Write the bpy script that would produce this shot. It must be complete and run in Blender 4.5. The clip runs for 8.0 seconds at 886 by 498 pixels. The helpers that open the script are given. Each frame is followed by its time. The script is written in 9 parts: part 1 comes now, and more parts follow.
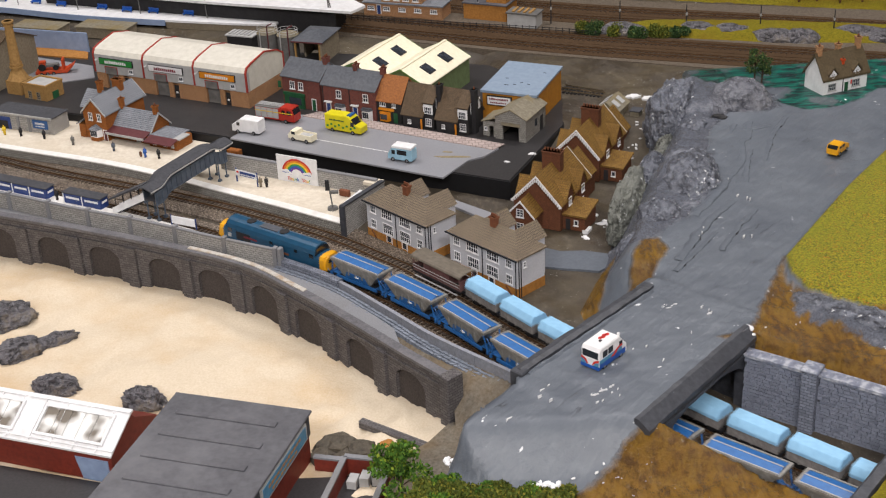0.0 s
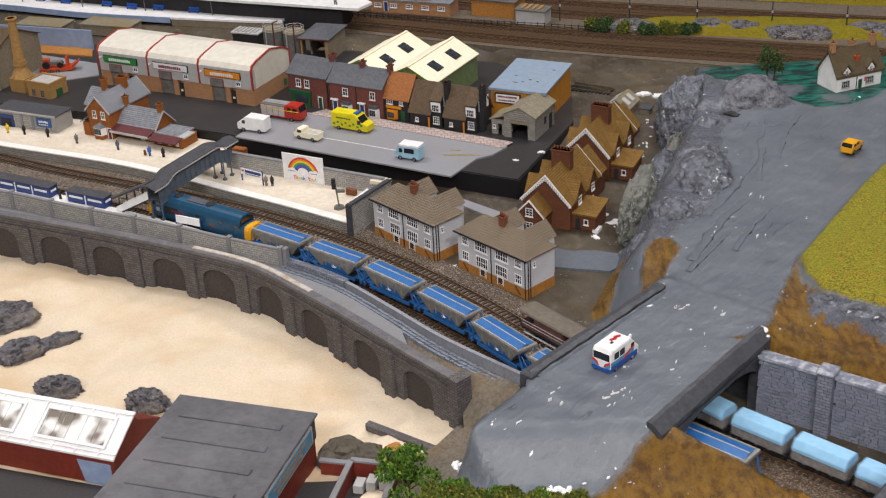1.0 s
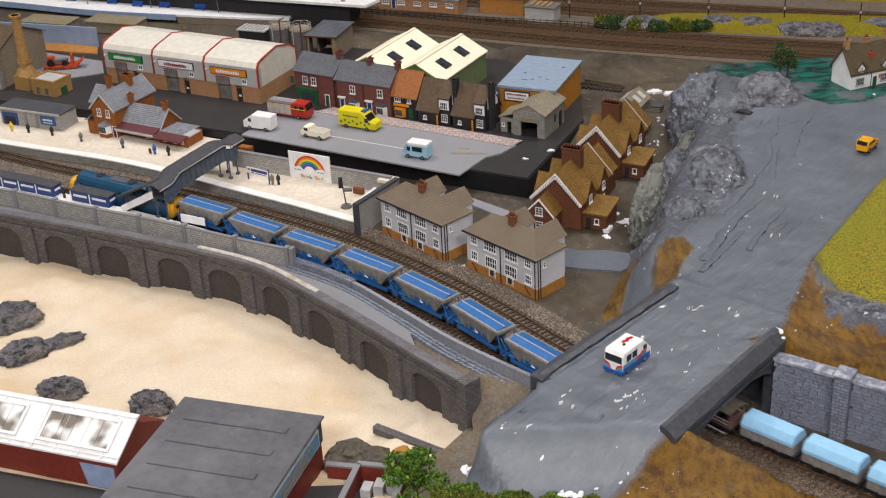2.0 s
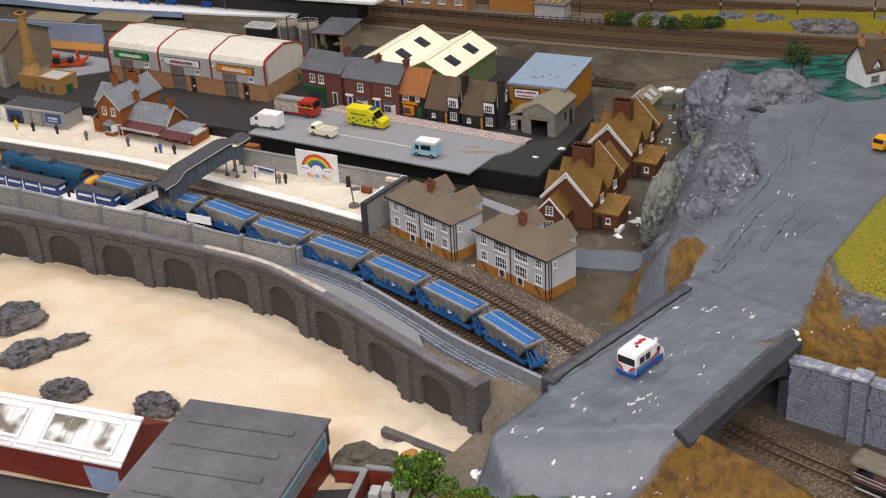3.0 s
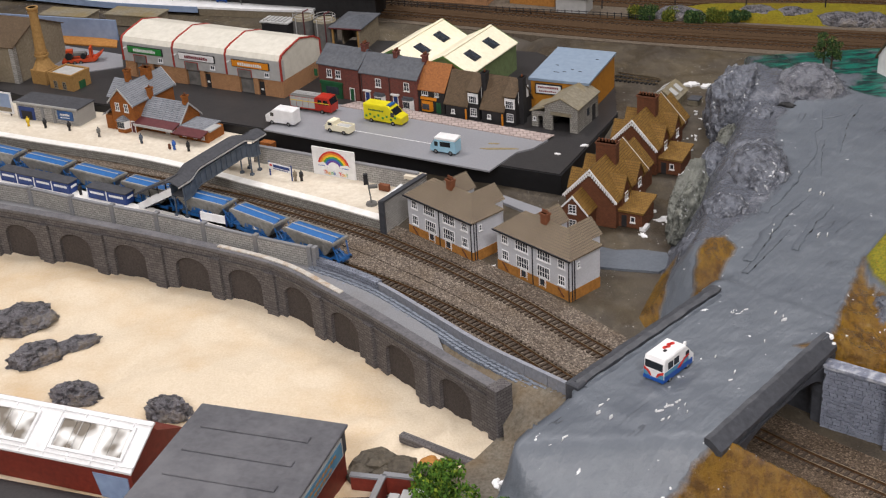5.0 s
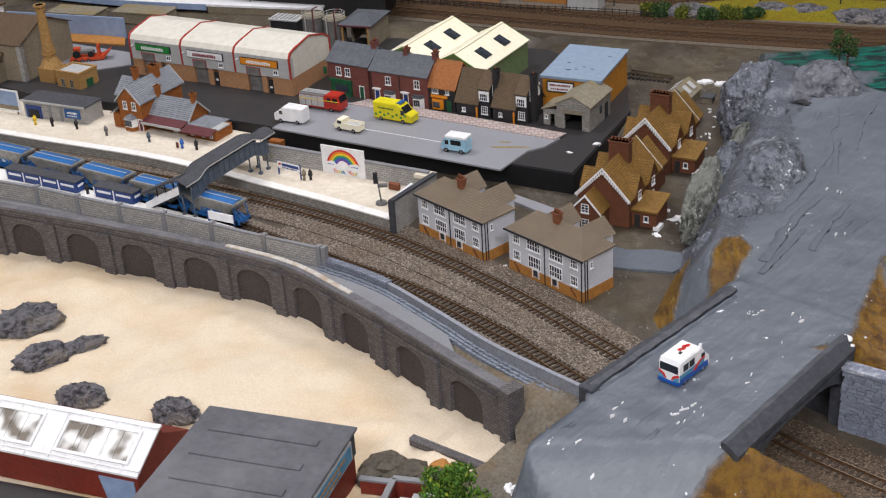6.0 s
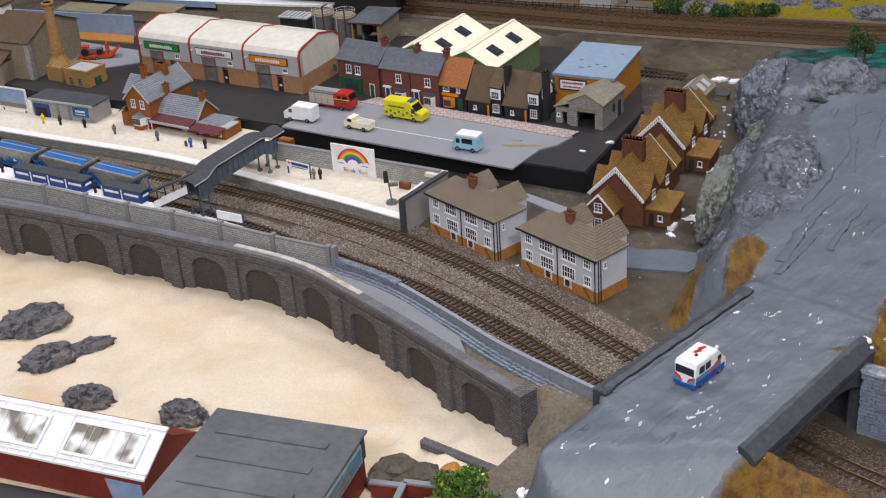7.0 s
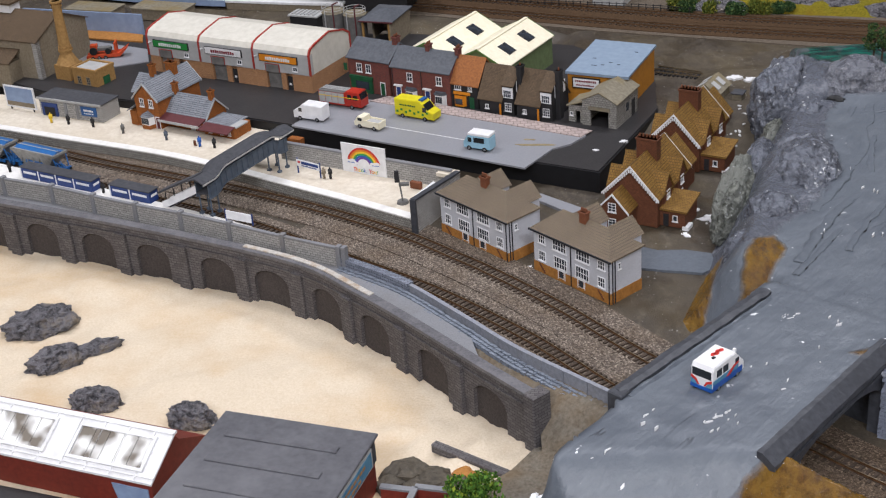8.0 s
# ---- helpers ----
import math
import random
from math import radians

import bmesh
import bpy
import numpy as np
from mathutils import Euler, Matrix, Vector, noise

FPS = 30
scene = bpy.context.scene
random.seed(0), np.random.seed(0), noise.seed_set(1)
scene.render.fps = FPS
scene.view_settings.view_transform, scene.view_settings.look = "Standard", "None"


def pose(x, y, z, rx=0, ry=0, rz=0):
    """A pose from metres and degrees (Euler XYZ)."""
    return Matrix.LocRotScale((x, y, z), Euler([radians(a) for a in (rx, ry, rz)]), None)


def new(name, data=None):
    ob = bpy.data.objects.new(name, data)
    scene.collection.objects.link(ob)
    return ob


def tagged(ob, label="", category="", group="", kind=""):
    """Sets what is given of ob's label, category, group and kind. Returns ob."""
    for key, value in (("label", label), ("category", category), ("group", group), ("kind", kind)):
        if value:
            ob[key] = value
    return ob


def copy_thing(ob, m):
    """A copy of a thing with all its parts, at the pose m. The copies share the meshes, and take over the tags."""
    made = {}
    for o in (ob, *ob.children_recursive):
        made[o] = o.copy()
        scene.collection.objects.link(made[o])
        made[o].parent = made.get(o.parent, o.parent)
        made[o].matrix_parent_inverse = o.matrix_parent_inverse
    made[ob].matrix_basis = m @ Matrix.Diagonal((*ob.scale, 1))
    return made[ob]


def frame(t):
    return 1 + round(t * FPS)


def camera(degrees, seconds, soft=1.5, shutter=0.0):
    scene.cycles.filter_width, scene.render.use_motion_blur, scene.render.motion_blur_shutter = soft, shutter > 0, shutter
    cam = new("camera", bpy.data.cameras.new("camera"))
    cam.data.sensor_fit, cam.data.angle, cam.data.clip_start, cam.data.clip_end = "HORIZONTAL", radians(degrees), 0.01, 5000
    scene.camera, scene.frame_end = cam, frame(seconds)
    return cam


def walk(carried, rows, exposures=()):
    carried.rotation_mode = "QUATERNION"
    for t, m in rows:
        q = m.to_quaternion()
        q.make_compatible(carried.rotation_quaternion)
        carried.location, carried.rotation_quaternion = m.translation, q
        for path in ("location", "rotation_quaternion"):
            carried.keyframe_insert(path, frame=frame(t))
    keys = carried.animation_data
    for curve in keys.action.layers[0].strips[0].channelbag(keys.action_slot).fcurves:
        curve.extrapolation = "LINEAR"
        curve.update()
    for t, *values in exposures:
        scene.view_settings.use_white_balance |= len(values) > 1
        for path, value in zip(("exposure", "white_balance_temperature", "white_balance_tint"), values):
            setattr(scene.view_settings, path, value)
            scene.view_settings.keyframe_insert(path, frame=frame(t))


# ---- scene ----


CAM = [
    (0.0, 0.0035, -2.0208, 1.0438, 62.611, 2.609, -2.862),
    (0.5, 0.0031, -2.0057, 1.0369, 62.589, 2.670, -2.734),
    (1.0, 0.0026, -1.9907, 1.0302, 62.568, 2.735, -2.599),
    (1.5, 0.0022, -1.9760, 1.0235, 62.548, 2.803, -2.458),
    (2.0, 0.0017, -1.9615, 1.0170, 62.528, 2.875, -2.312),
    (2.5, 0.0013, -1.9473, 1.0106, 62.508, 2.950, -2.159),
    (3.0, 0.0008, -1.9332, 1.0043, 62.488, 3.028, -1.999),
    (3.5, 0.0004, -1.9195, 0.9982, 62.468, 3.109, -1.834),
    (4.0, -0.0000, -1.9060, 0.9922, 62.449, 3.194, -1.662),
    (4.5, -0.0004, -1.8928, 0.9864, 62.430, 3.282, -1.485),
    (5.0, -0.0014, -1.8793, 0.9802, 62.416, 3.366, -1.313),
    (5.5, -0.0021, -1.8664, 0.9745, 62.400, 3.457, -1.130),
    (6.0, -0.0028, -1.8538, 0.9689, 62.384, 3.552, -0.940),
    (6.5, -0.0034, -1.8415, 0.9635, 62.368, 3.650, -0.743),
    (7.0, -0.0041, -1.8295, 0.9582, 62.353, 3.752, -0.541),
    (7.5, -0.0054, -1.8160, 0.9505, 62.405, 3.851, -0.349),
    (8.0, -0.0062, -1.8044, 0.9453, 62.400, 3.958, -0.138),
]
cam = camera(36.18, 8.0, soft=1.2, shutter=0.5)
walk(cam, [(r[0], pose(*r[1:])) for r in CAM], [(0.0, 0.20, 6460, 10), (4.5, 0.20, 6460, 10), (6.3, 0.19, 6060, 10), (8.0, 0.19, 5960, 10)])

# ---- light: an exhibition hall with rows of ceiling fittings ----
world = bpy.data.worlds.new("hall_air")
scene.world = world
world.use_nodes = True
world.node_tree.nodes["Background"].inputs[0].default_value = (0.86, 0.93, 1.0, 1)
world.node_tree.nodes["Background"].inputs[1].default_value = 0.06
scene.view_settings.exposure = 0.25


def hall_lamp(x, y, z, sx, sy, watts, tone=(1.0, 0.955, 0.95)):
    d = bpy.data.lights.new("ceiling_lamp", "AREA")
    d.shape, d.size, d.size_y, d.energy, d.color = "RECTANGLE", sx, sy, watts, tone
    ob = new("ceiling_lamp", d)
    ob.matrix_basis = pose(x, y, z)
    return ob


for lx, ly, watts in ((-1.2, 0.9, 47), (1.2, 0.9, 44), (-1.3, -0.6, 5), (1.3, -0.6, 5), (-1.2, -3.4, 106), (0.9, -3.4, 102)):
    hall_lamp(lx, ly, 2.9, 1.3, 0.6, watts)


# ---- materials ----
def srgb(h):
    h = h.lstrip("#")
    v = [int(h[i:i + 2], 16) / 255 for i in (0, 2, 4)]
    return tuple(c / 12.92 if c <= 0.04045 else ((c + 0.055) / 1.055) ** 2.4 for c in v)


class Nodes:
    """A short hand for building node materials."""

    def __init__(self, name):
        self.mat = bpy.data.materials.new(name)
        self.mat.use_nodes = True
        self.tree = self.mat.node_tree
        self.bsdf = self.tree.nodes["Principled BSDF"]
        self.coord = None

    def add(self, kind, **values):
        n = self.tree.nodes.new(kind)
        for k, v in values.items():
            n.inputs[k.replace("_", " ")].default_value = v
        return n

    def link(self, a, b):
        self.tree.links.new(a, b)

    def place(self):
        if not self.coord:
            self.coord = self.tree.nodes.new("ShaderNodeTexCoord")
        return self.coord.outputs["Object"]

    def noise(self, scale, detail=5.0, rough=0.6, stretch=None):
        n = self.add("ShaderNodeTexNoise", Scale=scale, Detail=detail, Roughness=rough)
        src = self.place()
        if stretch:
            m = self.add("ShaderNodeMapping", Scale=stretch)
            self.link(src, m.inputs["Vector"])
            src = m.outputs[0]
        self.link(src, n.inputs["Vector"])
        return n.outputs["Fac"]

    def ramp(self, fac, lo, hi):
        r = self.add("ShaderNodeMapRange")
        r.inputs["From Min"].default_value, r.inputs["From Max"].default_value = lo, hi
        self.link(fac, r.inputs["Value"])
        return r.outputs[0]

    def math(self, op, a, b=0.0):
        m = self.tree.nodes.new("ShaderNodeMath")
        m.operation = op
        for i, v in enumerate((a, b)):
            if isinstance(v, (int, float)):
                m.inputs[i].default_value = v
            else:
                self.link(v, m.inputs[i])
        return m.outputs[0]

    def mix(self, fac, a, b):
        m = self.tree.nodes.new("ShaderNodeMix")
        m.data_type = "RGBA"
        for i, v in ((0, fac), (6, a), (7, b)):
            if isinstance(v, tuple):
                m.inputs[i].default_value = (*v, 1)
            elif isinstance(v, (int, float)):
                m.inputs[i].default_value = v
            else:
                self.link(v, m.inputs[i])
        return m.outputs[2]

    def bump(self, height, strength, distance=0.001):
        b = self.add("ShaderNodeBump", Strength=strength, Distance=distance)
        self.link(height, b.inputs["Height"])
        self.link(b.outputs[0], self.bsdf.inputs["Normal"])

    def finish(self, color, rough, metal=0.0, spec=0.5):
        for v, key in ((color, "Base Color"), (rough, "Roughness"), (metal, "Metallic"), (spec, "Specular IOR Level")):
            if isinstance(v, tuple):
                self.bsdf.inputs[key].default_value = (*v, 1)
            elif isinstance(v, (int, float)):
                self.bsdf.inputs[key].default_value = v
            else:
                self.link(v, self.bsdf.inputs[key])
        return self.mat


def surf(name, a, b=None, rough=0.6, fine=250, broad=18, bump=0.25, metal=0.0, spec=0.4, dirt=None, dirt_amount=0.4, vary=0.0, depth=0.001):
    """A painted, printed or cast surface: grain a to b, broad stains, a little relief."""
    n = Nodes(name)
    a = srgb(a) if isinstance(a, str) else a
    b = tuple(c * 0.75 for c in a) if b is None else (srgb(b) if isinstance(b, str) else b)
    g = n.noise(fine, 6)
    w = n.noise(broad, 5)
    col = n.mix(n.ramp(g, 0.35, 0.7), a, b)
    col = n.mix(n.math("MULTIPLY", n.ramp(w, 0.45, 0.75), dirt_amount), col, srgb(dirt) if dirt else tuple(c * 0.6 for c in a))
    if vary:
        o = n.tree.nodes.new("ShaderNodeObjectInfo")
        col = n.mix(n.math("MULTIPLY", o.outputs["Random"], vary), col, tuple(c * 0.55 for c in a))
    r = n.math("ADD", n.math("MULTIPLY", w, 0.2), rough - 0.1)
    if bump:
        n.bump(g, bump, depth)
    return n.finish(col, r, metal, spec)


def rows_surf(name, a, b, gap, spacing, across, rough=0.75, bump=0.6, axis="Z"):
    """Courses of printed slates, tiles, bricks or stones: spacing between courses, across along a course, in metres."""
    n = Nodes(name)
    br = n.add("ShaderNodeTexBrick", Scale=1.0)
    br.inputs["Color1"].default_value, br.inputs["Color2"].default_value = (*srgb(a), 1), (*srgb(b), 1)
    br.inputs["Mortar"].default_value = (*srgb(gap), 1)
    br.inputs["Brick Width"].default_value, br.inputs["Row Height"].default_value = across, spacing
    br.inputs["Mortar Size"].default_value = spacing * 0.09
    uv = n.tree.nodes.new("ShaderNodeUVMap")
    uv.uv_map = "UVMap"
    n.link(uv.outputs[0], br.inputs["Vector"])
    g = n.noise(90, 6)
    col = n.mix(n.math("MULTIPLY", n.ramp(g, 0.4, 0.75), 0.45), br.outputs["Color"], tuple(c * 0.45 for c in srgb(a)))
    n.bump(n.math("SUBTRACT", n.math("MULTIPLY", g, 0.5), br.outputs["Fac"]), bump, 0.0006)
    return n.finish(col, rough, 0.0, 0.3)


M = {}


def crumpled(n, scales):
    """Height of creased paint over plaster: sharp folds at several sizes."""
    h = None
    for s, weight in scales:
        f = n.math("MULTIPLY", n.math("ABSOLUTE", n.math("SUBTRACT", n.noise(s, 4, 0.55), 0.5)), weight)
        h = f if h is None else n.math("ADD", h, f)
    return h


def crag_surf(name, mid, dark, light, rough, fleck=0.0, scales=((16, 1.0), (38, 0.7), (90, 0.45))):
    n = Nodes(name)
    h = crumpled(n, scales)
    # shade of the folds is put into the colour: dark where they dip
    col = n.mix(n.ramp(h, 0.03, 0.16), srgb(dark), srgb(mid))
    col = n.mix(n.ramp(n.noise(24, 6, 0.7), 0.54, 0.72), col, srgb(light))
    if fleck:
        col = n.mix(n.math("MULTIPLY", n.ramp(n.noise(120, 3, 0.6), 0.62, 0.65), n.ramp(n.noise(14, 3), 0.48, 0.56)), col, srgb("#dfe0e2"))
    n.bump(n.math("ADD", h, n.math("MULTIPLY", n.noise(260, 5, 0.7), 0.10)), 1.0, 0.022)
    return n.finish(col, n.math("ADD", rough, n.math("MULTIPLY", n.noise(30, 4), 0.18)), 0.0, 0.5)


def painted_ground(name, base):
    """Ground whose paint, mud, rock and grass patches follow region attributes of the mesh."""
    n = Nodes(name)
    rag = n.noise(45, 6, 0.65)
    fine = n.noise(320, 6, 0.7)
    broad = n.noise(9, 5)
    streak = n.noise(80, 8, 0.72, (1.0, 0.40, 1.0))

    def region(attr, soft=0.004, ragged=0.03):
        at = n.tree.nodes.new("ShaderNodeAttribute")
        at.attribute_name = attr
        v = n.math("ADD", at.outputs["Fac"], n.math("MULTIPLY", n.math("SUBTRACT", rag, 0.5), ragged))
        return n.ramp(v, -soft, soft)

    c1, c2 = base
    brush = n.noise(34, 6, 0.62, (1.0, 1.0, 1.0))
    spin = n.add("ShaderNodeMapping", Rotation=(0, 0, radians(-47)))
    n.link(n.place(), spin.inputs["Vector"])
    turn = n.add("ShaderNodeMapping", Scale=(0.22, 1.5, 1.0))
    n.link(spin.outputs[0], turn.inputs["Vector"])
    stroke = n.add("ShaderNodeTexNoise", Scale=60.0, Detail=5.0, Roughness=0.55)
    n.link(turn.outputs[0], stroke.inputs["Vector"])
    stroke = stroke.outputs["Fac"]
    col = n.mix(n.ramp(broad, 0.35, 0.7), srgb(c1), srgb(c2))
    col = n.mix(n.math("MULTIPLY", n.ramp(stroke, 0.52, 0.75), 0.35), col, srgb("#7a7f86"))
    long = n.add("ShaderNodeTexNoise", Scale=26.0, Detail=3.0, Roughness=0.5)
    n.link(turn.outputs[0], long.inputs["Vector"])
    crease = n.math("ABSOLUTE", n.math("SUBTRACT", long.outputs["Fac"], 0.56), 0.0)
    crease = n.math("MULTIPLY", n.math("SUBTRACT", 1.0, n.ramp(crease, 0.0, 0.010)), n.ramp(n.noise(9, 3), 0.60, 0.66))
    # crease lines are tinted dark, their shade painted into the road colour
    col = n.mix(n.math("MULTIPLY", crease, 0.7), col, srgb("#36393e"))
    rockc = n.mix(n.ramp(fine, 0.35, 0.7), srgb("#686c76"), srgb("#3a3c44"))
    rockc = n.mix(n.ramp(n.noise(26, 6, 0.7), 0.55, 0.72), rockc, srgb("#8b8e97"))
    mudc = n.mix(n.ramp(streak, 0.42, 0.60), srgb("#7d5d20"), srgb("#543b14"))
    mudc = n.mix(n.math("MULTIPLY", n.ramp(n.noise(24, 7, 0.7), 0.50, 0.72), 0.40), mudc, srgb("#94742c"))
    grassc = n.mix(n.ramp(n.noise(330, 4, 0.75), 0.42, 0.60), srgb("#9a8f16"), srgb("#464d08"))
    grassc = n.mix(n.ramp(n.noise(210, 3, 0.7), 0.56, 0.68), grassc, srgb("#a3660f"))
    grassc = n.mix(n.math("MULTIPLY", n.ramp(n.noise(16, 4), 0.4, 0.7), 0.6), grassc, srgb("#767a12"))
    tealc = n.mix(n.ramp(n.noise(75, 5, 0.7, (0.35, 1.6, 1.0)), 0.44, 0.56), srgb("#142226"), srgb("#086355"))
    tealc = n.mix(n.ramp(n.noise(18, 4), 0.56, 0.62), tealc, srgb("#4f585c"))
    rock, mud, grass, teal = region("rock", 0.004, 0.05), region("mud", 0.004, 0.016), region("grass", 0.002, 0.008), region("teal", 0.004, 0.03)
    for f, c in ((mud, mudc), (rock, rockc), (teal, tealc), (grass, grassc)):
        col = n.mix(f, col, c)
    # white flecks in patches, kept off the grass
    fleck = n.math("MULTIPLY", n.ramp(n.noise(95, 3, 0.55), 0.70, 0.72), n.ramp(n.noise(7, 2), 0.5, 0.56))
    fleck = n.math("MULTIPLY", fleck, n.math("SUBTRACT", 1.0, grass))
    col = n.mix(fleck, col, srgb("#e6e8ea"))
    wet = n.math("MAXIMUM", n.math("MULTIPLY", mud, 0.24), n.math("MULTIPLY", rock, 0.16))
    r = n.math("SUBTRACT", n.math("ADD", 0.40, n.math("MULTIPLY", grass, 0.4)), wet)
    h = n.math("ADD", n.math("MULTIPLY", n.math("MAXIMUM", n.math("MAXIMUM", grass, rock), n.math("MULTIPLY", mud, 3.2)), n.mix(mud, fine, streak)), n.math("MULTIPLY", rag, 0.7))
    h = n.math("ADD", h, n.math("MULTIPLY", stroke, 0.55))
    h = n.math("SUBTRACT", h, n.math("MULTIPLY", crease, 0.35))
    fold = n.math("MULTIPLY", n.math("MULTIPLY", crumpled(n, ((14, 1.0), (34, 0.7), (85, 0.4))), rock), 4.0)
    n.bump(n.math("ADD", h, fold), 0.6, 0.005)
    return n.finish(col, r, 0.0, 0.45)


M["hill"] = painted_ground("hill_paint", ("#646a72", "#575d66"))
def damp_ground(name):
    """Dark brown painted board, damp in patches, with specks of dried plaster."""
    n = Nodes(name)
    g, w, s = n.noise(380, 6), n.noise(7, 5), n.noise(60, 5, 0.65, (1.0, 0.5, 1.0))
    col = n.mix(n.ramp(g, 0.35, 0.7), srgb("#4a4238"), srgb("#332d26"))
    col = n.mix(n.math("MULTIPLY", n.ramp(w, 0.42, 0.7), 0.8), col, srgb("#5c523f"))
    col = n.mix(n.math("MULTIPLY", n.ramp(s, 0.55, 0.72), 0.5), col, srgb("#6f6657"))
    speck = n.math("MULTIPLY", n.ramp(n.noise(240, 2, 0.5), 0.70, 0.73), n.ramp(n.noise(11, 3), 0.50, 0.58))
    col = n.mix(speck, col, srgb("#d9d8d4"))
    rough = n.math("SUBTRACT", 0.75, n.math("MULTIPLY", n.ramp(n.noise(16, 4), 0.45, 0.62), 0.42))
    n.bump(n.math("ADD", g, n.math("MULTIPLY", s, 1.6)), 0.5, 0.0016)
    return n.finish(col, rough, 0.0, 0.45)


M["brown"] = damp_ground("brown_scatter")
M["sand"] = surf("sand", "#dbcdb8", "#cfbfa5", 0.95, 300, 5.5, 0.5, spec=0.1, dirt="#bf9f72", dirt_amount=0.75, depth=0.003)
def stones_surf(name, tones, size, bump=0.9):
    """Loose stone chips of the given size, each of its own tone."""
    n = Nodes(name)
    v = n.add("ShaderNodeTexVoronoi", Scale=1.0 / size, Randomness=1.0)
    n.link(n.place(), v.inputs["Vector"])
    pick = n.tree.nodes.new("ShaderNodeSeparateColor")
    n.link(v.outputs["Color"], pick.inputs[0])
    col = n.mix(pick.outputs[0], srgb(tones[0]), srgb(tones[1]))
    col = n.mix(n.ramp(pick.outputs[1], 0.72, 0.9), col, srgb(tones[2]))
    col = n.mix(n.math("MULTIPLY", n.ramp(n.noise(14, 4), 0.42, 0.7), 0.45), col, srgb(tones[3]))
    # shade in the gaps between chips, put into the colour
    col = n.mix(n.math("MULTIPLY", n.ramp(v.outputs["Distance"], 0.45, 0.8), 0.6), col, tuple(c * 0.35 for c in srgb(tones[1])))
    n.bump(n.math("SUBTRACT", 1.0, v.outputs["Distance"]), bump, size)
    return n.finish(col, 0.92, 0.0, 0.15)


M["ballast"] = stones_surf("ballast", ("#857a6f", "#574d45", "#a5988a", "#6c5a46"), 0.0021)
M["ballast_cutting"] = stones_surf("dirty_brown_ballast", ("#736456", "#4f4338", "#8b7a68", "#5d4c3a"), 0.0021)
M["ballast_dark"] = surf("old_ballast", "#5d4936", "#33271d", 0.95, 380, 14, 0.9, spec=0.1, depth=0.002)
M["sleeper"] = surf("sleeper", "#4a3d33", "#33291f", 0.8, 200, 20, 0.3)
M["rail"] = surf("rusty_rail", "#7b5d43", "#57402c", 0.45, 200, 20, 0.1, metal=0.5)
M["railtop"] = surf("polished_rail_top", "#b8a88f", "#8f7d63", 0.3, 120, 20, 0.0, metal=0.9)
M["viaduct"] = rows_surf("painted_stone_dark", "#6b6767", "#575354", "#3d3a3b", 0.0045, 0.010, 0.7, 0.8)
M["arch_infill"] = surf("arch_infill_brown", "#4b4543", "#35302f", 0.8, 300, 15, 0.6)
M["coping_dark"] = surf("worn_dark_coping", "#67666a", "#504f53", 0.6, 260, 40, 0.4, dirt="#8a888a", dirt_amount=0.5)
M["bare_plaster"] = surf("bare_plaster_edge", "#c3bfb8", "#a8a39b", 0.7, 200, 60, 0.3, dirt="#94703f", dirt_amount=0.8)
M["walltop"] = surf("wall_top_grey", "#85868a", "#77787c", 0.6, 420, 9, 0.25, dirt="#6b6660", dirt_amount=0.6)
M["toe"] = surf("blue_grey_setts", "#868d99", "#646a75", 0.7, 160, 70, 0.4)
M["low_wall"] = surf("lilac_grey_stone", "#91949d", "#7a7d87", 0.7, 200, 30, 0.4, dirt="#86817c", dirt_amount=0.5)
M["platform"] = surf("platform_flags", "#d9d0c0", "#c7bcaa", 0.85, 120, 12, 0.15, dirt="#b7a68d", dirt_amount=0.45)
M["white_edge"] = surf("white_edge", "#eceae6", "#dcdad6", 0.6, 90, 20, 0.1, dirt="#c6c0b4", dirt_amount=0.3)
M["stone_block"] = rows_surf("stone_block", "#aeaca8", "#9a9895", "#6b6966", 0.004, 0.009)
M["stone_small"] = rows_surf("small_blue_grey_blocks", "#868b98", "#6d727f", "#484b54", 0.0045, 0.009, 0.6)
M["black"] = surf("black_board", "#17171a", "#101012", 0.5, 90, 10, 0.1)
M["tarmac"] = surf("printed_tarmac", "#8f9095", "#85868c", 0.45, 300, 8, 0.05, dirt="#7c7b7d", dirt_amount=0.4)
M["paving"] = rows_surf("printed_paving", "#b9a9a3", "#a59691", "#8b7d79", 0.012, 0.012, 0.6, 0.1)
M["roadpaint"] = surf("road_paint_grey", "#666c74", "#595f68", 0.40, 160, 7, 0.3)
M["parapet"] = surf("parapet_dark_grey", "#484a50", "#33353b", 0.5, 130, 12, 0.5, dirt="#2f3035")
M["hallwall"] = surf("hall_wall", "#b9b4ab", "#aaa59c", 0.9, 20, 2, 0.0)
M["white"] = surf("white_paint", "#e9e9ea", "#d6d6d8", 0.45, 60, 15, 0.03, dirt="#c9c7c2", dirt_amount=0.3)
M["render"] = surf("pebbledash_grey", "#cbccd2", "#b6b8bf", 0.85, 500, 14, 0.5, dirt="#9a9a9c", dirt_amount=0.35)
M["plinth"] = surf("ochre_plinth", "#b07a3a", "#8e5f2a", 0.8, 200, 20, 0.3)
M["glass"] = surf("dark_window", "#3b424c", "#22262c", 0.18, 60, 30, 0.0, spec=0.7)
M["pipe"] = surf("black_pipe", "#23252b", "#191a1f", 0.5, 60, 30, 0.0)
M["tile_brown"] = rows_surf("brown_tiles", "#8a7c68", "#776a5c", "#463d34", 0.0042, 0.0034)
M["tile_ochre"] = rows_surf("ochre_tiles", "#8c6a30", "#775826", "#4a3619", 0.0042, 0.004)
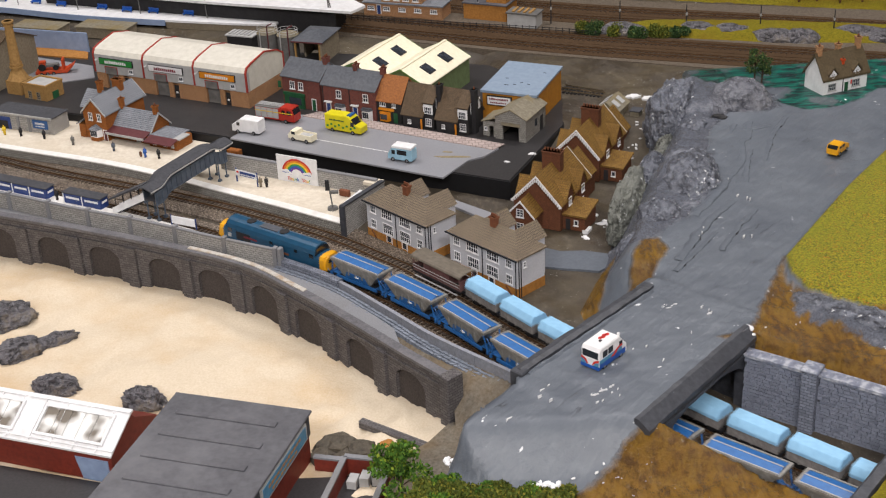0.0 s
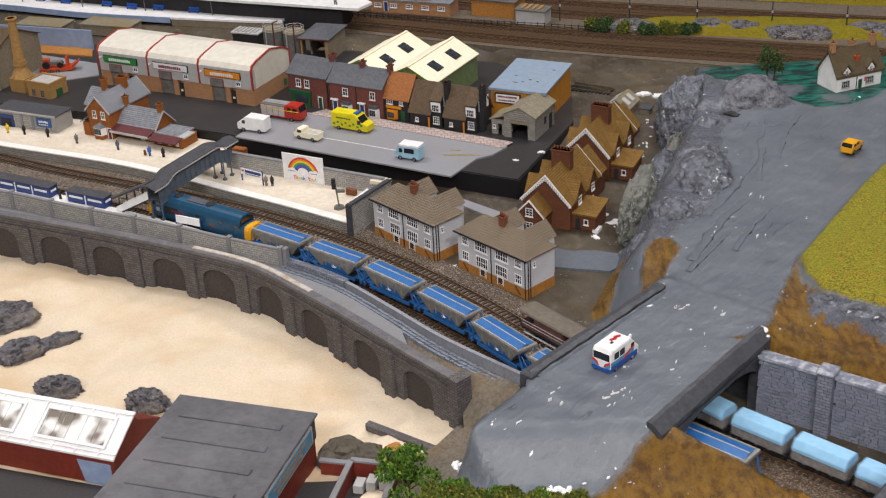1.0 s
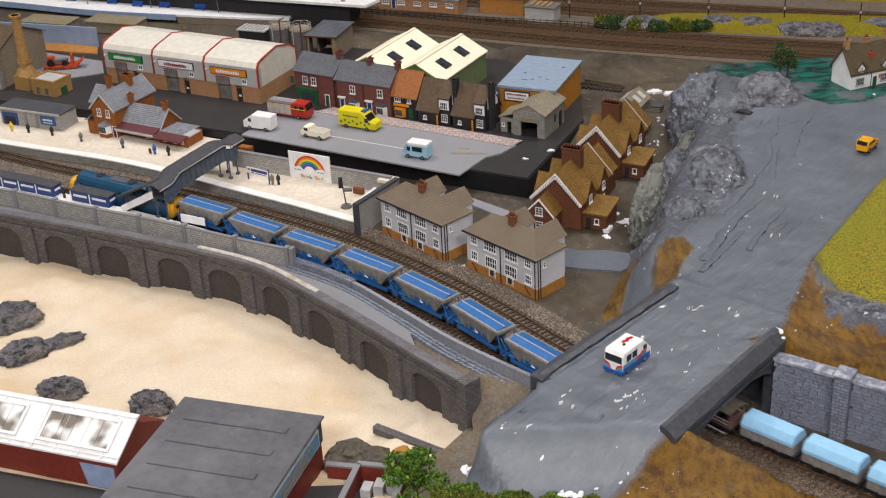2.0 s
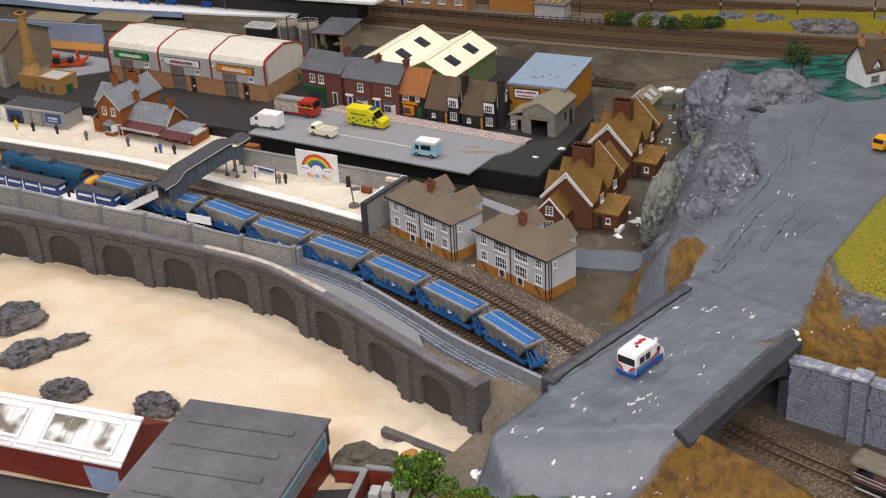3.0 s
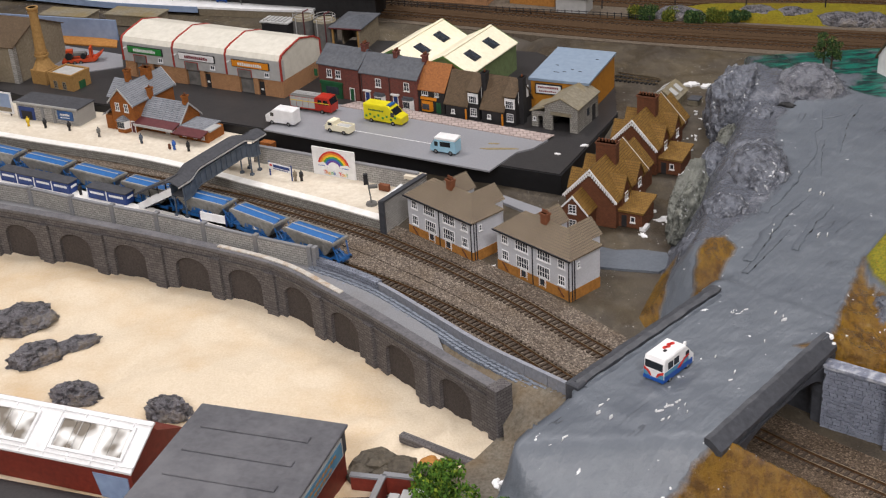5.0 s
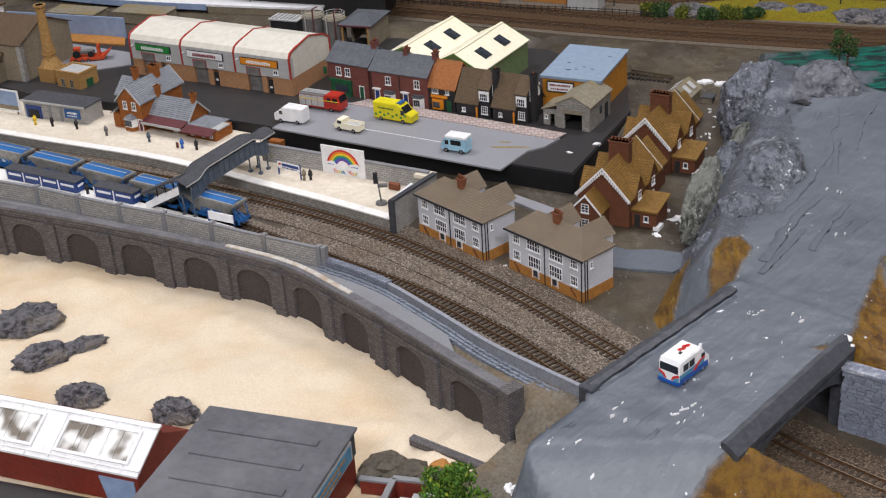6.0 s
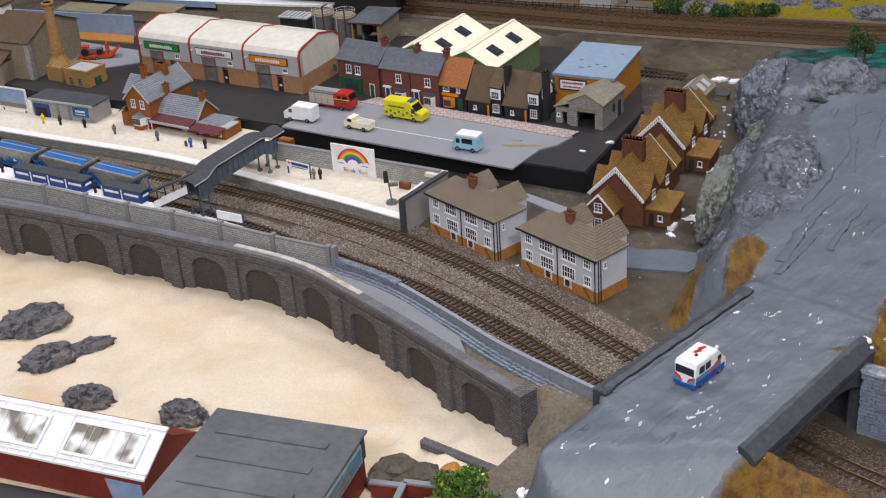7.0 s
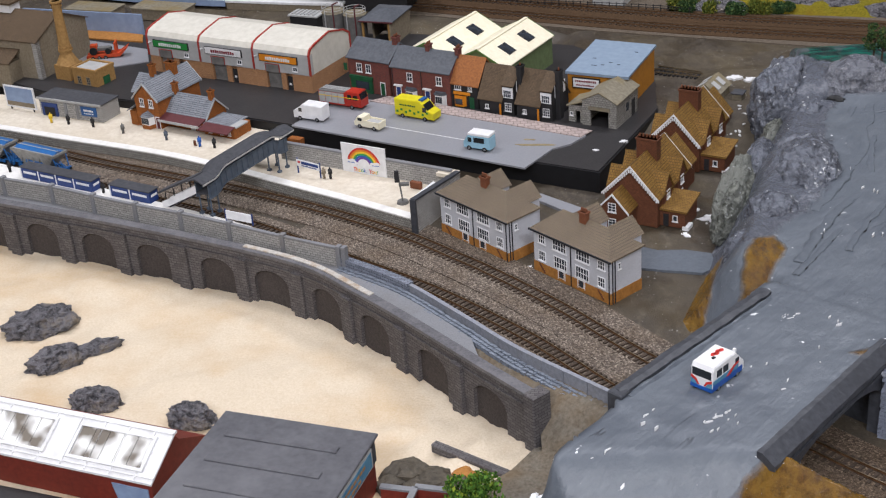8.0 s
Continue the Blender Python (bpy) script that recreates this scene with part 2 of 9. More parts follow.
M["tile_thatch"] = rows_surf("dark_brown_tiles", "#6a5844", "#594a39", "#3d3226", 0.0025, 0.003)
M["tile_orange"] = surf("orange_brown_tiles", "#9b6234", "#7d4d28", 0.8, 260, 18, 0.4)
M["slate"] = rows_surf("blue_grey_slates", "#8a8d94", "#7c8087", "#3c3f45", 0.0040, 0.030)
M["slate_dark"] = surf("dark_slates", "#54575e", "#42454b", 0.65, 160, 16, 0.25, dirt="#6a6c70")
M["brick_red"] = rows_surf("red_brick", "#7b4840", "#693a35", "#56433e", 0.0014, 0.0032, 0.85, 0.2)
M["brick_orange"] = rows_surf("orange_brick", "#a0602a", "#8c5224", "#6b4426", 0.0014, 0.0032, 0.85, 0.2)
M["brick_brown"] = rows_surf("brown_brick", "#71452f", "#603a28", "#47301f", 0.0014, 0.0032, 0.85, 0.2)
M["brick_tan"] = rows_surf("tan_brick", "#b58a66", "#a37852", "#84654b", 0.0014, 0.0032, 0.85, 0.2)
M["clad"] = surf("cream_cladding", "#d5d1c6", "#c6c2b6", 0.5, 80, 14, 0.05, dirt="#b5b0a5", dirt_amount=0.3)
M["clad_grey"] = surf("grey_cladding", "#b3b3b2", "#a3a3a3", 0.55, 80, 14, 0.05)
M["red_trim"] = surf("red_trim", "#a33a30", "#8a2e27", 0.5, 60, 20, 0.05)
M["shutter"] = surf("grey_shutter", "#7d7b78", "#5e5c5a", 0.6, 60, 20, 0.1)
M["sign_green"] = surf("green_sign", "#2f8a3c", "#27773a", 0.4, 40, 20, 0.0)
M["sign_orange"] = surf("orange_sign", "#d98a1e", "#c97c1a", 0.4, 40, 20, 0.0)
M["sign_blue"] = surf("blue_sign", "#2a5a94", "#234b80", 0.4, 40, 20, 0.0)
M["ink_red"] = surf("dark_red_lettering", "#7c2431", "#6c1d29", 0.5, 40, 20, 0.0)
M["cream"] = surf("cream_roof", "#efe8d0", "#e3dbc0", 0.6, 120, 10, 0.08, dirt="#d6ccb0", dirt_amount=0.3)
M["green"] = surf("dull_green_wall", "#6f8058", "#5e6d4a", 0.7, 90, 14, 0.1)
M["green_trim"] = surf("green_trim", "#5f8043", "#4e6d38", 0.6, 90, 14, 0.1)
M["green_dark"] = surf("dark_green_paint", "#265b3a", "#1e4b30", 0.5, 60, 14, 0.05)
M["blue_roof"] = surf("powder_blue_roof", "#8797a9", "#7b8b9e", 0.6, 90, 10, 0.06, dirt="#7b8da3", dirt_amount=0.35)
M["orange_wall"] = surf("ochre_orange_wall", "#b57a24", "#a36c1f", 0.65, 120, 12, 0.1, dirt="#8e5f1f")
M["half_black"] = surf("black_timber", "#2b2a2c", "#1f1e20", 0.75, 90, 18, 0.15)
M["cobble"] = rows_surf("grey_rubble_stone", "#a09d97", "#87847e", "#5c5954", 0.004, 0.005)
M["moss_roof"] = surf("mossy_grey_roof", "#87806f", "#6e6758", 0.85, 160, 16, 0.3, dirt="#7d6a36", dirt_amount=0.7)
M["maroon"] = surf("maroon_canopy", "#5f3033", "#502629", 0.6, 120, 18, 0.1)
M["pot"] = surf("terracotta", "#7a4a31", "#663c27", 0.8, 120, 18, 0.2)
M["bridge_blue"] = surf("slate_blue_steel", "#56606e", "#434c58", 0.5, 80, 14, 0.1, dirt="#3a4049")
M["felt"] = surf("grey_felt", "#4a4b50", "#393a3f", 0.85, 160, 14, 0.2)
M["blue_paint"] = surf("navy_blue_paint", "#263f7d", "#1e3468", 0.45, 60, 20, 0.02)
M["stone_tan"] = surf("old_buff_stone", "#8f8471", "#766b5a", 0.85, 200, 16, 0.35, dirt="#605745")
M["brass_brick"] = surf("yellow_brick", "#a5814d", "#8c6b3d", 0.8, 200, 16, 0.3)
M["blue_board"] = surf("pale_blue_board", "#8d9fbd", "#7d8fae", 0.6, 60, 8, 0.03)
M["tank"] = surf("grey_tank", "#6d6c6a", "#585755", 0.55, 90, 16, 0.1)
M["thatch"] = surf("dark_thatch", "#5a4d37", "#43392a", 0.95, 300, 18, 0.6)
M["roof_grey"] = surf("weathered_grey_roof", "#5d5d62", "#4d4d52", 0.55, 90, 9, 0.12, dirt="#77777b", dirt_amount=0.6)
M["brick_paint"] = surf("red_oxide_wall", "#7a2f22", "#64261c", 0.6, 140, 9, 0.15, dirt="#54221a")
M["rooflight"] = surf("glossy_rooflight", "#e7e9ea", "#c9cbcd", 0.12, 30, 14, 0.05, spec=0.8)
M["sky_glass"] = surf("pale_blue_glass", "#5c93b5", "#4a7f9f", 0.15, 40, 20, 0.0, spec=0.7)
M["tarmac_dark"] = surf("dark_tarmac", "#373536", "#2a292a", 0.5, 260, 9, 0.2)
M["wagon_silver"] = surf("weathered_silver", "#9a9893", "#7d7b76", 0.42, 140, 40, 0.15, metal=0.3, dirt="#5d584f", dirt_amount=0.6)
M["wagon_blue"] = surf("wagon_blue", "#2c68a8", "#275b95", 0.4, 120, 30, 0.05, dirt="#264f86", dirt_amount=0.4)
M["hood_blue"] = surf("pale_blue_hood", "#93c2e2", "#86b5d8", 0.55, 120, 30, 0.1, dirt="#8ab9d4", dirt_amount=0.3)
M["wagon_grey"] = surf("grimy_grey_wagon", "#8a8683", "#6a6663", 0.75, 140, 40, 0.2)
M["chassis"] = surf("black_running_gear", "#232326", "#17171a", 0.6, 90, 40, 0.1)
M["loco_blue"] = surf("rail_blue", "#1f4d6b", "#1a435f", 0.38, 120, 30, 0.04, dirt="#16374d", dirt_amount=0.4)
M["loco_yellow"] = surf("warning_yellow", "#e2a41c", "#cf9318", 0.45, 90, 30, 0.04)
M["van_maroon"] = surf("bauxite_maroon", "#6d4a49", "#573938", 0.7, 120, 40, 0.12, dirt="#84756d", dirt_amount=0.6)
M["van_roof"] = surf("brown_grey_roof", "#6f675c", "#5d564c", 0.8, 120, 30, 0.12)
M["ice_blue"] = surf("pale_blue_van", "#9cc3d6", "#8db5c9", 0.35, 40, 40, 0.0)
M["amb_yellow"] = surf("ambulance_yellow", "#dcd01f", "#cdbf1a", 0.35, 40, 40, 0.0)
M["fire_red"] = surf("fire_red", "#b03022", "#9a281c", 0.35, 40, 40, 0.0)
M["car_yellow"] = surf("amber_yellow", "#e3a51f", "#d3961a", 0.3, 40, 40, 0.0)
M["tyre"] = surf("tyre", "#1c1c1e", "#141416", 0.8, 90, 40, 0.1)
M["hub"] = surf("hub_grey", "#8a8b8d", "#737476", 0.4, 60, 40, 0.0, metal=0.4)
M["screen"] = surf("car_glass", "#1c2127", "#14181d", 0.1, 60, 40, 0.0, spec=0.8)
M["van_blue"] = surf("bright_blue_livery", "#2459ae", "#1d4b98", 0.35, 40, 40, 0.0)
M["low_orange"] = surf("orange_red_paint", "#c24a22", "#a83c1a", 0.45, 60, 40, 0.0)
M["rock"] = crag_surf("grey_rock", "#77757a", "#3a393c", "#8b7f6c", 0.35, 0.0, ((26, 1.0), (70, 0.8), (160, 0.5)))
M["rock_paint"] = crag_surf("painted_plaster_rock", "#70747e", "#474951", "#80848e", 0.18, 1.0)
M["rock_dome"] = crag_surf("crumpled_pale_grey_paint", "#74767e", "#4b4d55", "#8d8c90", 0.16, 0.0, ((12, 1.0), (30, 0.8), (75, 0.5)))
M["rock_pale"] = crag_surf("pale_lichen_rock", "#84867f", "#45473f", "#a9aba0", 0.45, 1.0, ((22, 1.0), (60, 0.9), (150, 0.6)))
M["rock_brown"] = surf("brown_wet_rock", "#5c554a", "#37322b", 0.7, 120, 26, 1.0, dirt="#7d725f", dirt_amount=0.5, depth=0.004)
M["bark"] = surf("bark", "#4a3d2f", "#33291f", 0.9, 200, 40, 0.4)
M["bark_orange"] = surf("autumn_bark", "#54381f", "#3c2714", 0.9, 200, 40, 0.4)
M["far_grass"] = surf("dry_yellow_grass", "#877b24", "#535017", 0.95, 300, 14, 0.8, spec=0.1, dirt="#6f5a1c", dirt_amount=0.8, depth=0.003)
M["grey_stones"] = surf("grey_cess", "#756b5f", "#4a4138", 0.95, 380, 14, 0.8, spec=0.1, depth=0.002)


def leaf_mat(name, a, b, c):
    n = Nodes(name)
    g = n.tree.nodes.new("ShaderNodeNewGeometry")
    r = g.outputs["Random Per Island"]
    col = n.mix(n.ramp(r, 0.0, 0.6), srgb(a), srgb(b))
    col = n.mix(n.ramp(r, 0.7, 1.0), col, srgb(c))
    return n.finish(col, 0.8, 0.0, 0.2)


M["leaf"] = leaf_mat("leaf_green", "#2f4a1c", "#557a2c", "#84942f")
M["leaf_olive"] = leaf_mat("leaf_olive", "#3b451c", "#5f6a2a", "#8a8030")
M["leaf_dark"] = leaf_mat("leaf_dark", "#24381f", "#3b5530", "#66703a")
M["stone_piece"] = surf("blue_grey_stone", "#949aab", "#737989", 0.5, 220, 60, 0.7, dirt="#a6abb8", dirt_amount=0.5, vary=0.35, depth=0.002)
M["bank"] = surf("bank_earth", "#7d776d", "#5f584d", 0.85, 200, 11, 0.5, spec=0.2, dirt="#6a5537", dirt_amount=0.7, depth=0.002)
M["stain"] = surf("dried_glue", "#93855f", "#7f7150", 0.5, 120, 30, 0.1)
M["frosted"] = surf("frosted_coping", "#7b8090", "#5c6170", 0.5, 160, 75, 0.6, dirt="#e4e6ea", dirt_amount=0.7)


# ---- mesh helpers ----
def box(bm, x0, x1, y0, y1, z0, z1, m=None, bev=0.0):
    vs = [bm.verts.new((x, y, z)) for z in (z0, z1) for x, y in ((x0, y0), (x1, y0), (x1, y1), (x0, y1))]
    if m is not None:
        for v in vs:
            v.co = m @ v.co
    fs = [bm.faces.new([vs[i] for i in q]) for q in ((3, 2, 1, 0), (4, 5, 6, 7), (0, 1, 5, 4), (1, 2, 6, 5), (2, 3, 7, 6), (3, 0, 4, 7))]
    if bev:
        es = list({e for f in fs for e in f.edges})
        bmesh.ops.bevel(bm, geom=es, offset=bev, segments=1, affect="EDGES")
    return fs


def prism(bm, outline, a0, a1, axis="y", m=None):
    """Extrudes an outline (two coordinates a point) along an axis from a0 to a1."""
    def at(p, a):
        return {"x": (a, p[0], p[1]), "y": (p[0], a, p[1]), "z": (p[0], p[1], a)}[axis]
    rings = []
    for a in (a0, a1):
        ring = [bm.verts.new(at(p, a)) for p in outline]
        if m is not None:
            for v in ring:
                v.co = m @ v.co
        rings.append(ring)
    n = len(outline)
    fs = [bm.faces.new(rings[0]), bm.faces.new(rings[1][::-1])]
    for i in range(n):
        fs.append(bm.faces.new([rings[0][i], rings[1][i], rings[1][(i + 1) % n], rings[0][(i + 1) % n]]))
    return fs


def tube(bm, p, q, r0, r1=None, n=8):
    """A tapered rod from p to q."""
    p, q = Vector(p), Vector(q)
    d = q - p
    m = Matrix.Translation((p + q) / 2) @ d.to_track_quat("Z", "Y").to_matrix().to_4x4()
    bmesh.ops.create_cone(bm, cap_ends=True, segments=n, radius1=r0, radius2=r0 if r1 is None else r1, depth=d.length, matrix=m)


def add_uv(me):
    """Box-mapped UVs in metres: u along the face's level direction, v up its slope."""
    uv = me.uv_layers.new(name="UVMap")
    up = Vector((0, 0, 1))
    for p in me.polygons:
        nrm = p.normal
        u = up.cross(nrm)
        u = Vector((1, 0, 0)) if u.length < 0.05 else u.normalized()
        v = nrm.cross(u)
        for li in p.loop_indices:
            co = me.vertices[me.loops[li].vertex_index].co
            uv.data[li].uv = (co.dot(u), co.dot(v))


def mesh_of(name, bm, material, smooth=False):
    bmesh.ops.recalc_face_normals(bm, faces=bm.faces)
    me = bpy.data.meshes.new(name)
    bm.to_mesh(me)
    bm.free()
    me.materials.append(M[material])
    if smooth:
        for p in me.polygons:
            p.use_smooth = True
    add_uv(me)
    return me


def part(name, bm, material, parent=None, label="", m=None, smooth=False):
    ob = new(name, mesh_of(name, bm, material, smooth))
    ob.parent = parent
    if m is not None:
        ob.matrix_basis = m
    if label:
        ob["label"] = label
    return ob


def bx(name, dims, material, parent=None, label="", m=None, bev=0.0):
    """A part that is one bevelled block: dims x0, x1, y0, y1, z0, z1."""
    bm = bmesh.new()
    box(bm, *dims, bev=bev)
    return part(name, bm, material, parent, label, m)


def thing(name, m, label, category, group="", kind=""):
    ob = new(name)
    ob.empty_display_size = 0.02
    ob.matrix_basis = m
    return tagged(ob, label, category, group, kind)


def catmull(points, step=0.005):
    """A smooth line through points: positions, unit directions and the distance run."""
    p = [Vector((*q, 0)) for q in points]
    p = [2 * p[0] - p[1]] + p + [2 * p[-1] - p[-2]]
    out = []
    for i in range(1, len(p) - 2):
        n = max(4, int((p[i + 1] - p[i]).length / step))
        for k in range(n):
            t = k / n
            out.append(0.5 * (2 * p[i] + (p[i + 1] - p[i - 1]) * t + (2 * p[i - 1] - 5 * p[i] + 4 * p[i + 1] - p[i + 2]) * t * t
                              + (3 * p[i] - p[i - 1] - 3 * p[i + 1] + p[i + 2]) * t ** 3))
    out.append(p[-2])
    pts = np.array([(v.x, v.y) for v in out])
    s = np.r_[0, np.cumsum(np.hypot(*np.diff(pts, axis=0).T))]
    return pts, s


class Line:
    def __init__(self, points):
        self.pts, self.s = catmull(points)
        self.length = self.s[-1]

    def at(self, s):
        return np.array([np.interp(s, self.s, self.pts[:, 0]), np.interp(s, self.s, self.pts[:, 1])])

    def turn(self, s):
        d = self.at(s + 0.006) - self.at(s - 0.006)
        return math.atan2(d[1], d[0])

    def spot(self, s, z=0.0):
        x, y = self.at(s)
        return pose(x, y, z, 0, 0, math.degrees(self.turn(s)))

    def offset(self, s, d):
        a = self.turn(s)
        return self.at(s) + d * np.array([-math.sin(a), math.cos(a)])


def band(bm, line, s0, s1, d0, d1, z0, z1, step=0.012):
    """A strip of rectangular section that follows a line between two offsets."""
    n = max(2, int((s1 - s0) / step))
    rings = []
    for i in range(n + 1):
        s = s0 + (s1 - s0) * i / n
        a, b = line.offset(s, d0), line.offset(s, d1)
        rings.append([bm.verts.new((*p, z)) for p, z in ((a, z0), (b, z0), (b, z1), (a, z1))])
    for r, q in zip(rings, rings[1:]):
        for i in range(4):
            bm.faces.new([r[i], r[(i + 1) % 4], q[(i + 1) % 4], q[i]])
    bm.faces.new(rings[0])
    bm.faces.new(rings[-1][::-1])


def inside(px, py, poly):
    r = np.zeros(px.shape, bool)
    for (x0, y0), (x1, y1) in zip(poly, poly[1:] + poly[:1]):
        c = (y0 > py) != (y1 > py)
        with np.errstate(divide="ignore", invalid="ignore"):
            r ^= c & (px < (x1 - x0) * (py - y0) / (y1 - y0 + 1e-12) + x0)
    return r


def far_from(px, py, line):
    """Distance to an open chain of points."""
    best = np.full(px.shape, 1e9)
    for (x0, y0), (x1, y1) in zip(line, line[1:]):
        dx, dy = x1 - x0, y1 - y0
        t = np.clip(((px - x0) * dx + (py - y0) * dy) / (dx * dx + dy * dy + 1e-12), 0, 1)
        best = np.minimum(best, np.hypot(px - x0 - t * dx, py - y0 - t * dy))
    return best


def signed(px, py, poly):
    """Distance to a closed outline, positive inside."""
    d = far_from(px, py, poly + poly[:1])
    return np.where(inside(px, py, poly), d, -d)


def smooth01(t):
    t = np.clip(t, 0, 1)
    return t * t * (3 - 2 * t)


def rough_field(px, py, scale, octaves=4, seed=0.0, ridged=False):
    out = np.empty(px.shape)
    f = out.ravel()
    for i, (x, y) in enumerate(zip(px.ravel(), py.ravel())):
        p = Vector((x * scale, y * scale, seed))
        f[i] = noise.ridged_multi_fractal(p, 1.0, 2.0, octaves, 1.0, 2.0) - 1.0 if ridged else noise.fractal(p, 0.8, 2.0, octaves)
    return out


def sheet(name, xr, yr, step, height, keep, material, attrs=None, label="", kind="structure", category="ground"):
    """A ground sheet on a grid with heights, cut to where keep is positive."""
    nx, ny = int((xr[1] - xr[0]) / step) + 1, int((yr[1] - yr[0]) / step) + 1
    gx, gy = np.meshgrid(np.linspace(*xr, nx), np.linspace(*yr, ny))
    z = height(gx, gy)
    ok = keep(gx, gy) > 0 if keep else np.ones(gx.shape, bool)
    idx = np.arange(nx * ny).reshape(ny, nx)
    q = np.stack([idx[:-1, :-1], idx[:-1, 1:], idx[1:, 1:], idx[1:, :-1]], -1).reshape(-1, 4)
    q = q[ok.ravel()[q].all(1)]
    used = np.unique(q)
    back = np.full(nx * ny, -1)
    back[used] = np.arange(len(used))
    co = np.stack([gx.ravel(), gy.ravel(), z.ravel()], -1)[used]
    me = bpy.data.meshes.new(name)
    me.from_pydata(co.tolist(), [], back[q].tolist())
    me.materials.append(M[material])
    for key, fn in (attrs or {}).items():
        at = me.attributes.new(key, "FLOAT", "POINT")
        at.data.foreach_set("value", fn(co[:, 0], co[:, 1]).astype(np.float32))
    for p in me.polygons:
        p.use_smooth = True
    return tagged(new(name, me), label, category, kind=kind)


# ---- lines of the plan ----
UPPER = Line([(-1.25, 0.80), (-0.822, 0.524), (-0.683, 0.434), (-0.554, 0.36), (-0.433, 0.290), (-0.28, 0.190), (-0.134, 0.075), (-0.044, -0.016),
              (0.002, -0.066), (0.093, -0.178), (0.181, -0.305), (0.28, -0.435), (0.373, -0.550), (0.436, -0.617), (0.488, -0.669), (0.62, -0.805), (0.8, -1.0), (1.6, -1.85)])
LOWER = Line([(-2.2, 1.28), (-1.2, 0.66), (-0.776, 0.401), (-0.676, 0.338), (-0.584, 0.278), (-0.38, 0.143), (-0.296, 0.072), (-0.208, -0.001), (-0.118, -0.078),
              (-0.049, -0.145), (0.042, -0.250), (0.081, -0.303), (0.143, -0.393), (0.25, -0.53), (0.33, -0.62), (0.403, -0.69), (0.474, -0.752), (0.65, -0.92), (0.82, -1.09)])
VIADUCT = Line([(-1.25, 0.46), (-0.98, 0.335), (-0.799, 0.247), (-0.592, 0.145), (-0.399, 0.041), (-0.273, -0.04), (-0.19, -0.13), (-0.119, -0.215), (-0.022, -0.340), (0.043, -0.421)])
POSTS = Line([(-1.2, 0.49), (-0.95, 0.368), (-0.816, 0.303), (-0.721, 0.257), (-0.64, 0.209), (-0.561, 0.164), (-0.48, 0.121), (-0.396, 0.072), (-0.307, 0.017), (-0.219, -0.034)])
LOW_WALL = Line([(-0.214, -0.034), (-0.16, -0.078), (-0.109, -0.128), (-0.04, -0.217), (0.034, -0.314), (0.143, -0.430), (0.19, -0.487)])
ROAD_L = [(0.060, -0.690), (0.052, -0.668), (0.057, -0.652), (0.137, -0.564), (0.322, -0.365), (0.344, -0.31), (0.448, -0.14), (0.553, 0.064), (0.622, 0.179), (0.75, 0.29), (1.0, 0.42), (1.5, 0.55)]
ROAD_R = [(0.085, -0.712), (0.120, -0.728), (0.165, -0.740), (0.200, -0.726), (0.266, -0.678), (0.441, -0.484), (0.554, -0.286), (0.722, -0.032), (0.83, 0.093), (1.0, 0.24), (1.5, 0.42)]
LOW0 = float(LOWER.s[np.argmin(np.hypot(LOWER.pts[:, 0] + 0.776, LOWER.pts[:, 1] - 0.401))])
SAND_Z, DECK_Z, BOARD_Z, PLAT_Z = -0.077, 0.10, 0.03, 0.013


# ---- the hall round the layout ----
def hall():
    for name, d, lab in (("floor", (-5, 5, -5, 6, -1.02, -1.0), "plain grey exhibition hall floor"), ("ceiling", (-5, 5, -5, 6, 3.0, 3.02), "plain pale exhibition hall ceiling"),
                         ("wall_north", (-5, 5, 6, 6.05, -1, 3), "plain pale hall wall behind the layout"), ("wall_south", (-5, 5, -5.05, -5, -1, 3), "plain pale hall wall behind the camera"),
                         ("wall_west", (-5.05, -5, -5, 6, -1, 3), "plain pale hall side wall"), ("wall_east", (5, 5.05, -5, 6, -1, 3), "plain pale hall side wall")):
        tagged(bx(name, d, "hallwall"), lab, name.split("_")[0], kind="structure")


hall()
for nm, poly in (("baseboard_west", [(-2.4, 1.25), (-2.2, 0.9), (-1.5, 0.6), (-1.5, 1.1), (-2.1, 1.5)]), ("baseboard_east", [(0.78, -1.1), (1.5, -1.95), (1.75, -1.75), (1.0, -0.9)])):
    bm = bmesh.new()
    prism(bm, poly, -0.05, -0.012, "z")
    tagged(part(nm, bm, "brown"), "plain brown baseboard carrying the line off the scene", "baseboard", kind="structure")


# ---- ground sheets ----
HILL_FOOT = [(0.323, -0.357), (0.262, -0.290), (0.248, -0.230), (0.296, -0.12), (0.348, 0.035), (0.41, 0.19), (0.486, 0.388), (0.50, 0.50), (0.56, 0.585), (0.66, 0.64), (0.85, 0.62), (1.5, 0.50)]
CUT_NE = [(0.35, -0.345), (0.452, -0.493), (0.508, -0.538), (0.524, -0.548), (0.635, -0.637), (0.815, -0.812), (0.96, -0.97), (1.05, -1.1)]
CUT_SW = [tuple(LOWER.offset(s, -0.022)) for s in np.linspace(LOW0 + 1.22, LOW0 + 2.0, 14)]
HILL_NE = HILL_FOOT + [(1.5, -1.1)] + [p for p in CUT_NE[::-1] if p[0] > 0.3]
HILL_SW = [(0.134, -0.556), (0.049, -0.650), (0.040, -0.662), (0.012, -0.680), (0.0, -0.72), (-0.02, -0.82), (-0.1, -1.1), (0.8, -1.1)] + [p for p in CUT_SW[::-1] if p[0] > 0.15]
ROAD = ROAD_L + ROAD_R[::-1]
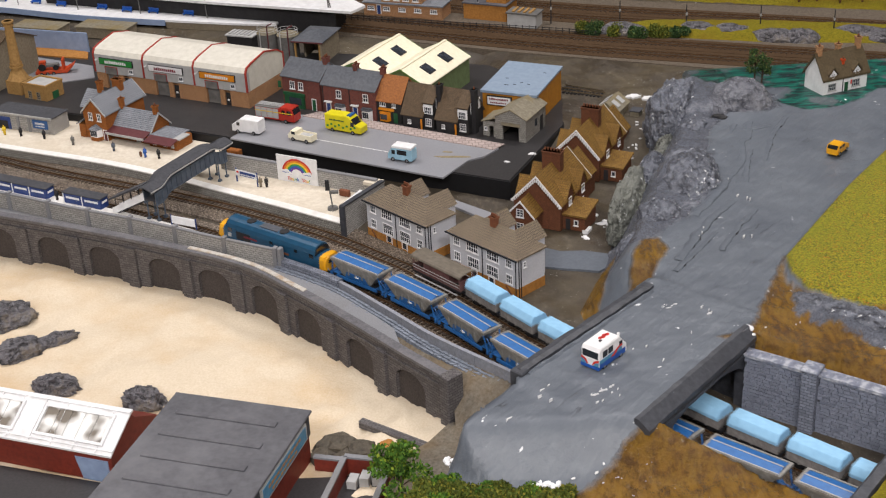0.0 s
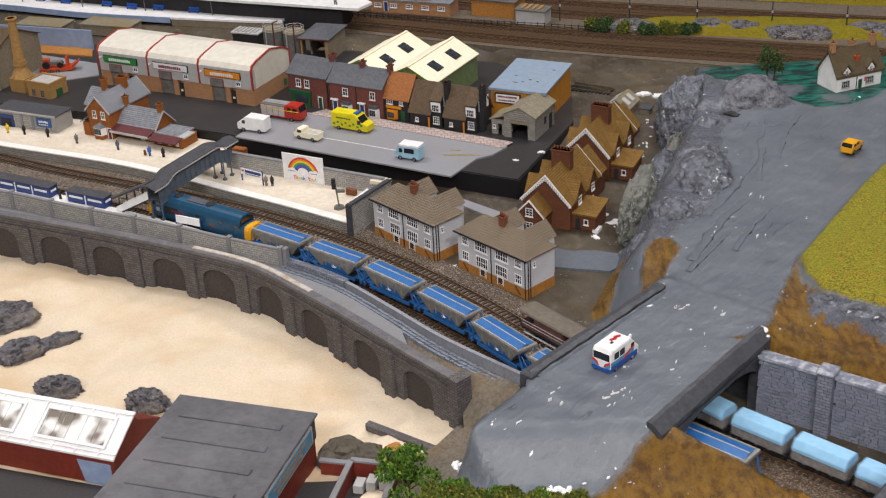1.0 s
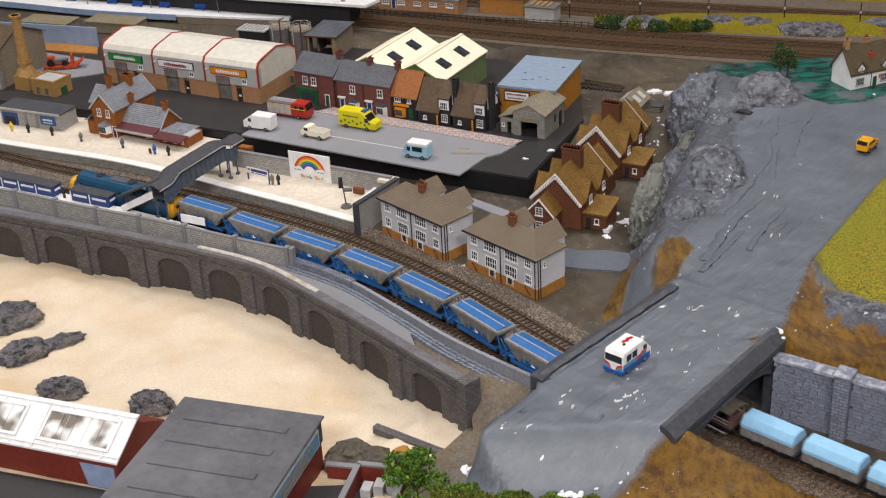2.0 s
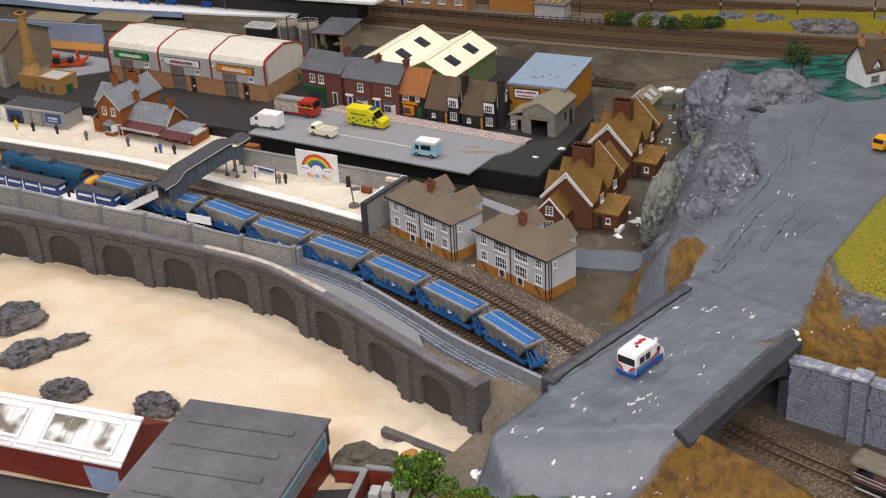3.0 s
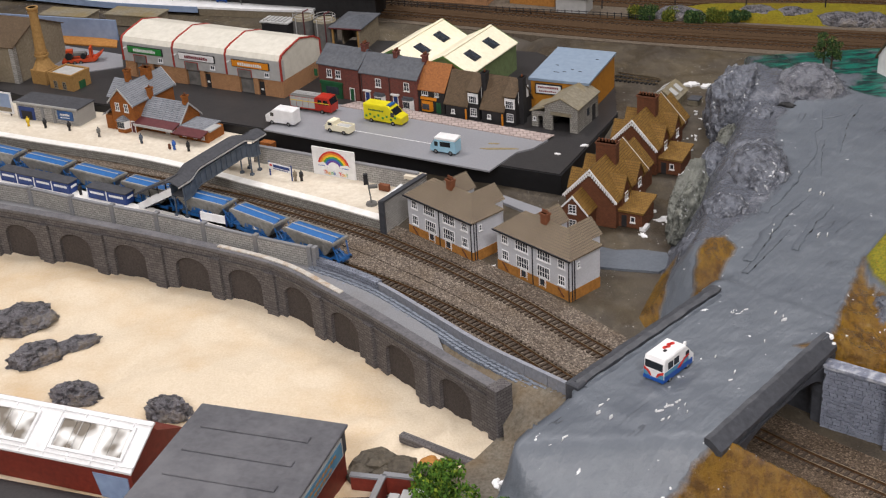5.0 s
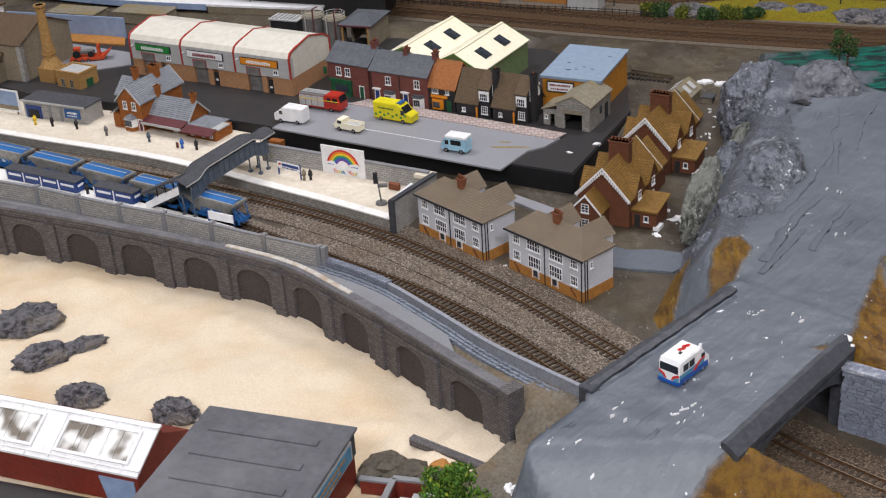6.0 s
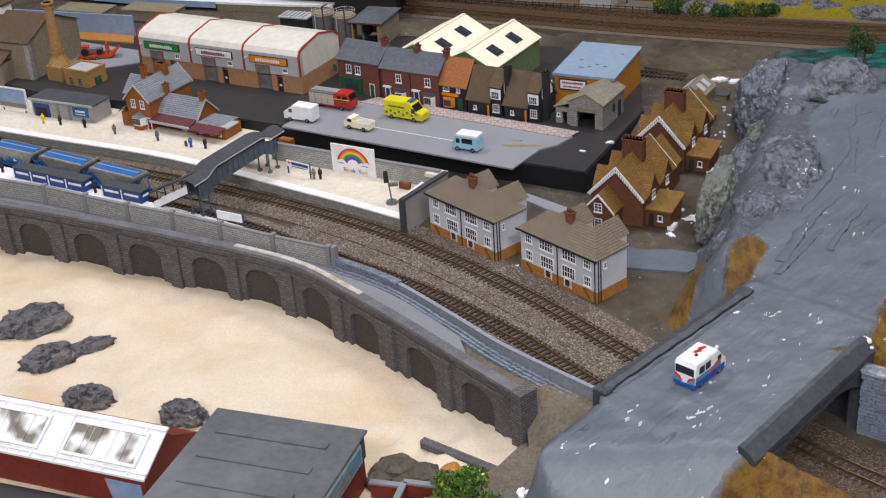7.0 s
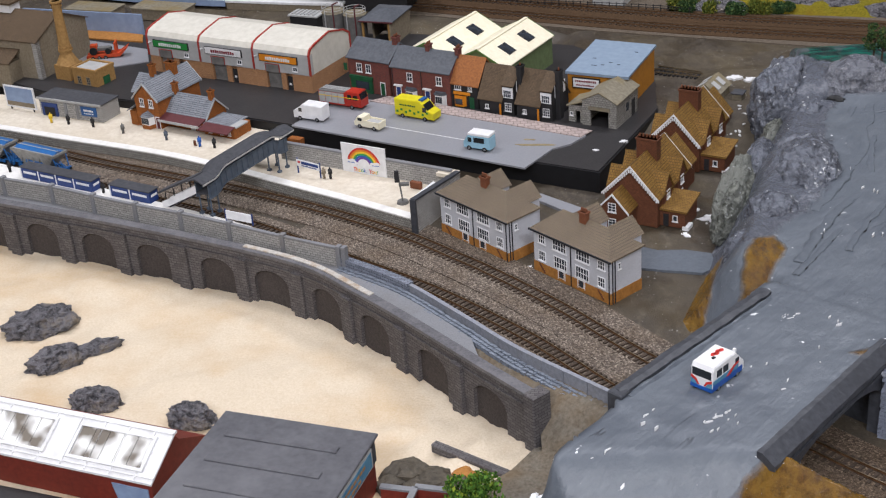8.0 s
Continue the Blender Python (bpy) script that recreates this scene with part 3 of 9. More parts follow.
GRASS = [(0.547, -0.300), (0.538, -0.35), (0.550, -0.40), (0.59, -0.44), (0.640, -0.466), (0.80, -0.50), (1.5, -0.5), (1.5, 0.40), (1.0, 0.22), (0.83, 0.07), (0.70, -0.09)]
TEAL = [(0.575, 0.47), (0.575, 0.56), (0.64, 0.655), (0.85, 0.62), (1.45, 0.52), (1.4, 0.44), (1.0, 0.36), (0.90, 0.35), (0.86, 0.31), (0.80, 0.27), (0.74, 0.27), (0.70, 0.31), (0.74, 0.38), (0.69, 0.39), (0.64, 0.40), (0.60, 0.43)]
MUD = [(0.444, -0.496), (0.546, -0.292), (0.53, -0.36), (0.545, -0.40), (0.60, -0.45), (1.5, -0.49), (1.5, -1.1), (0.4, -0.5)]
MUD_FOOT = [(0.388, -0.236), (0.376, -0.207), (0.352, -0.208), (0.336, -0.240), (0.318, -0.295), (0.345, -0.310), (0.372, -0.268)]
MUD_TOE = [(0.335, -0.10), (0.300, -0.115), (0.262, -0.20), (0.236, -0.262), (0.256, -0.305), (0.288, -0.245), (0.312, -0.165)]
ROCK = [(0.345, -0.215), (0.372, -0.205), (0.43, -0.14), (0.465, -0.10), (0.512, -0.02), (0.518, 0.07), (0.545, 0.19), (0.585, 0.262), (0.64, 0.255), (0.692, 0.285), (0.70, 0.35), (0.66, 0.43), (0.61, 0.54), (0.5, 0.58), (0.33, 0.05), (0.27, -0.15), (0.31, -0.19)]
CREASES = ([(0.632, 0.235), (0.612, 0.16), (0.590, 0.12), (0.575, 0.055), (0.540, -0.005)], [(0.536, -0.012), (0.500, -0.075), (0.452, -0.142)], [(0.525, -0.095), (0.470, -0.165), (0.398, -0.284)], [(0.66, 0.20), (0.625, 0.185), (0.60, 0.19)])
ROCK_BANK = [(0.530, -0.395), (0.545, -0.405), (0.59, -0.445), (0.65, -0.470), (0.9, -0.50), (0.9, -0.58), (0.62, -0.535), (0.569, -0.49), (0.525, -0.44)]


DECK = [(0.128, -0.574), (0.147, -0.548), (0.322, -0.352), (0.350, -0.330), (0.462, -0.450), (0.442, -0.485), (0.266, -0.677), (0.240, -0.698)]
SW_EDGE = [(0.131, -0.553), (0.046, -0.647), (0.037, -0.659), (0.009, -0.677), (-0.003, -0.72), (-0.02, -0.82), (-0.1, -1.1)]


def road_level(x, y):
    return DECK_Z - 0.058 * smooth01((-0.650 - 0.06 * (x - 0.056) - y) / 0.080)


def hill_height(x, y):
    ne, sw = signed(x, y, HILL_NE), signed(x, y, HILL_SW)
    foot = far_from(x, y, HILL_FOOT)
    lump = rough_field(x, y, 14, 5, 3.0, True)
    fine = rough_field(x, y, 40, 4, 7.0)
    rock = smooth01((signed(x, y, ROCK) + 0.01) / 0.05)
    rise = smooth01(foot / 0.085)
    z = -0.01 + rise * 0.11
    z += rock * smooth01(foot / 0.03) * (0.006 * lump + 0.003 * fine)
    for cx, cy, r, h in ((0.628, 0.310, 0.050, 0.020), (0.545, 0.345, 0.050, 0.020), (0.475, 0.010, 0.045, 0.014), (0.430, 0.040, 0.035, 0.010), (0.545, 0.10, 0.05, 0.006)):
        z += h * np.exp(-((x - cx) ** 2 + (y - cy) ** 2) / (r * r))
    z += 0.0035 * rough_field(x, y, 9, 3, 11.0) * smooth01(foot / 0.06)
    z -= 0.045 * np.exp(-((x - 0.578) ** 2 + (y - 0.272) ** 2) / 0.012 ** 2)
    road = smooth01((signed(x, y, ROAD) + 0.015) / 0.05)
    brush = 0.0016 * rough_field(x, y, 22, 4, 1.0)
    z = z * (1 - road) + (road_level(x, y) + brush) * road
    g = signed(x, y, GRASS)
    m = signed(x, y, MUD)
    z = np.where(m > 0, 0.096 + 0.0030 * lump + 0.004 * fine + 0.003 * rough_field(x * 0.8 + y * 0.6, y * 0.2 - x * 0.15, 60, 3, 13.0) - 0.012 * smooth01(m / 0.1), z)
    z += 0.012 * smooth01((signed(x, y, ROCK_BANK) + 0.006) / 0.018) * (0.9 + 0.35 * lump)
    gl = smooth01((g + 0.006) / 0.012)
    z = z * (1 - gl) + gl * (DECK_Z + 0.014 + 0.10 * smooth01(g / 0.6))
    z = np.where(signed(x, y, TEAL) > 0, 0.098 - 0.065 * smooth01((y - 0.50) / 0.14), z)
    out = np.where(ne > 0, z, -0.012)
    away = np.maximum(0, -signed(x, y, ROAD))
    zs = np.maximum(0.038, road_level(x, y) - np.where(x < 0.15, 2.5, 0.30) * away) + 0.004 * fine + 0.003 * lump
    zs = np.where(inside(x, y, DECK), zs, np.minimum(zs, 0.044 + 0.002 * fine + 1.1 * far_from(x, y, CUT_SW)))
    zs = np.where(inside(x, y, ROAD), road_level(x, y) + brush, zs)
    skirt = smooth01(far_from(x, y, SW_EDGE) / 0.010)
    zs = zs * skirt - 0.072 * (1 - skirt)
    out = np.where(sw > 0, zs, out)
    return np.where(signed(x, y, DECK) > -0.004, road_level(x, y) + 0.0022 + brush, out)


def region(poly):
    return lambda x, y: signed(x, y, poly)


def sw_mud(x, y):
    return np.minimum(np.minimum(signed(x, y, HILL_SW), -signed(x, y, ROAD) - 0.002), np.minimum(x - 0.13, -0.62 - y))


sheet("embankment", (-0.12, 1.45), (-1.08, 0.70), 0.0056, hill_height, lambda x, y: np.maximum(np.maximum(signed(x, y, HILL_NE), signed(x, y, HILL_SW)) + 0.012, signed(x, y, DECK) + 0.003), "hill",
      {"rock": lambda x, y: np.maximum(np.minimum(signed(x, y, ROCK), -np.maximum(signed(x, y, MUD_FOOT), signed(x, y, MUD_TOE))), signed(x, y, ROCK_BANK)), "mud": lambda x, y: np.maximum(np.maximum(signed(x, y, MUD), np.maximum(signed(x, y, MUD_FOOT), signed(x, y, MUD_TOE))), sw_mud(x, y)),
       "grass": region(GRASS), "teal": region(TEAL)},
      "hand-painted plaster hill with grey road, rocks, mud and grass")

VIA_BACK = [tuple(VIADUCT.offset(s, 0.012)) for s in np.linspace(0, VIADUCT.length, 40)]
GROUND = VIA_BACK + [(0.06, -0.385), (0.17, -0.50), (0.3, -0.62), (0.7, -1.0), (0.95, -1.0), (0.95, 0.9), (1.6, 0.9), (1.6, 2.6), (-1.6, 2.6), (-1.6, 0.5)]


def ground_height(x, y):
    z = -0.008 + 0.036 * smooth01((y - 0.28 + 0.1 * x) / 0.22) * np.maximum(smooth01((x - 0.15) / 0.08), smooth01((y - 0.85 + 0.35 * np.minimum(x, 0)) / 0.1))
    z = np.where(y > 0.3 - 0.55 * (x + 0.2), z, -0.008)
    low = far_from(x, y, [tuple(p) for p in LOW_WALL.pts[::6]])
    south = inside(x, y, VIA_BACK + [tuple(LOW_WALL.offset(s, -0.006)) for s in np.linspace(LOW_WALL.length, 0, 30)])
    drop = smooth01((-0.13 - y) / 0.26) * smooth01(low / 0.05)
    z = np.where(south, -0.001 - 0.068 * drop, z)
    return z + 0.0012 * rough_field(x, y, 30, 3, 5.0)


sheet("ground", (-1.6, 1.6), (-1.0, 2.6), 0.0125, ground_height, region(GROUND), "brown", None, "dark brown painted baseboard ground between tracks and buildings")
sheet("beach", (-1.3, 0.2), (-1.1, 0.55), 0.0105, lambda x, y: SAND_Z + 0.007 * rough_field(x, y, 7, 4, 2.0) + 0.0035 * rough_field(x, y, 17, 3, 4.0) + 0.0022 * rough_field(x, y, 45, 3, 9.0) + 0.006 * rough_field(x, y, 28, 4, 12.0) * smooth01((x + 0.30) / 0.15) * smooth01((-0.25 - y) / 0.10) + 0.012 * smooth01((x + 0.15) / 0.2) * smooth01((-0.3 - y) / 0.15), None, "sand", None,
      "pale rippled model sand beach below the arched wall", category="beach")


CESS = [(-2.0, 2.06), (-0.585, 1.30), (0.263, 0.875), (0.681, 0.69), (1.6, 0.33), (1.6, 0.86), (0.70, 1.16), (0.27, 1.32), (-0.57, 1.75), (-2.0, 2.5)]
bm = bmesh.new()
prism(bm, CESS, 0.0, 0.0302, "z")
tagged(part("cess", bm, "grey_stones"), "grey stony cess between the main lines", "ground", kind="structure")
BANK = [(-0.08, -0.165), (-0.045, -0.205), (0.03, -0.30), (0.18, -0.470), (0.15, -0.56), (0.075, -0.66), (-0.02, -0.60), (0.0, -0.50), (0.048, -0.435), (0.03, -0.395), (-0.02, -0.325)]
sheet("bank", (-0.1, 0.2), (-0.68, -0.15), 0.006, lambda x, y: -0.002 - 0.054 * smooth01((far_from(x, y, [(-0.08, -0.165), (0.034, -0.314), (0.19, -0.487)]) - 0.008) / 0.085) + 0.0012 * rough_field(x, y, 40, 3, 8.0), region(BANK), "bank", None, "worn brown-grey bank at the end of the sea wall")


# ---- viaduct ----
def viaduct():
    v = thing("arched_wall", Matrix(), "dark grey painted arched stone sea wall along the beach", "wall", kind="structure")
    top, bot = 0.008, SAND_Z - 0.02
    bm = bmesh.new()
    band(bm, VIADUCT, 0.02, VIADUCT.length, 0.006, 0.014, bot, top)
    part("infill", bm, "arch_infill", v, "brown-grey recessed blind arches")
    bm = bmesh.new()
    band(bm, VIADUCT, 0.02, VIADUCT.length, -0.003, 0.0125, top, top + 0.005)
    part("coping", bm, "coping_dark", v, "worn dark grey coping")
    bm = bmesh.new()
    band(bm, VIADUCT, ARCHES[6] + 0.055, ARCHES[9] - 0.01, 0.004, 0.0128, top + 0.004, top + 0.0066)
    part("bare_edge", bm, "bare_plaster", v, "bare pale plaster along the coping")
    bm = bmesh.new()
    band(bm, VIADUCT, 0.02, VIADUCT.length, -0.0025, 0.0, top - 0.016, top - 0.013)
    part("string_course", bm, "viaduct", v)
    centres = ARCHES
    mids = [(a + b) / 2 for a, b in zip(centres, centres[1:])]
    edges = [centres[0] - (centres[1] - centres[0]) / 2] + mids + [VIADUCT.length]
    for c, e0, e1 in zip(centres, edges, edges[1:]):
        bm = bmesh.new()
        w = min(0.033, (e1 - e0) * 0.36)
        spring, crown = -0.038, -0.016
        arch = [(c + w * math.cos(a), spring + (crown - spring) * math.sin(a)) for a in np.linspace(math.pi, 0, 13)]
        out = [(e0, bot), (e0, top), (e0 + (e1 - e0) * 0.5, top), (e1, top), (e1, bot), (c + w, bot)] + arch[::-1] + [(c - w, bot)]
        rings = []
        for d in (0.0, 0.008):
            rings.append([bm.verts.new((*VIADUCT.offset(s, d), z)) for s, z in out])
        bm.faces.new(rings[0])
        bm.faces.new(rings[1][::-1])
        for i in range(len(out)):
            bm.faces.new([rings[0][i], rings[1][i], rings[1][(i + 1) % len(out)], rings[0][(i + 1) % len(out)]])
        part("bay", bm, "viaduct", v)
        bm = bmesh.new()
        for s in (e0,):
            m = VIADUCT.spot(s)
            box(bm, -0.009, 0.009, -0.006, 0.002, bot, top - 0.018, m, bev=0.001)
            box(bm, -0.011, 0.011, -0.007, 0.001, bot, bot + 0.03, m)
            box(bm, -0.010, 0.010, -0.007, 0.001, top - 0.018, top - 0.012, m)
        part("pilaster", bm, "viaduct", v)
    m = VIADUCT.spot(VIADUCT.length)
    bm = bmesh.new()
    box(bm, -0.012, 0.008, -0.008, 0.022, bot, top + 0.008, m, bev=0.0015)
    part("end_pier", bm, "viaduct", v)


ARCHES = [VIADUCT.s[np.argmin((VIADUCT.pts[:, 0] - x) ** 2)] for x in (-1.06, -0.955, -0.85, -0.744, -0.637, -0.535, -0.423, -0.332, -0.240, -0.167, -0.086, -0.010)]
viaduct()


# ---- permanent way ----
def track(name, line, s0, s1, z, label, stone="ballast", bed=0.03, gap=0.0095, low=0.0):
    t = thing(name, Matrix(), label, "railway track", kind="structure")
    bm = bmesh.new()
    n = int((s1 - s0) / 0.02)
    for d0, d1, a, b in ((-bed, bed, -0.012, -0.0045 - low),):
        band(bm, line, s0, s1, d0, d1, z + a - (0.02 if z > 0 else 0), z + b)
    part("ballast_bed", bm, stone, t)
    bm = bmesh.new()
    for s in np.arange(s0, s1, gap):
        box(bm, -0.0019, 0.0019, -0.0165, 0.0165, z - 0.0055, z - 0.0027, line.spot(s))
    tagged(part("sleepers", bm, "sleeper", t), kind="stuff")
    for side in (-1, 1):
        c = 0.0087 * side
        bm = bmesh.new()
        band(bm, line, s0, s1, c - 0.0012, c + 0.0012, z - 0.0028, z - 0.0022)
        band(bm, line, s0, s1, c - 0.0005, c + 0.0005, z - 0.0024, z - 0.0004)
        r = part("rail", bm, "rail", t)
        bm = bmesh.new()
        band(bm, line, s0, s1, c - 0.0006, c + 0.0006, z - 0.0004, z)
        part("rail_head", bm, "railtop", r, "worn shiny rail head")


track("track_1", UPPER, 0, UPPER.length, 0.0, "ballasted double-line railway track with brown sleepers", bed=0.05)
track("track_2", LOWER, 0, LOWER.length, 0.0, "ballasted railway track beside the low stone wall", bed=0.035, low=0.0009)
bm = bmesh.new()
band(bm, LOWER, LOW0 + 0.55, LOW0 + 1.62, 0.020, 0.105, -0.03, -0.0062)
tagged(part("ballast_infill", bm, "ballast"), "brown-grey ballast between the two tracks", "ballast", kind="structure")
for line, (ax, ay), d0, d1, z in ((LOWER, (0.235, -0.512), -0.034, 0.034, -0.0047), (UPPER, (0.315, -0.479), -0.049, 0.049, -0.0041)):
    s0 = float(line.s[np.argmin(np.hypot(line.pts[:, 0] - ax, line.pts[:, 1] - ay))])
    bm = bmesh.new()
    band(bm, line, s0, line.length - 0.02, d0, d1, -0.010, z)
    tagged(part("cutting_ballast", bm, "ballast_cutting"), "dark brown dirty ballast in the cutting beyond the bridge", "ballast", kind="structure")
BACK = [Line([(-2.0, y0 + 0.98), (-0.585, y0 + 0.25), (0.263, y0 - 0.185), (0.681, y0 - 0.365), (1.6, y0 - 0.72)]) for y0 in (1.120, 1.200, 1.355, 1.435)]
for i, l in enumerate(BACK):
    track("track_%d" % (i + 3), l, 0.3, l.length, 0.036, "rust-brown main line track behind the town", "ballast_dark", 0.036, 0.011)


# ---- bridge ----
def rough_strip(bm, m, length, profile, seed, wob=0.0012, step=0.006):
    """A hand-plastered strip: a section (across, up) run along x, its corners straying a little."""
    n = max(3, int(length / step))
    rings = []
    for i in range(n + 1):
        x = length * i / n
        ring = []
        for k, (y, z) in enumerate(profile):
            d = noise.noise_vector(Vector((x * 55, k * 3.7, seed)))
            ring.append(bm.verts.new(m @ Vector((x, y + d.x * wob, z + d.z * wob))))
        rings.append(ring)
    c = len(profile)
    for a, b in zip(rings, rings[1:]):
        for i in range(c):
            bm.faces.new([a[i], a[(i + 1) % c], b[(i + 1) % c], b[i]])
    bm.faces.new(rings[0])
    bm.faces.new(rings[-1][::-1])


def bridge():
    b = thing("road_bridge", Matrix(), "dark grey painted road bridge with low parapets over two tracks", "bridge", kind="structure")
    f0, f1, n0, n1 = Vector((0.1445, -0.551)), Vector((0.328, -0.370)), Vector((0.264, -0.675)), Vector((0.440, -0.482))
    bm = bmesh.new()
    prism(bm, [(0.146, -0.546), (0.325, -0.358), (0.442, -0.487), (0.270, -0.676)], DECK_Z - 0.022, DECK_Z - 0.005, "z")
    part("deck", bm, "roadpaint", b, "grey painted bridge deck")
    # far side: a low ragged kerb, cracked away from the road
    d = f1 - f0
    ln = d.length
    m = Matrix.Translation((*f0, 0)) @ Matrix.Rotation(math.atan2(d.y, d.x), 4, "Z")
    bm = bmesh.new()
    bot = [(x, DECK_Z - 0.050 + 0.030 * math.sin(math.pi * min(1, max(0, (x - 0.03) / (ln - 0.06))))) for x in np.linspace(0.0, ln, 13)]
    prism(bm, bot + [(ln, DECK_Z), (0, DECK_Z)], 0.001, 0.010, "y", m)
    far = part("parapet", bm, "parapet", b, "dark grey plaster parapet")
    bm = bmesh.new()
    rough_strip(bm, m @ pose(-0.014, 0, 0), ln + 0.03, [(0.0125, DECK_Z - 0.006), (0.0125, DECK_Z + 0.0070), (0.004, DECK_Z + 0.0082), (-0.0035, DECK_Z + 0.0062), (-0.0035, DECK_Z - 0.004)], 2.0, 0.0016)
    part("coping", bm, "parapet", far, "ragged dark grey coping")
    bm = bmesh.new()
    rough_strip(bm, m @ pose(-0.010, 0, 0), ln + 0.016, [(-0.006, DECK_Z - 0.003), (-0.006, DECK_Z + 0.0044), (-0.009, DECK_Z + 0.0048), (-0.0125, DECK_Z + 0.0012), (-0.0125, DECK_Z - 0.003)], 5.0, 0.0018)
    part("plaster_ridge", bm, "roadpaint", far, "cracked grey plaster ridge along the kerb")
    bm = bmesh.new()
    box(bm, -0.022, -0.004, -0.006, 0.014, -0.07, DECK_Z + 0.007, m, bev=0.0015)
    part("pier", bm, "parapet", far)
    # near side: sloping coping, band course and arched face
    d = n1 - n0
    ln = d.length
    m = Matrix.Translation((*n0, 0)) @ Matrix.Rotation(math.atan2(d.y, d.x), 4, "Z")
    x0, x1, spring, crown = 0.036, ln - 0.022, 0.046, 0.074
    arch = [((x0 + x1) / 2 - (x1 - x0) / 2 * math.cos(a), spring + (crown - spring) * math.sin(a)) for a in np.linspace(0, math.pi, 17)]
    bm = bmesh.new()
    prism(bm, [(0, -0.012), (x0, -0.012)] + arch + [(x1, -0.012), (ln, -0.012), (ln, DECK_Z - 0.006), (0, DECK_Z - 0.006)], -0.015, -0.002, "y", m)
    near = part("parapet", bm, "parapet", b, "dark grey arched bridge face")
    bm = bmesh.new()
    rough_strip(bm, m @ pose(-0.006, 0, 0), ln + 0.010, [(0.002, DECK_Z - 0.010), (0.002, DECK_Z + 0.0042), (-0.004, DECK_Z + 0.0036), (-0.0190, DECK_Z - 0.0070), (-0.0190, DECK_Z - 0.0130), (-0.012, DECK_Z - 0.014)], 9.0, 0.0011)
    part("coping", bm, "parapet", near, "sloping dark plaster coping")
    bm = bmesh.new()
    rough_strip(bm, m, ln, [(-0.014, DECK_Z - 0.0245), (-0.014, DECK_Z - 0.0205), (-0.0178, DECK_Z - 0.0205), (-0.0178, DECK_Z - 0.0245)], 12.0, 0.0005)
    part("band_course", bm, "parapet", near)
    for u in (ln - 0.010,):
        bm = bmesh.new()
        box(bm, u, u + 0.010, -0.0185, -0.0145, -0.012, DECK_Z - 0.016, m, bev=0.0008)
        part("pilaster", bm, "parapet", near)
    for a, c, dx in ((f0, n0, 0.006), (f1, n1, -0.004)):
        d = c - a
        m = Matrix.Translation((*a, 0)) @ Matrix.Rotation(math.atan2(d.y, d.x), 4, "Z")
        bm = bmesh.new()
        box(bm, 0.004, d.length - 0.003, -0.01, 0.012, -0.075 if dx > 0 else -0.015, DECK_Z - 0.022, m)
        part("abutment", bm, "parapet", b, "dark stone abutment")


bridge()


# ---- building kit ----
def side(l, w, which):
    """A wall's own axes: along it, inwards, up."""
    if which == "f":
        return Matrix()
    if which == "r":
        return Matrix.Translation((l, 0, 0)) @ Matrix.Rotation(math.pi / 2, 4, "Z")
    if which == "l":
        return Matrix.Translation((0, w, 0)) @ Matrix.Rotation(-math.pi / 2, 4, "Z")
    return Matrix.Translation((l, w, 0)) @ Matrix.Rotation(math.pi, 4, "Z")


def window(parent, m, u, z, w, h, cols=2, rows=2, frame_mat="white", bar=0.0008, sill=True, glass="glass"):
    bm = bmesh.new()
    for a, b, c, d in ((0, w, 0, bar * 1.4), (0, w, h - bar * 1.4, h), (0, bar * 1.4, bar * 1.4, h - bar * 1.4), (w - bar * 1.4, w, bar * 1.4, h - bar * 1.4)):
        box(bm, a, b, -0.0011, 0.0004, c, d)
    for i in range(1, cols):
        x = w * i / cols
        box(bm, x - bar / 2, x + bar / 2, -0.0008, 0.0003, bar * 1.4, h - bar * 1.4)
    for i in range(1, rows):
        y = h * i / rows
        box(bm, bar * 1.4, w - bar * 1.4, -0.0007, 0.0002, y - bar / 2, y + bar / 2)
    f = part("window", bm, frame_mat, parent, "", m @ pose(u, 0, z))
    bx("pane", (bar, w - bar, -0.0003, 0.0008, bar, h - bar), glass, f)
    if sill:
        bx("sill", (-0.001, w + 0.001, -0.0022, -0.0002, -0.0012, 0), frame_mat, f)
    return f


def door(parent, m, u, w, h, mat="green_dark", z=0.0, frame_mat="white"):
    bm = bmesh.new()
    for a, b, c, d in ((-0.0012, 0, 0, h), (w, w + 0.0012, 0, h), (-0.0012, w + 0.0012, h, h + 0.0014)):
        box(bm, a, b, -0.0011, 0.0004, c, d)
    d = part("door", bm, frame_mat, parent, "", m @ pose(u, 0, z))
    bm = bmesh.new()
    box(bm, 0, w, -0.0005, 0.0006, 0, h)
    for i in range(2):
        for j in range(2):
            box(bm, w * (0.12 + 0.45 * i), w * (0.43 + 0.45 * i), -0.0009, -0.0004, h * (0.1 + 0.45 * j), h * (0.45 + 0.45 * j))
    part("leaf", bm, mat, d)
    return d


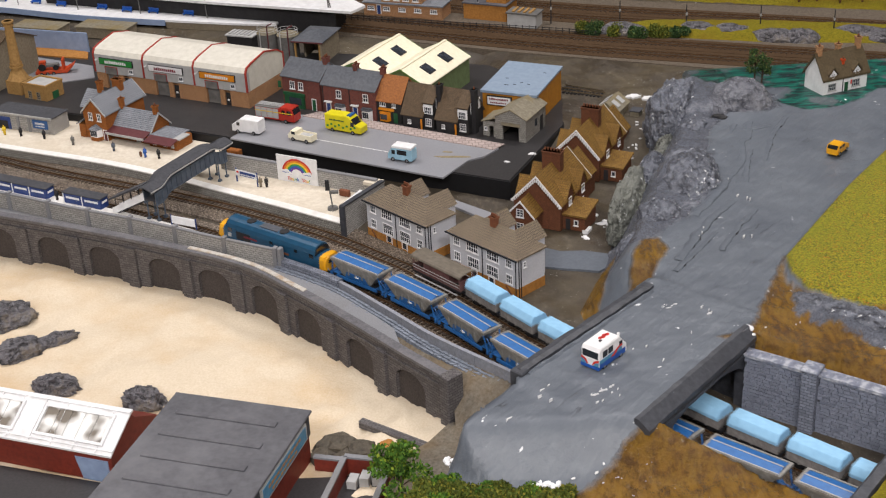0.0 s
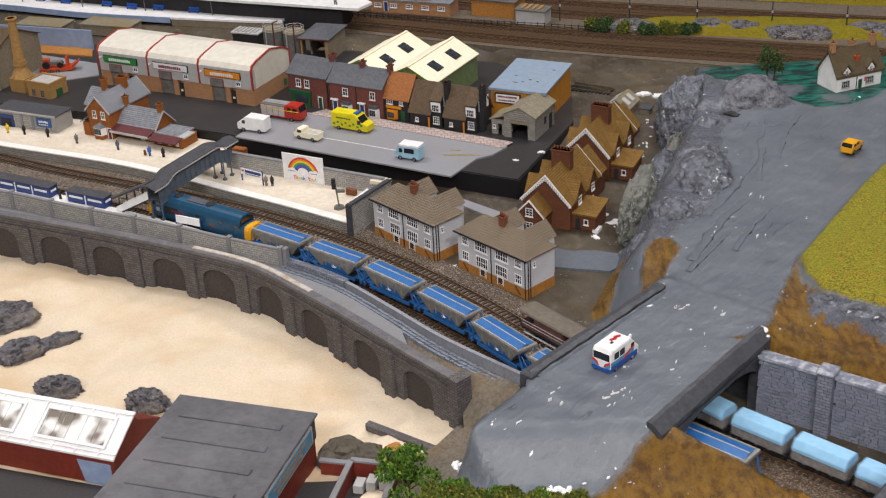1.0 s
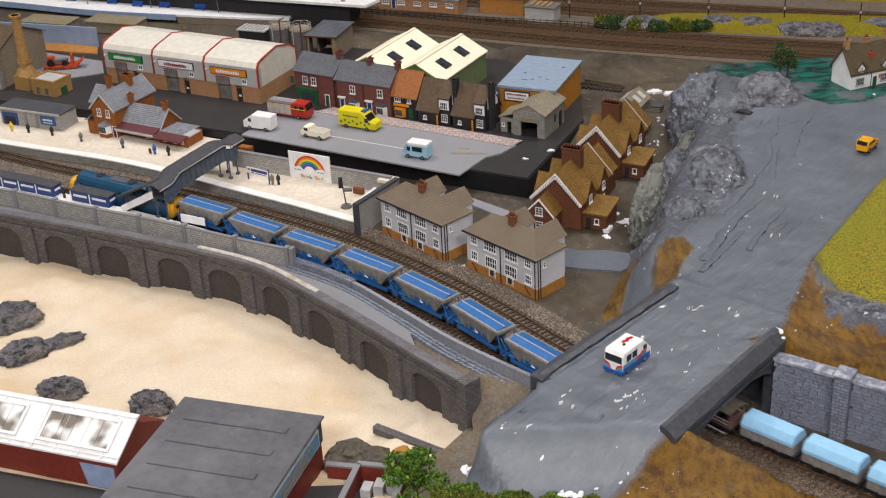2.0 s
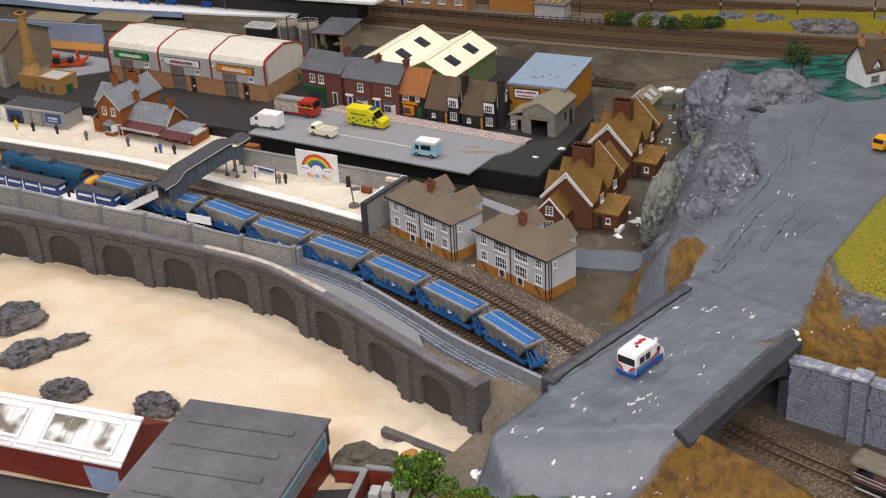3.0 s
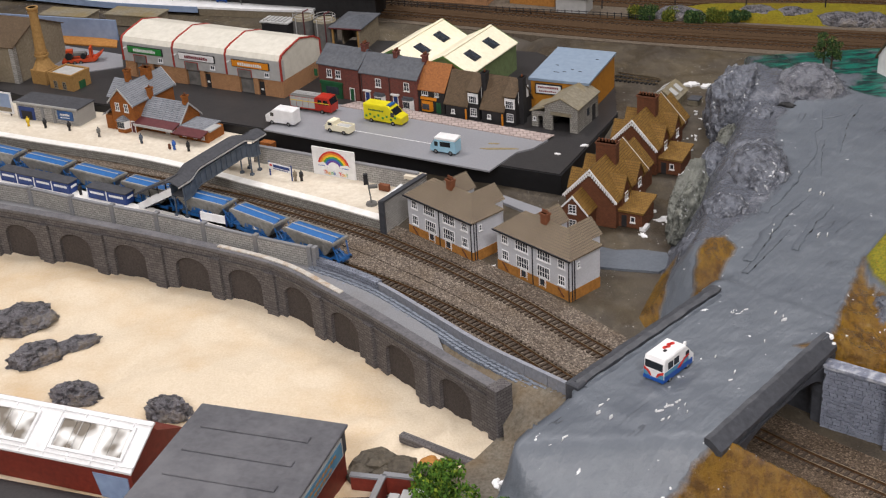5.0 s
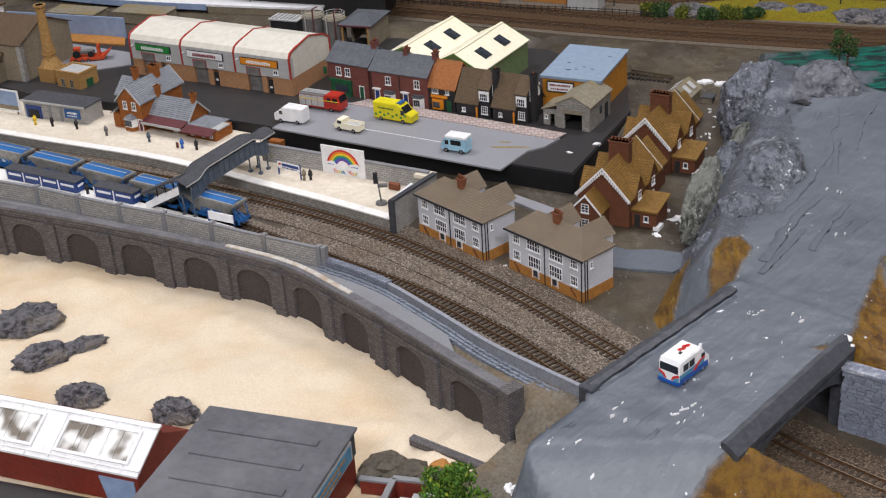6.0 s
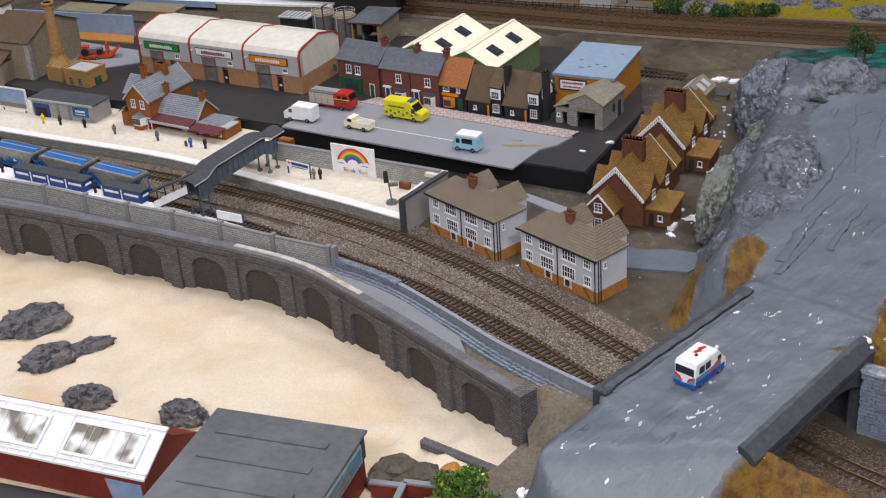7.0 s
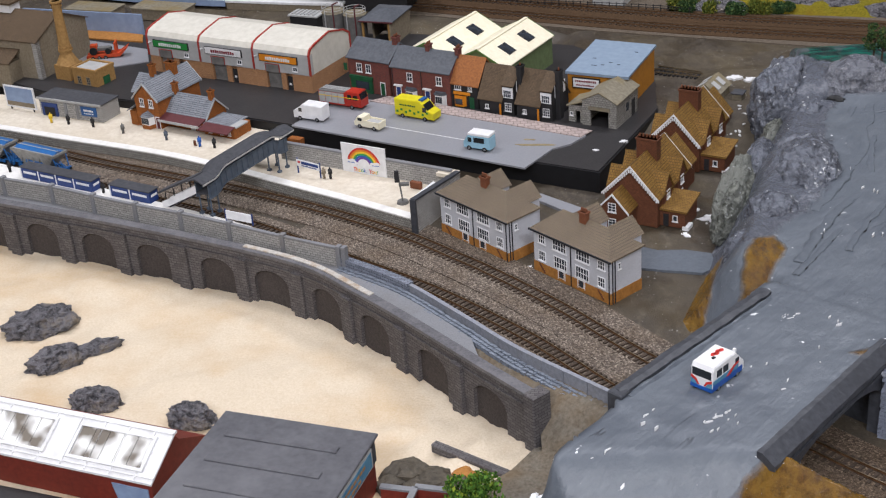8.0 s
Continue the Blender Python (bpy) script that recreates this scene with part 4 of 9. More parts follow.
def gable_roof(parent, x0, x1, y0, y1, eave, ridge, mat, along="x", over=0.003, thick=0.0018, name="roof", trim=None):
    """Two slabs that meet in a ridge along x or y."""
    a0, a1, b0, b1 = (x0, x1, y0, y1) if along == "x" else (y0, y1, x0, x1)
    mid = (b0 + b1) / 2
    sl = (ridge - eave) / (mid - b0)
    out = [(b0 - over, eave - over * sl), (mid, ridge), (b1 + over, eave - over * sl), (b1 + over, eave - over * sl + thick), (mid, ridge + thick * 1.2), (b0 - over, eave - over * sl + thick)]
    bm = bmesh.new()
    prism(bm, out, a0 - over, a1 + over, "x" if along == "x" else "y")
    r = part(name, bm, mat, parent)
    for a in (a0 - over - 0.0012, a1 + over) if trim else ():
        bm = bmesh.new()
        prism(bm, [(b0 - over, eave - over * sl - 0.0015), (mid, ridge - 0.0015), (b1 + over, eave - over * sl - 0.0015), (b1 + over, eave - over * sl + thick + 0.0004), (mid, ridge + thick * 1.2 + 0.0004), (b0 - over, eave - over * sl + thick + 0.0004)],
              a, a + 0.0012, "x" if along == "x" else "y")
        part("bargeboard", bm, trim, r)
    return r


def gable_walls(parent, x0, x1, y0, y1, h, ridge, mat, along="x", label=""):
    """A solid body with gables under a ridge along x or y."""
    a0, a1, b0, b1 = (x0, x1, y0, y1) if along == "x" else (y0, y1, x0, x1)
    bm = bmesh.new()
    prism(bm, [(b0, 0), (b1, 0), (b1, h), ((b0 + b1) / 2, ridge - 0.0005), (b0, h)], a0, a1, "x" if along == "x" else "y")
    return part("body", bm, mat, parent, label)


def hip_roof(parent, x0, x1, y0, y1, eave, ridge, mat, over=0.004, thick=0.002, inset=None, name="roof"):
    bm = bmesh.new()
    x0, x1, y0, y1 = x0 - over, x1 + over, y0 - over, y1 + over
    k = (y1 - y0) / 2 if inset is None else inset
    lower = [bm.verts.new((x, y, eave - thick)) for x, y in ((x0, y0), (x1, y0), (x1, y1), (x0, y1))]
    upper = [bm.verts.new((x, y, eave)) for x, y in ((x0, y0), (x1, y0), (x1, y1), (x0, y1))]
    if x1 - x0 > 2 * k + 1e-4:
        r = [bm.verts.new((x0 + k, (y0 + y1) / 2, ridge)), bm.verts.new((x1 - k, (y0 + y1) / 2, ridge))]
        tops = ((0, 1, r[1], r[0]), (2, 3, r[0], r[1]), (1, 2, r[1]), (3, 0, r[0]))
    else:
        r = [bm.verts.new(((x0 + x1) / 2, (y0 + y1) / 2, ridge))]
        tops = tuple((i, (i + 1) % 4, r[0]) for i in range(4))
    for q in tops:
        bm.faces.new([upper[v] if isinstance(v, int) else v for v in q])
    for i in range(4):
        j = (i + 1) % 4
        bm.faces.new([lower[i], lower[j], upper[j], upper[i]])
    bm.faces.new(lower[::-1])
    return part(name, bm, mat, parent)


def chimney(parent, x, y, z0, z1, w, d, mat, pots=2, along="x", name="chimney"):
    bm = bmesh.new()
    box(bm, x - w / 2, x + w / 2, y - d / 2, y + d / 2, z0, z1, bev=0.0004)
    box(bm, x - w / 2 - 0.0012, x + w / 2 + 0.0012, y - d / 2 - 0.0012, y + d / 2 + 0.0012, z1 - 0.003, z1)
    c = part(name, bm, mat, parent)
    for i in range(pots):
        o = (i - (pots - 1) / 2) * (w if along == "x" else d) / max(pots, 1)
        bm = bmesh.new()
        px, py = (x + o, y) if along == "x" else (x, y + o)
        tube(bm, (px, py, z1 - 0.0005), (px, py, z1 + 0.005), 0.0016, 0.0012, 8)
        part("pot", bm, "pot", c)
    return c


def pipe(parent, m, u, z0, z1, r=0.0008):
    bm = bmesh.new()
    tube(bm, (u, -0.0012, z0), (u, -0.0012, z1), r, r, 6)
    return part("drainpipe", bm, "pipe", parent, "", m)


def bars(parent, m, u, z, w, h, count, mat, name="lettering"):
    """Unreadable writing as plain bars of its size."""
    bm = bmesh.new()
    rng = random.Random(count)
    x = 0.0
    step = w / count
    for i in range(count):
        box(bm, u + x, u + x + step * 0.72, -0.0014, -0.0009, z, z + h * rng.uniform(0.7, 1.0))
        x += step
    return part(name, bm, mat, parent, "", m)


# ---- industrial units ----
def trade_unit(x, y, l, first, last, sign, ink, label):
    w, brick, eave = 0.142, 0.035, 0.076
    b = thing("trade_unit", pose(x, y, BOARD_Z, 0, 0, -29), label, "industrial unit", "units of the industrial terrace")
    f = side(l, w, "f")
    bm = bmesh.new()
    for u0, u1 in ((0, l * 0.20), (l * 0.46, l * 0.55), (l * 0.66, l)):
        box(bm, u0, u1, 0.002, 0.010, 0, brick)
    box(bm, 0, l, 0.010, w, 0, brick)
    part("brick_base", bm, "brick_tan", b, "tan brick lower walls")
    prof = [(0, brick), (0, eave), (0.006, eave + 0.010), (0.022, eave + 0.015), (w * 0.52, eave + 0.024), (w - 0.02, eave + 0.012), (w, eave), (w, brick)]
    bm = bmesh.new()
    prism(bm, [(p, q) for p, q in prof[:2]] + [(0.012, eave), (0.012, brick)], 0, l, "x")
    part("front_cladding", bm, "clad_grey", b, "pale grey cladding")
    bm = bmesh.new()
    prism(bm, [(0.012, brick), (0.012, eave), (w, eave), (w, brick)], 0, l, "x")
    prism(bm, [(p, q) for p, q in prof[1:7]], 0, l, "x")
    part("roof", bm, "clad", b, "curved cream sheet roof")
    for u in ((0,) if not last else (0, l)):
        bm = bmesh.new()
        t = 0.0016
        inner = [(p + (0.0015 if p < w / 2 else -0.0015), q - 0.001) for p, q in prof]
        outer = [(p + (-t if p < w / 2 else t), q + t * 0.8) for p, q in prof]
        n = len(prof)
        for i in range(n - 1):
            prism(bm, [inner[i], outer[i], outer[i + 1], inner[i + 1]], u - 0.0018, u + 0.0018, "x")
        part("trim", bm, "red_trim", b, "dark red corner trim")
    rs = bx("roller_shutter", (l * 0.21, l * 0.45, 0.0068, 0.0078, 0, 0.049), "shutter", b, "grey roller shutter")
    for i in range(14):
        bx("slat", (l * 0.211, l * 0.449, 0.0060, 0.0068, i * 0.0035, i * 0.0035 + 0.003), "shutter", rs)
    bx("door_reveal", (l * 0.20, l * 0.46, -0.0006, 0.0065, brick, brick + 0.016), "red_trim", b)
    bx("door_head", (l * 0.215, l * 0.445, -0.0012, 0.0062, brick - 0.001, brick + 0.0145), "shutter", b)
    d = bx("door", (l * 0.56, l * 0.65, 0.004, 0.006, 0, brick * 0.78), "half_black", b, "dark glazed door")
    bx("notice", (l * 0.585, l * 0.625, 0.0032, 0.004, 0.010, 0.014), "white", d)
    window(b, f @ pose(0, -0.001, 0), l * 0.70, brick + 0.006, 0.011, 0.009, 2, 1)
    s = bx("sign_board", (l * 0.12, l * 0.80, -0.003, -0.0005, eave - 0.021, eave - 0.006), "half_black", b, "shop sign with plain lettering bars")
    bx("sign_face", (l * 0.13, l * 0.79, -0.0036, -0.003, eave - 0.020, eave - 0.007), sign, s)
    bars(s, pose(0, -0.0028, 0), l * 0.24, eave - 0.017, l * 0.44, 0.007, 11, ink)
    lamp = bmesh.new()
    tube(lamp, (l * 0.06, -0.006, eave - 0.012), (l * 0.06, 0, eave - 0.012), 0.0018, 0.001, 8)
    part("lamp_head", lamp, "white", b)
    return b


UL = 0.131
for i, (sg, ink, what) in enumerate((("sign_green", "white", "green"), ("white", "ink_red", "white"), ("sign_orange", "white", "orange"))):
    k = (3 - i) * UL
    trade_unit(-0.312 - k * math.cos(radians(29)), 0.622 + k * math.sin(radians(29)), UL, i == 0, i == 2, sg, ink, "cream and brick industrial unit with a %s sign board" % what)


# ---- the terrace ----
def shop_house():
    l, w, h, r = 0.094, 0.078, 0.066, 0.092
    b = thing("corner_shop", pose(-0.240, 0.632, BOARD_Z, 0, 0, -33), "red brick end-of-terrace shop with green shopfront and slate roof", "house")
    gable_walls(b, 0, l, 0, w, h, r, "brick_red")
    gable_roof(b, 0, l, 0, w, h, r, "slate_dark", over=0.003)
    f = side(l, w, "f")
    for u in (0.020, 0.041):
        window(b, f, u, 0.040, 0.012, 0.017)
    front = bx("shopfront", (0.006, 0.055, -0.004, 0.001, 0, 0.027), "green_dark", b, "dark green shopfront")
    bx("fascia", (0.004, 0.057, -0.0055, -0.001, 0.027, 0.033), "green_dark", front)
    bx("shop_window", (0.018, 0.048, -0.0046, -0.0036, 0.008, 0.023), "glass", front)
    door(b, f, 0.073, 0.009, 0.024, "green_dark")
    chimney(b, l - 0.006, w * 0.5, r - 0.012, r + 0.013, 0.010, 0.013, "brick_red", 3, "y")
    sg = bx("hanging_sign", (-0.008, -0.001, -0.004, -0.0025, 0.040, 0.054), "green_dark", b, "green hanging sign")
    return b


def terrace_house(x, y):
    l, w, h, r = 0.0625, 0.075, 0.062, 0.089
    b = thing("terraced_house", pose(x, y, BOARD_Z, 0, 0, -30), "small brick terraced house with blue door and white bay window", "house", "terraced houses behind the road")
    gable_walls(b, 0, l, 0, w, h, r, "brick_red")
    gable_roof(b, 0.0005, l - 0.0005, 0, w, h, r, "slate_dark", over=0.0025)
    f = side(l, w, "f")
    window(b, f, 0.034, 0.037, 0.012, 0.017)
    door(b, f, 0.010, 0.009, 0.023, "blue_paint")
    bx("door_hood", (0.006, 0.023, -0.005, 0, 0.026, 0.0285), "white", b)
    bm = bmesh.new()
    prism(bm, [(0.029, 0), (0.034, -0.008), (0.049, -0.008), (0.054, 0)], 0, 0.021, "z")
    bay = part("bay", bm, "white", b, "white canted bay window")
    bm = bmesh.new()
    prism(bm, [(0.027, 0), (0.033, -0.0095), (0.050, -0.0095), (0.056, 0)], 0.021, 0.0225, "z")
    prism(bm, [(0.030, 0), (0.035, -0.006), (0.048, -0.006), (0.053, 0)], 0.0225, 0.026, "z")
    part("bay_roof", bm, "slate_dark", bay)
    for i in range(3):
        bx("pane", (0.0352 + i * 0.0046, 0.0392 + i * 0.0046, -0.0086, -0.0078, 0.006, 0.018), "glass", bay)
    pipe(b, f, 0.003, 0, h)
    chimney(b, l, w * 0.5, r - 0.012, r + 0.011, 0.008, 0.013, "brick_red", 3, "y")
    return b


def inn():
    l, w, h, r = 0.056, 0.066, 0.046, 0.086
    b = thing("small_inn", pose(-0.047, 0.515, BOARD_Z, 0, 0, -31), "dark timbered shop with orange-brown roof and yellow bow window", "house")
    gable_walls(b, 0, l, 0, w, h, r, "half_black")
    gable_roof(b, 0, l, 0, w, h, r, "tile_orange", over=0.003)
    f = side(l, w, "f")
    for u in (0.008, 0.036):
        window(b, f, u, 0.033, 0.013 if u < 0.02 else 0.008, 0.009, 3, 1, bar=0.0006)
    bx("fascia", (0.006, 0.040, -0.003, 0, 0.025, 0.030), "sign_orange", b, "yellow-orange fascia board")
    bm = bmesh.new()
    prism(bm, [(0.006, 0), (0.010, -0.006), (0.027, -0.006), (0.031, 0)], 0.003, 0.022, "z")
    bay = part("bow_window", bm, "sign_orange", b, "yellow bow shop window")
    bx("pane", (0.011, 0.026, -0.0066, -0.0058, 0.007, 0.018), "glass", bay)
    door(b, f, 0.038, 0.010, 0.022, "green_dark", 0, "half_black")
    return b


def tudor(x, y):
    l, w, h, r = 0.068, 0.072, 0.030, 0.080
    b = thing("timbered_cottage", pose(x, y, BOARD_Z, 0, 0, -31), "black and white timbered cottage with long brown tiled roof", "cottage", "timbered cottages behind the road")
    gable_walls(b, 0, l * 0.66, 0.0, w, h, r, "half_black")
    gable_roof(b, 0, l * 0.66, 0, w, h, r, "tile_thatch", over=0.003)
    bm = bmesh.new()
    prism(bm, [(0, 0), (w * 0.9, 0), (w * 0.9, 0.045), (w * 0.5, r - 0.004), (0, 0.056)], l * 0.66, l * 0.98, "x", Matrix.Translation((0, 0.006, 0)))
    part("cross_wing", bm, "half_black", b)
    bm = bmesh.new()
    prism(bm, [(0.002, 0.057), (w * 0.5, r + 0.002), (w + 0.003, h), (w + 0.003, h - 0.002), (w * 0.5, r - 0.001), (0.002, 0.055)], l * 0.64, l + 0.001, "x")
    part("wing_roof", bm, "tile_thatch", b)
    f = side(l, w, "f")
    g = f @ pose(0, 0.0058, 0)
    bx("upper_panel", (l * 0.67, l * 0.97, 0.004, 0.0062, 0.033, 0.052), "white", b, "white plaster panel")
    window(b, f @ pose(0, 0.004, 0), l * 0.70, 0.034, 0.016, 0.014, 4, 2, "white", 0.0005, False)
    window(b, g, l * 0.72, 0.008, 0.013, 0.015, 3, 3, "white", 0.0006)
    window(b, f, 0.012, 0.010, 0.007, 0.008, 2, 1)
    bx("door", (l * 0.60, l * 0.65, -0.0012, 0.0008, 0, 0.022), "sign_orange", b, "yellow cottage door")
    bm = bmesh.new()
    rr = side(l, w, "r")
    bx("end_panel", (l * 0.975, l * 0.992, 0.018, 0.058, 0.040, 0.062), "white", b, "white plaster gable panel")
    chimney(b, l + 0.004, w * 0.35, 0, r + 0.010, 0.009, 0.014, "half_black", 1, "y")
    return b


shop_house()
terrace_house(-0.157, 0.575)
terrace_house(-0.103, 0.543)
inn()
tudor(0.003, 0.474)
tudor(0.068, 0.436)


# ---- sheds ----
def green_shed(x, y):
    l, w, h, r = 0.112, 0.19, 0.056, 0.084
    b = thing("green_shed", pose(x, y, BOARD_Z, 0, 0, -31), "large green shed with cream roof and skylights", "shed", "green sheds")
    gable_walls(b, 0, l, 0, w, h, r, "green", "y")
    rf = gable_roof(b, 0, l, 0, w, h, r, "cream", "y", 0.003, 0.002, trim="green_trim")
    a = math.atan2(r - h, l / 2)
    for k in (0.30, 0.70):
        m = pose(l * 0.77, w * k, h + (r - h) * 0.46 + 0.0024, 0, math.degrees(a), 0)
        sk = bx("skylight", (-0.014, 0.014, -0.013, 0.013, 0, 0.0012), "half_black", rf, "", m)
        for s in (-1, 1):
            bx("pane", (-0.012, 0.012, s * 0.0065 - 0.0055, s * 0.0065 + 0.0055, 0.001, 0.0016), "glass", sk)
    bx("ridge_cap", (l / 2 - 0.003, l / 2 + 0.003, -0.002, w + 0.002, r + 0.0015, r + 0.0032), "cream", rf)
    bm = bmesh.new()
    tube(bm, (l * 0.5, -0.006, h + 0.008), (l * 0.5, 0, h + 0.008), 0.003, 0.003, 10)
    part("vent_pipe", bm, "clad_grey", b)
    return b


green_shed(-0.143 + 0.004, 0.655)
green_shed(-0.143 + 0.100, 0.597)


def orange_workshop():
    l, w, h = 0.112, 0.15, 0.060
    b = thing("orange_workshop", pose(0.163, 0.486, BOARD_Z, 0, 0, -26), "ochre-orange workshop with flat powder blue roof", "workshop")
    bm = bmesh.new()
    prism(bm, [(0, 0), (w, 0), (w, h + 0.006), (0, h)], 0, l, "x")
    part("body", bm, "orange_wall", b)
    bm = bmesh.new()
    prism(bm, [(-0.003, h), (w + 0.003, h + 0.006), (w + 0.003, h + 0.010), (-0.003, h + 0.004)], -0.003, l + 0.003, "x")
    rf = part("roof", bm, "blue_roof", b, "flat powder blue roof with scuffs")
    bx("fascia", (-0.003, l + 0.003, -0.0045, -0.003, h - 0.001, h + 0.004), "blue_roof", b)
    s = bx("sign_board", (0.010, 0.062, -0.004, -0.001, h - 0.026, h - 0.006), "half_black", b, "white sign with red lettering bars")
    bx("sign_face", (0.012, 0.060, -0.0046, -0.004, h - 0.024, h - 0.008), "white", s)
    bars(s, pose(0, -0.0038, 0), 0.016, h - 0.014, 0.040, 0.004, 12, "ink_red")
    bars(s, pose(0, -0.0038, 0), 0.018, h - 0.021, 0.034, 0.003, 9, "ink_red")
    bx("green_door", (0.068, 0.088, -0.002, 0.001, 0, 0.048), "green_dark", b, "dark green sliding door")
    rng = random.Random(4)
    for i in range(7):
        x, y = rng.uniform(0.02, 0.095), rng.uniform(0.02, 0.13)
        bx("scuff", (x, x + 0.006, y, y + 0.0012, 0, 0.0007), "pipe", rf, "dark scrape in the roof felt", Matrix.Translation((0, 0, h + 0.004 + 0.006 * (y / w))))
    return b


orange_workshop()


def stone_garage():
    l, w, h, r = 0.064, 0.094, 0.046, 0.062
    b = thing("stone_garage", pose(0.154, 0.400, BOARD_Z, 0, 0, -30), "grey rubble stone garage with mossy roof and open doorway", "garage")
    o = 0.029
    bm = bmesh.new()
    for x0, x1 in ((o, o + 0.015), (o + 0.049, o + l)):
        box(bm, x0, x1, 0, 0.004, 0, h)
    prism(bm, [(o + 0.015, 0.031), (o + 0.049, 0.031), (o + 0.049, h), (o + 0.015, h)], 0, 0.004, "y")
    prism(bm, [(o, h), (o + l, h), (o + l / 2, r)], 0, 0.004, "y")
    box(bm, o, o + 0.004, 0.004, w, 0, h)
    box(bm, o + l - 0.004, o + l, 0.004, w, 0, h)
    prism(bm, [(o, 0), (o + l, 0), (o + l, h), (o + l / 2, r), (o, h)], w - 0.004, w, "y")
    part("body", bm, "cobble", b)
    gable_roof(b, o, o + l, 0, w, h, r, "moss_roof", "y", 0.003)
    bx("lintel", (o + 0.012, o + 0.052, -0.002, 0.001, 0.030, 0.036), "moss_roof", b)
    bm = bmesh.new()
    for x0, x1 in ((0, 0.013), (0.022, o)):
        box(bm, x0, x1, 0.006, 0.010, 0, 0.03)
    box(bm, 0.013, 0.022, 0.006, 0.010, 0.022, 0.03)
    box(bm, 0, 0.004, 0.010, w * 0.6, 0, 0.03)
    part("lean_to", bm, "cobble", b)
    bm = bmesh.new()
    prism(bm, [(-0.003, 0.029), (o, 0.040), (o, 0.042), (-0.003, 0.031)], 0.003, w * 0.62, "y")
    part("lean_to_roof", bm, "moss_roof", b)
    window(b, pose(0, 0.006, 0), 0.003, 0.012, 0.006, 0.007, 1, 1)
    bx("side_door", (o + l - 0.001, o + l + 0.0008, w * 0.70, w * 0.84, 0, 0.030), "half_black", b)
    bx("side_window", (o + l - 0.001, o + l + 0.0008, w * 0.45, w * 0.55, 0.018, 0.032), "glass", b)
    return b


stone_garage()


# ---- semi-detached houses by the line ----
def semi(x, y):
    l, w, h, r = 0.151, 0.062, 0.066, 0.094
    b = thing("semi_detached_house", pose(x, y, -0.004, 0, 0, -49.5), "pale grey pebbledashed semi-detached house with brown tiled hip roof", "house", "semi-detached houses beside the railway")
    bm = bmesh.new()
    box(bm, 0, l, 0, w, 0.013, h)
    part("body", bm, "render", b)
    bm = bmesh.new()
    box(bm, -0.0006, l + 0.0006, -0.0006, w + 0.0006, -0.004, 0.0135)
    part("plinth", bm, "plinth", b, "ochre brick plinth")
    hip_roof(b, 0, l, 0, w, h, r, "tile_brown")
    for u in (0.022, 0.088):
        bm = bmesh.new()
        box(bm, u, u + 0.04, w, w + 0.026, 0, h)
        ext = part("rear_wing", bm, "render", b)
        bm = bmesh.new()
        prism(bm, [(u - 0.003, h), (u + 0.043, h), (u + 0.02, r - 0.006)], w * 0.6, w + 0.029, "y")
        part("rear_roof", bm, "tile_brown", ext)
    f = side(l, w, "f")
    for k in (0, 1):
        mx = (lambda u, ww: l - u - ww) if k else (lambda u, ww: u)
        window(b, f, mx(0.010, 0.014), 0.046, 0.014, 0.014, 3, 2)
        window(b, f, mx(0.010, 0.014), 0.018, 0.014, 0.016, 3, 2)
        window(b, f, mx(0.039, 0.027), 0.045, 0.027, 0.016, 5, 2)
        w2 = window(b, f, mx(0.041, 0.026), 0.016, 0.026, 0.020, 5, 2, sill=False)
        dd = door(b, f, mx(0.050, 0.012), 0.012, 0.016, "white", 0.001)
        bx("glazing", (0.002, 0.010, -0.0014, -0.0008, 0.003, 0.013), "glass", dd)
        bm = bmesh.new()
        prism(bm, [(0, 0.012), (0.011, 0.0), (0.011, 0.0015), (0, 0.0135)], -0.0025, -0.0005, "y", pose(mx(0.012, 0.011), 0, 0))
        part("handrail", bm, "brick_brown", b)
    for u in (l * 0.5, l - 0.002):
        pipe(b, f, u, -0.004, h)
    rr = side(l, w, "r")
    for u in (0.003, 0.008):
        pipe(b, rr, u, -0.004, h)
    window(b, rr, 0.014, 0.046, 0.006, 0.010, 1, 2)
    bx("gutter", (-0.005, l + 0.005, -0.0062, -0.004, h - 0.0022, h), "pipe", b)
    chimney(b, l * 0.5, w * 0.45, r - 0.006, r + 0.012, 0.012, 0.009, "pot", 4, "x")
    return b


semi(-0.068, 0.078)
semi(0.067, -0.061)


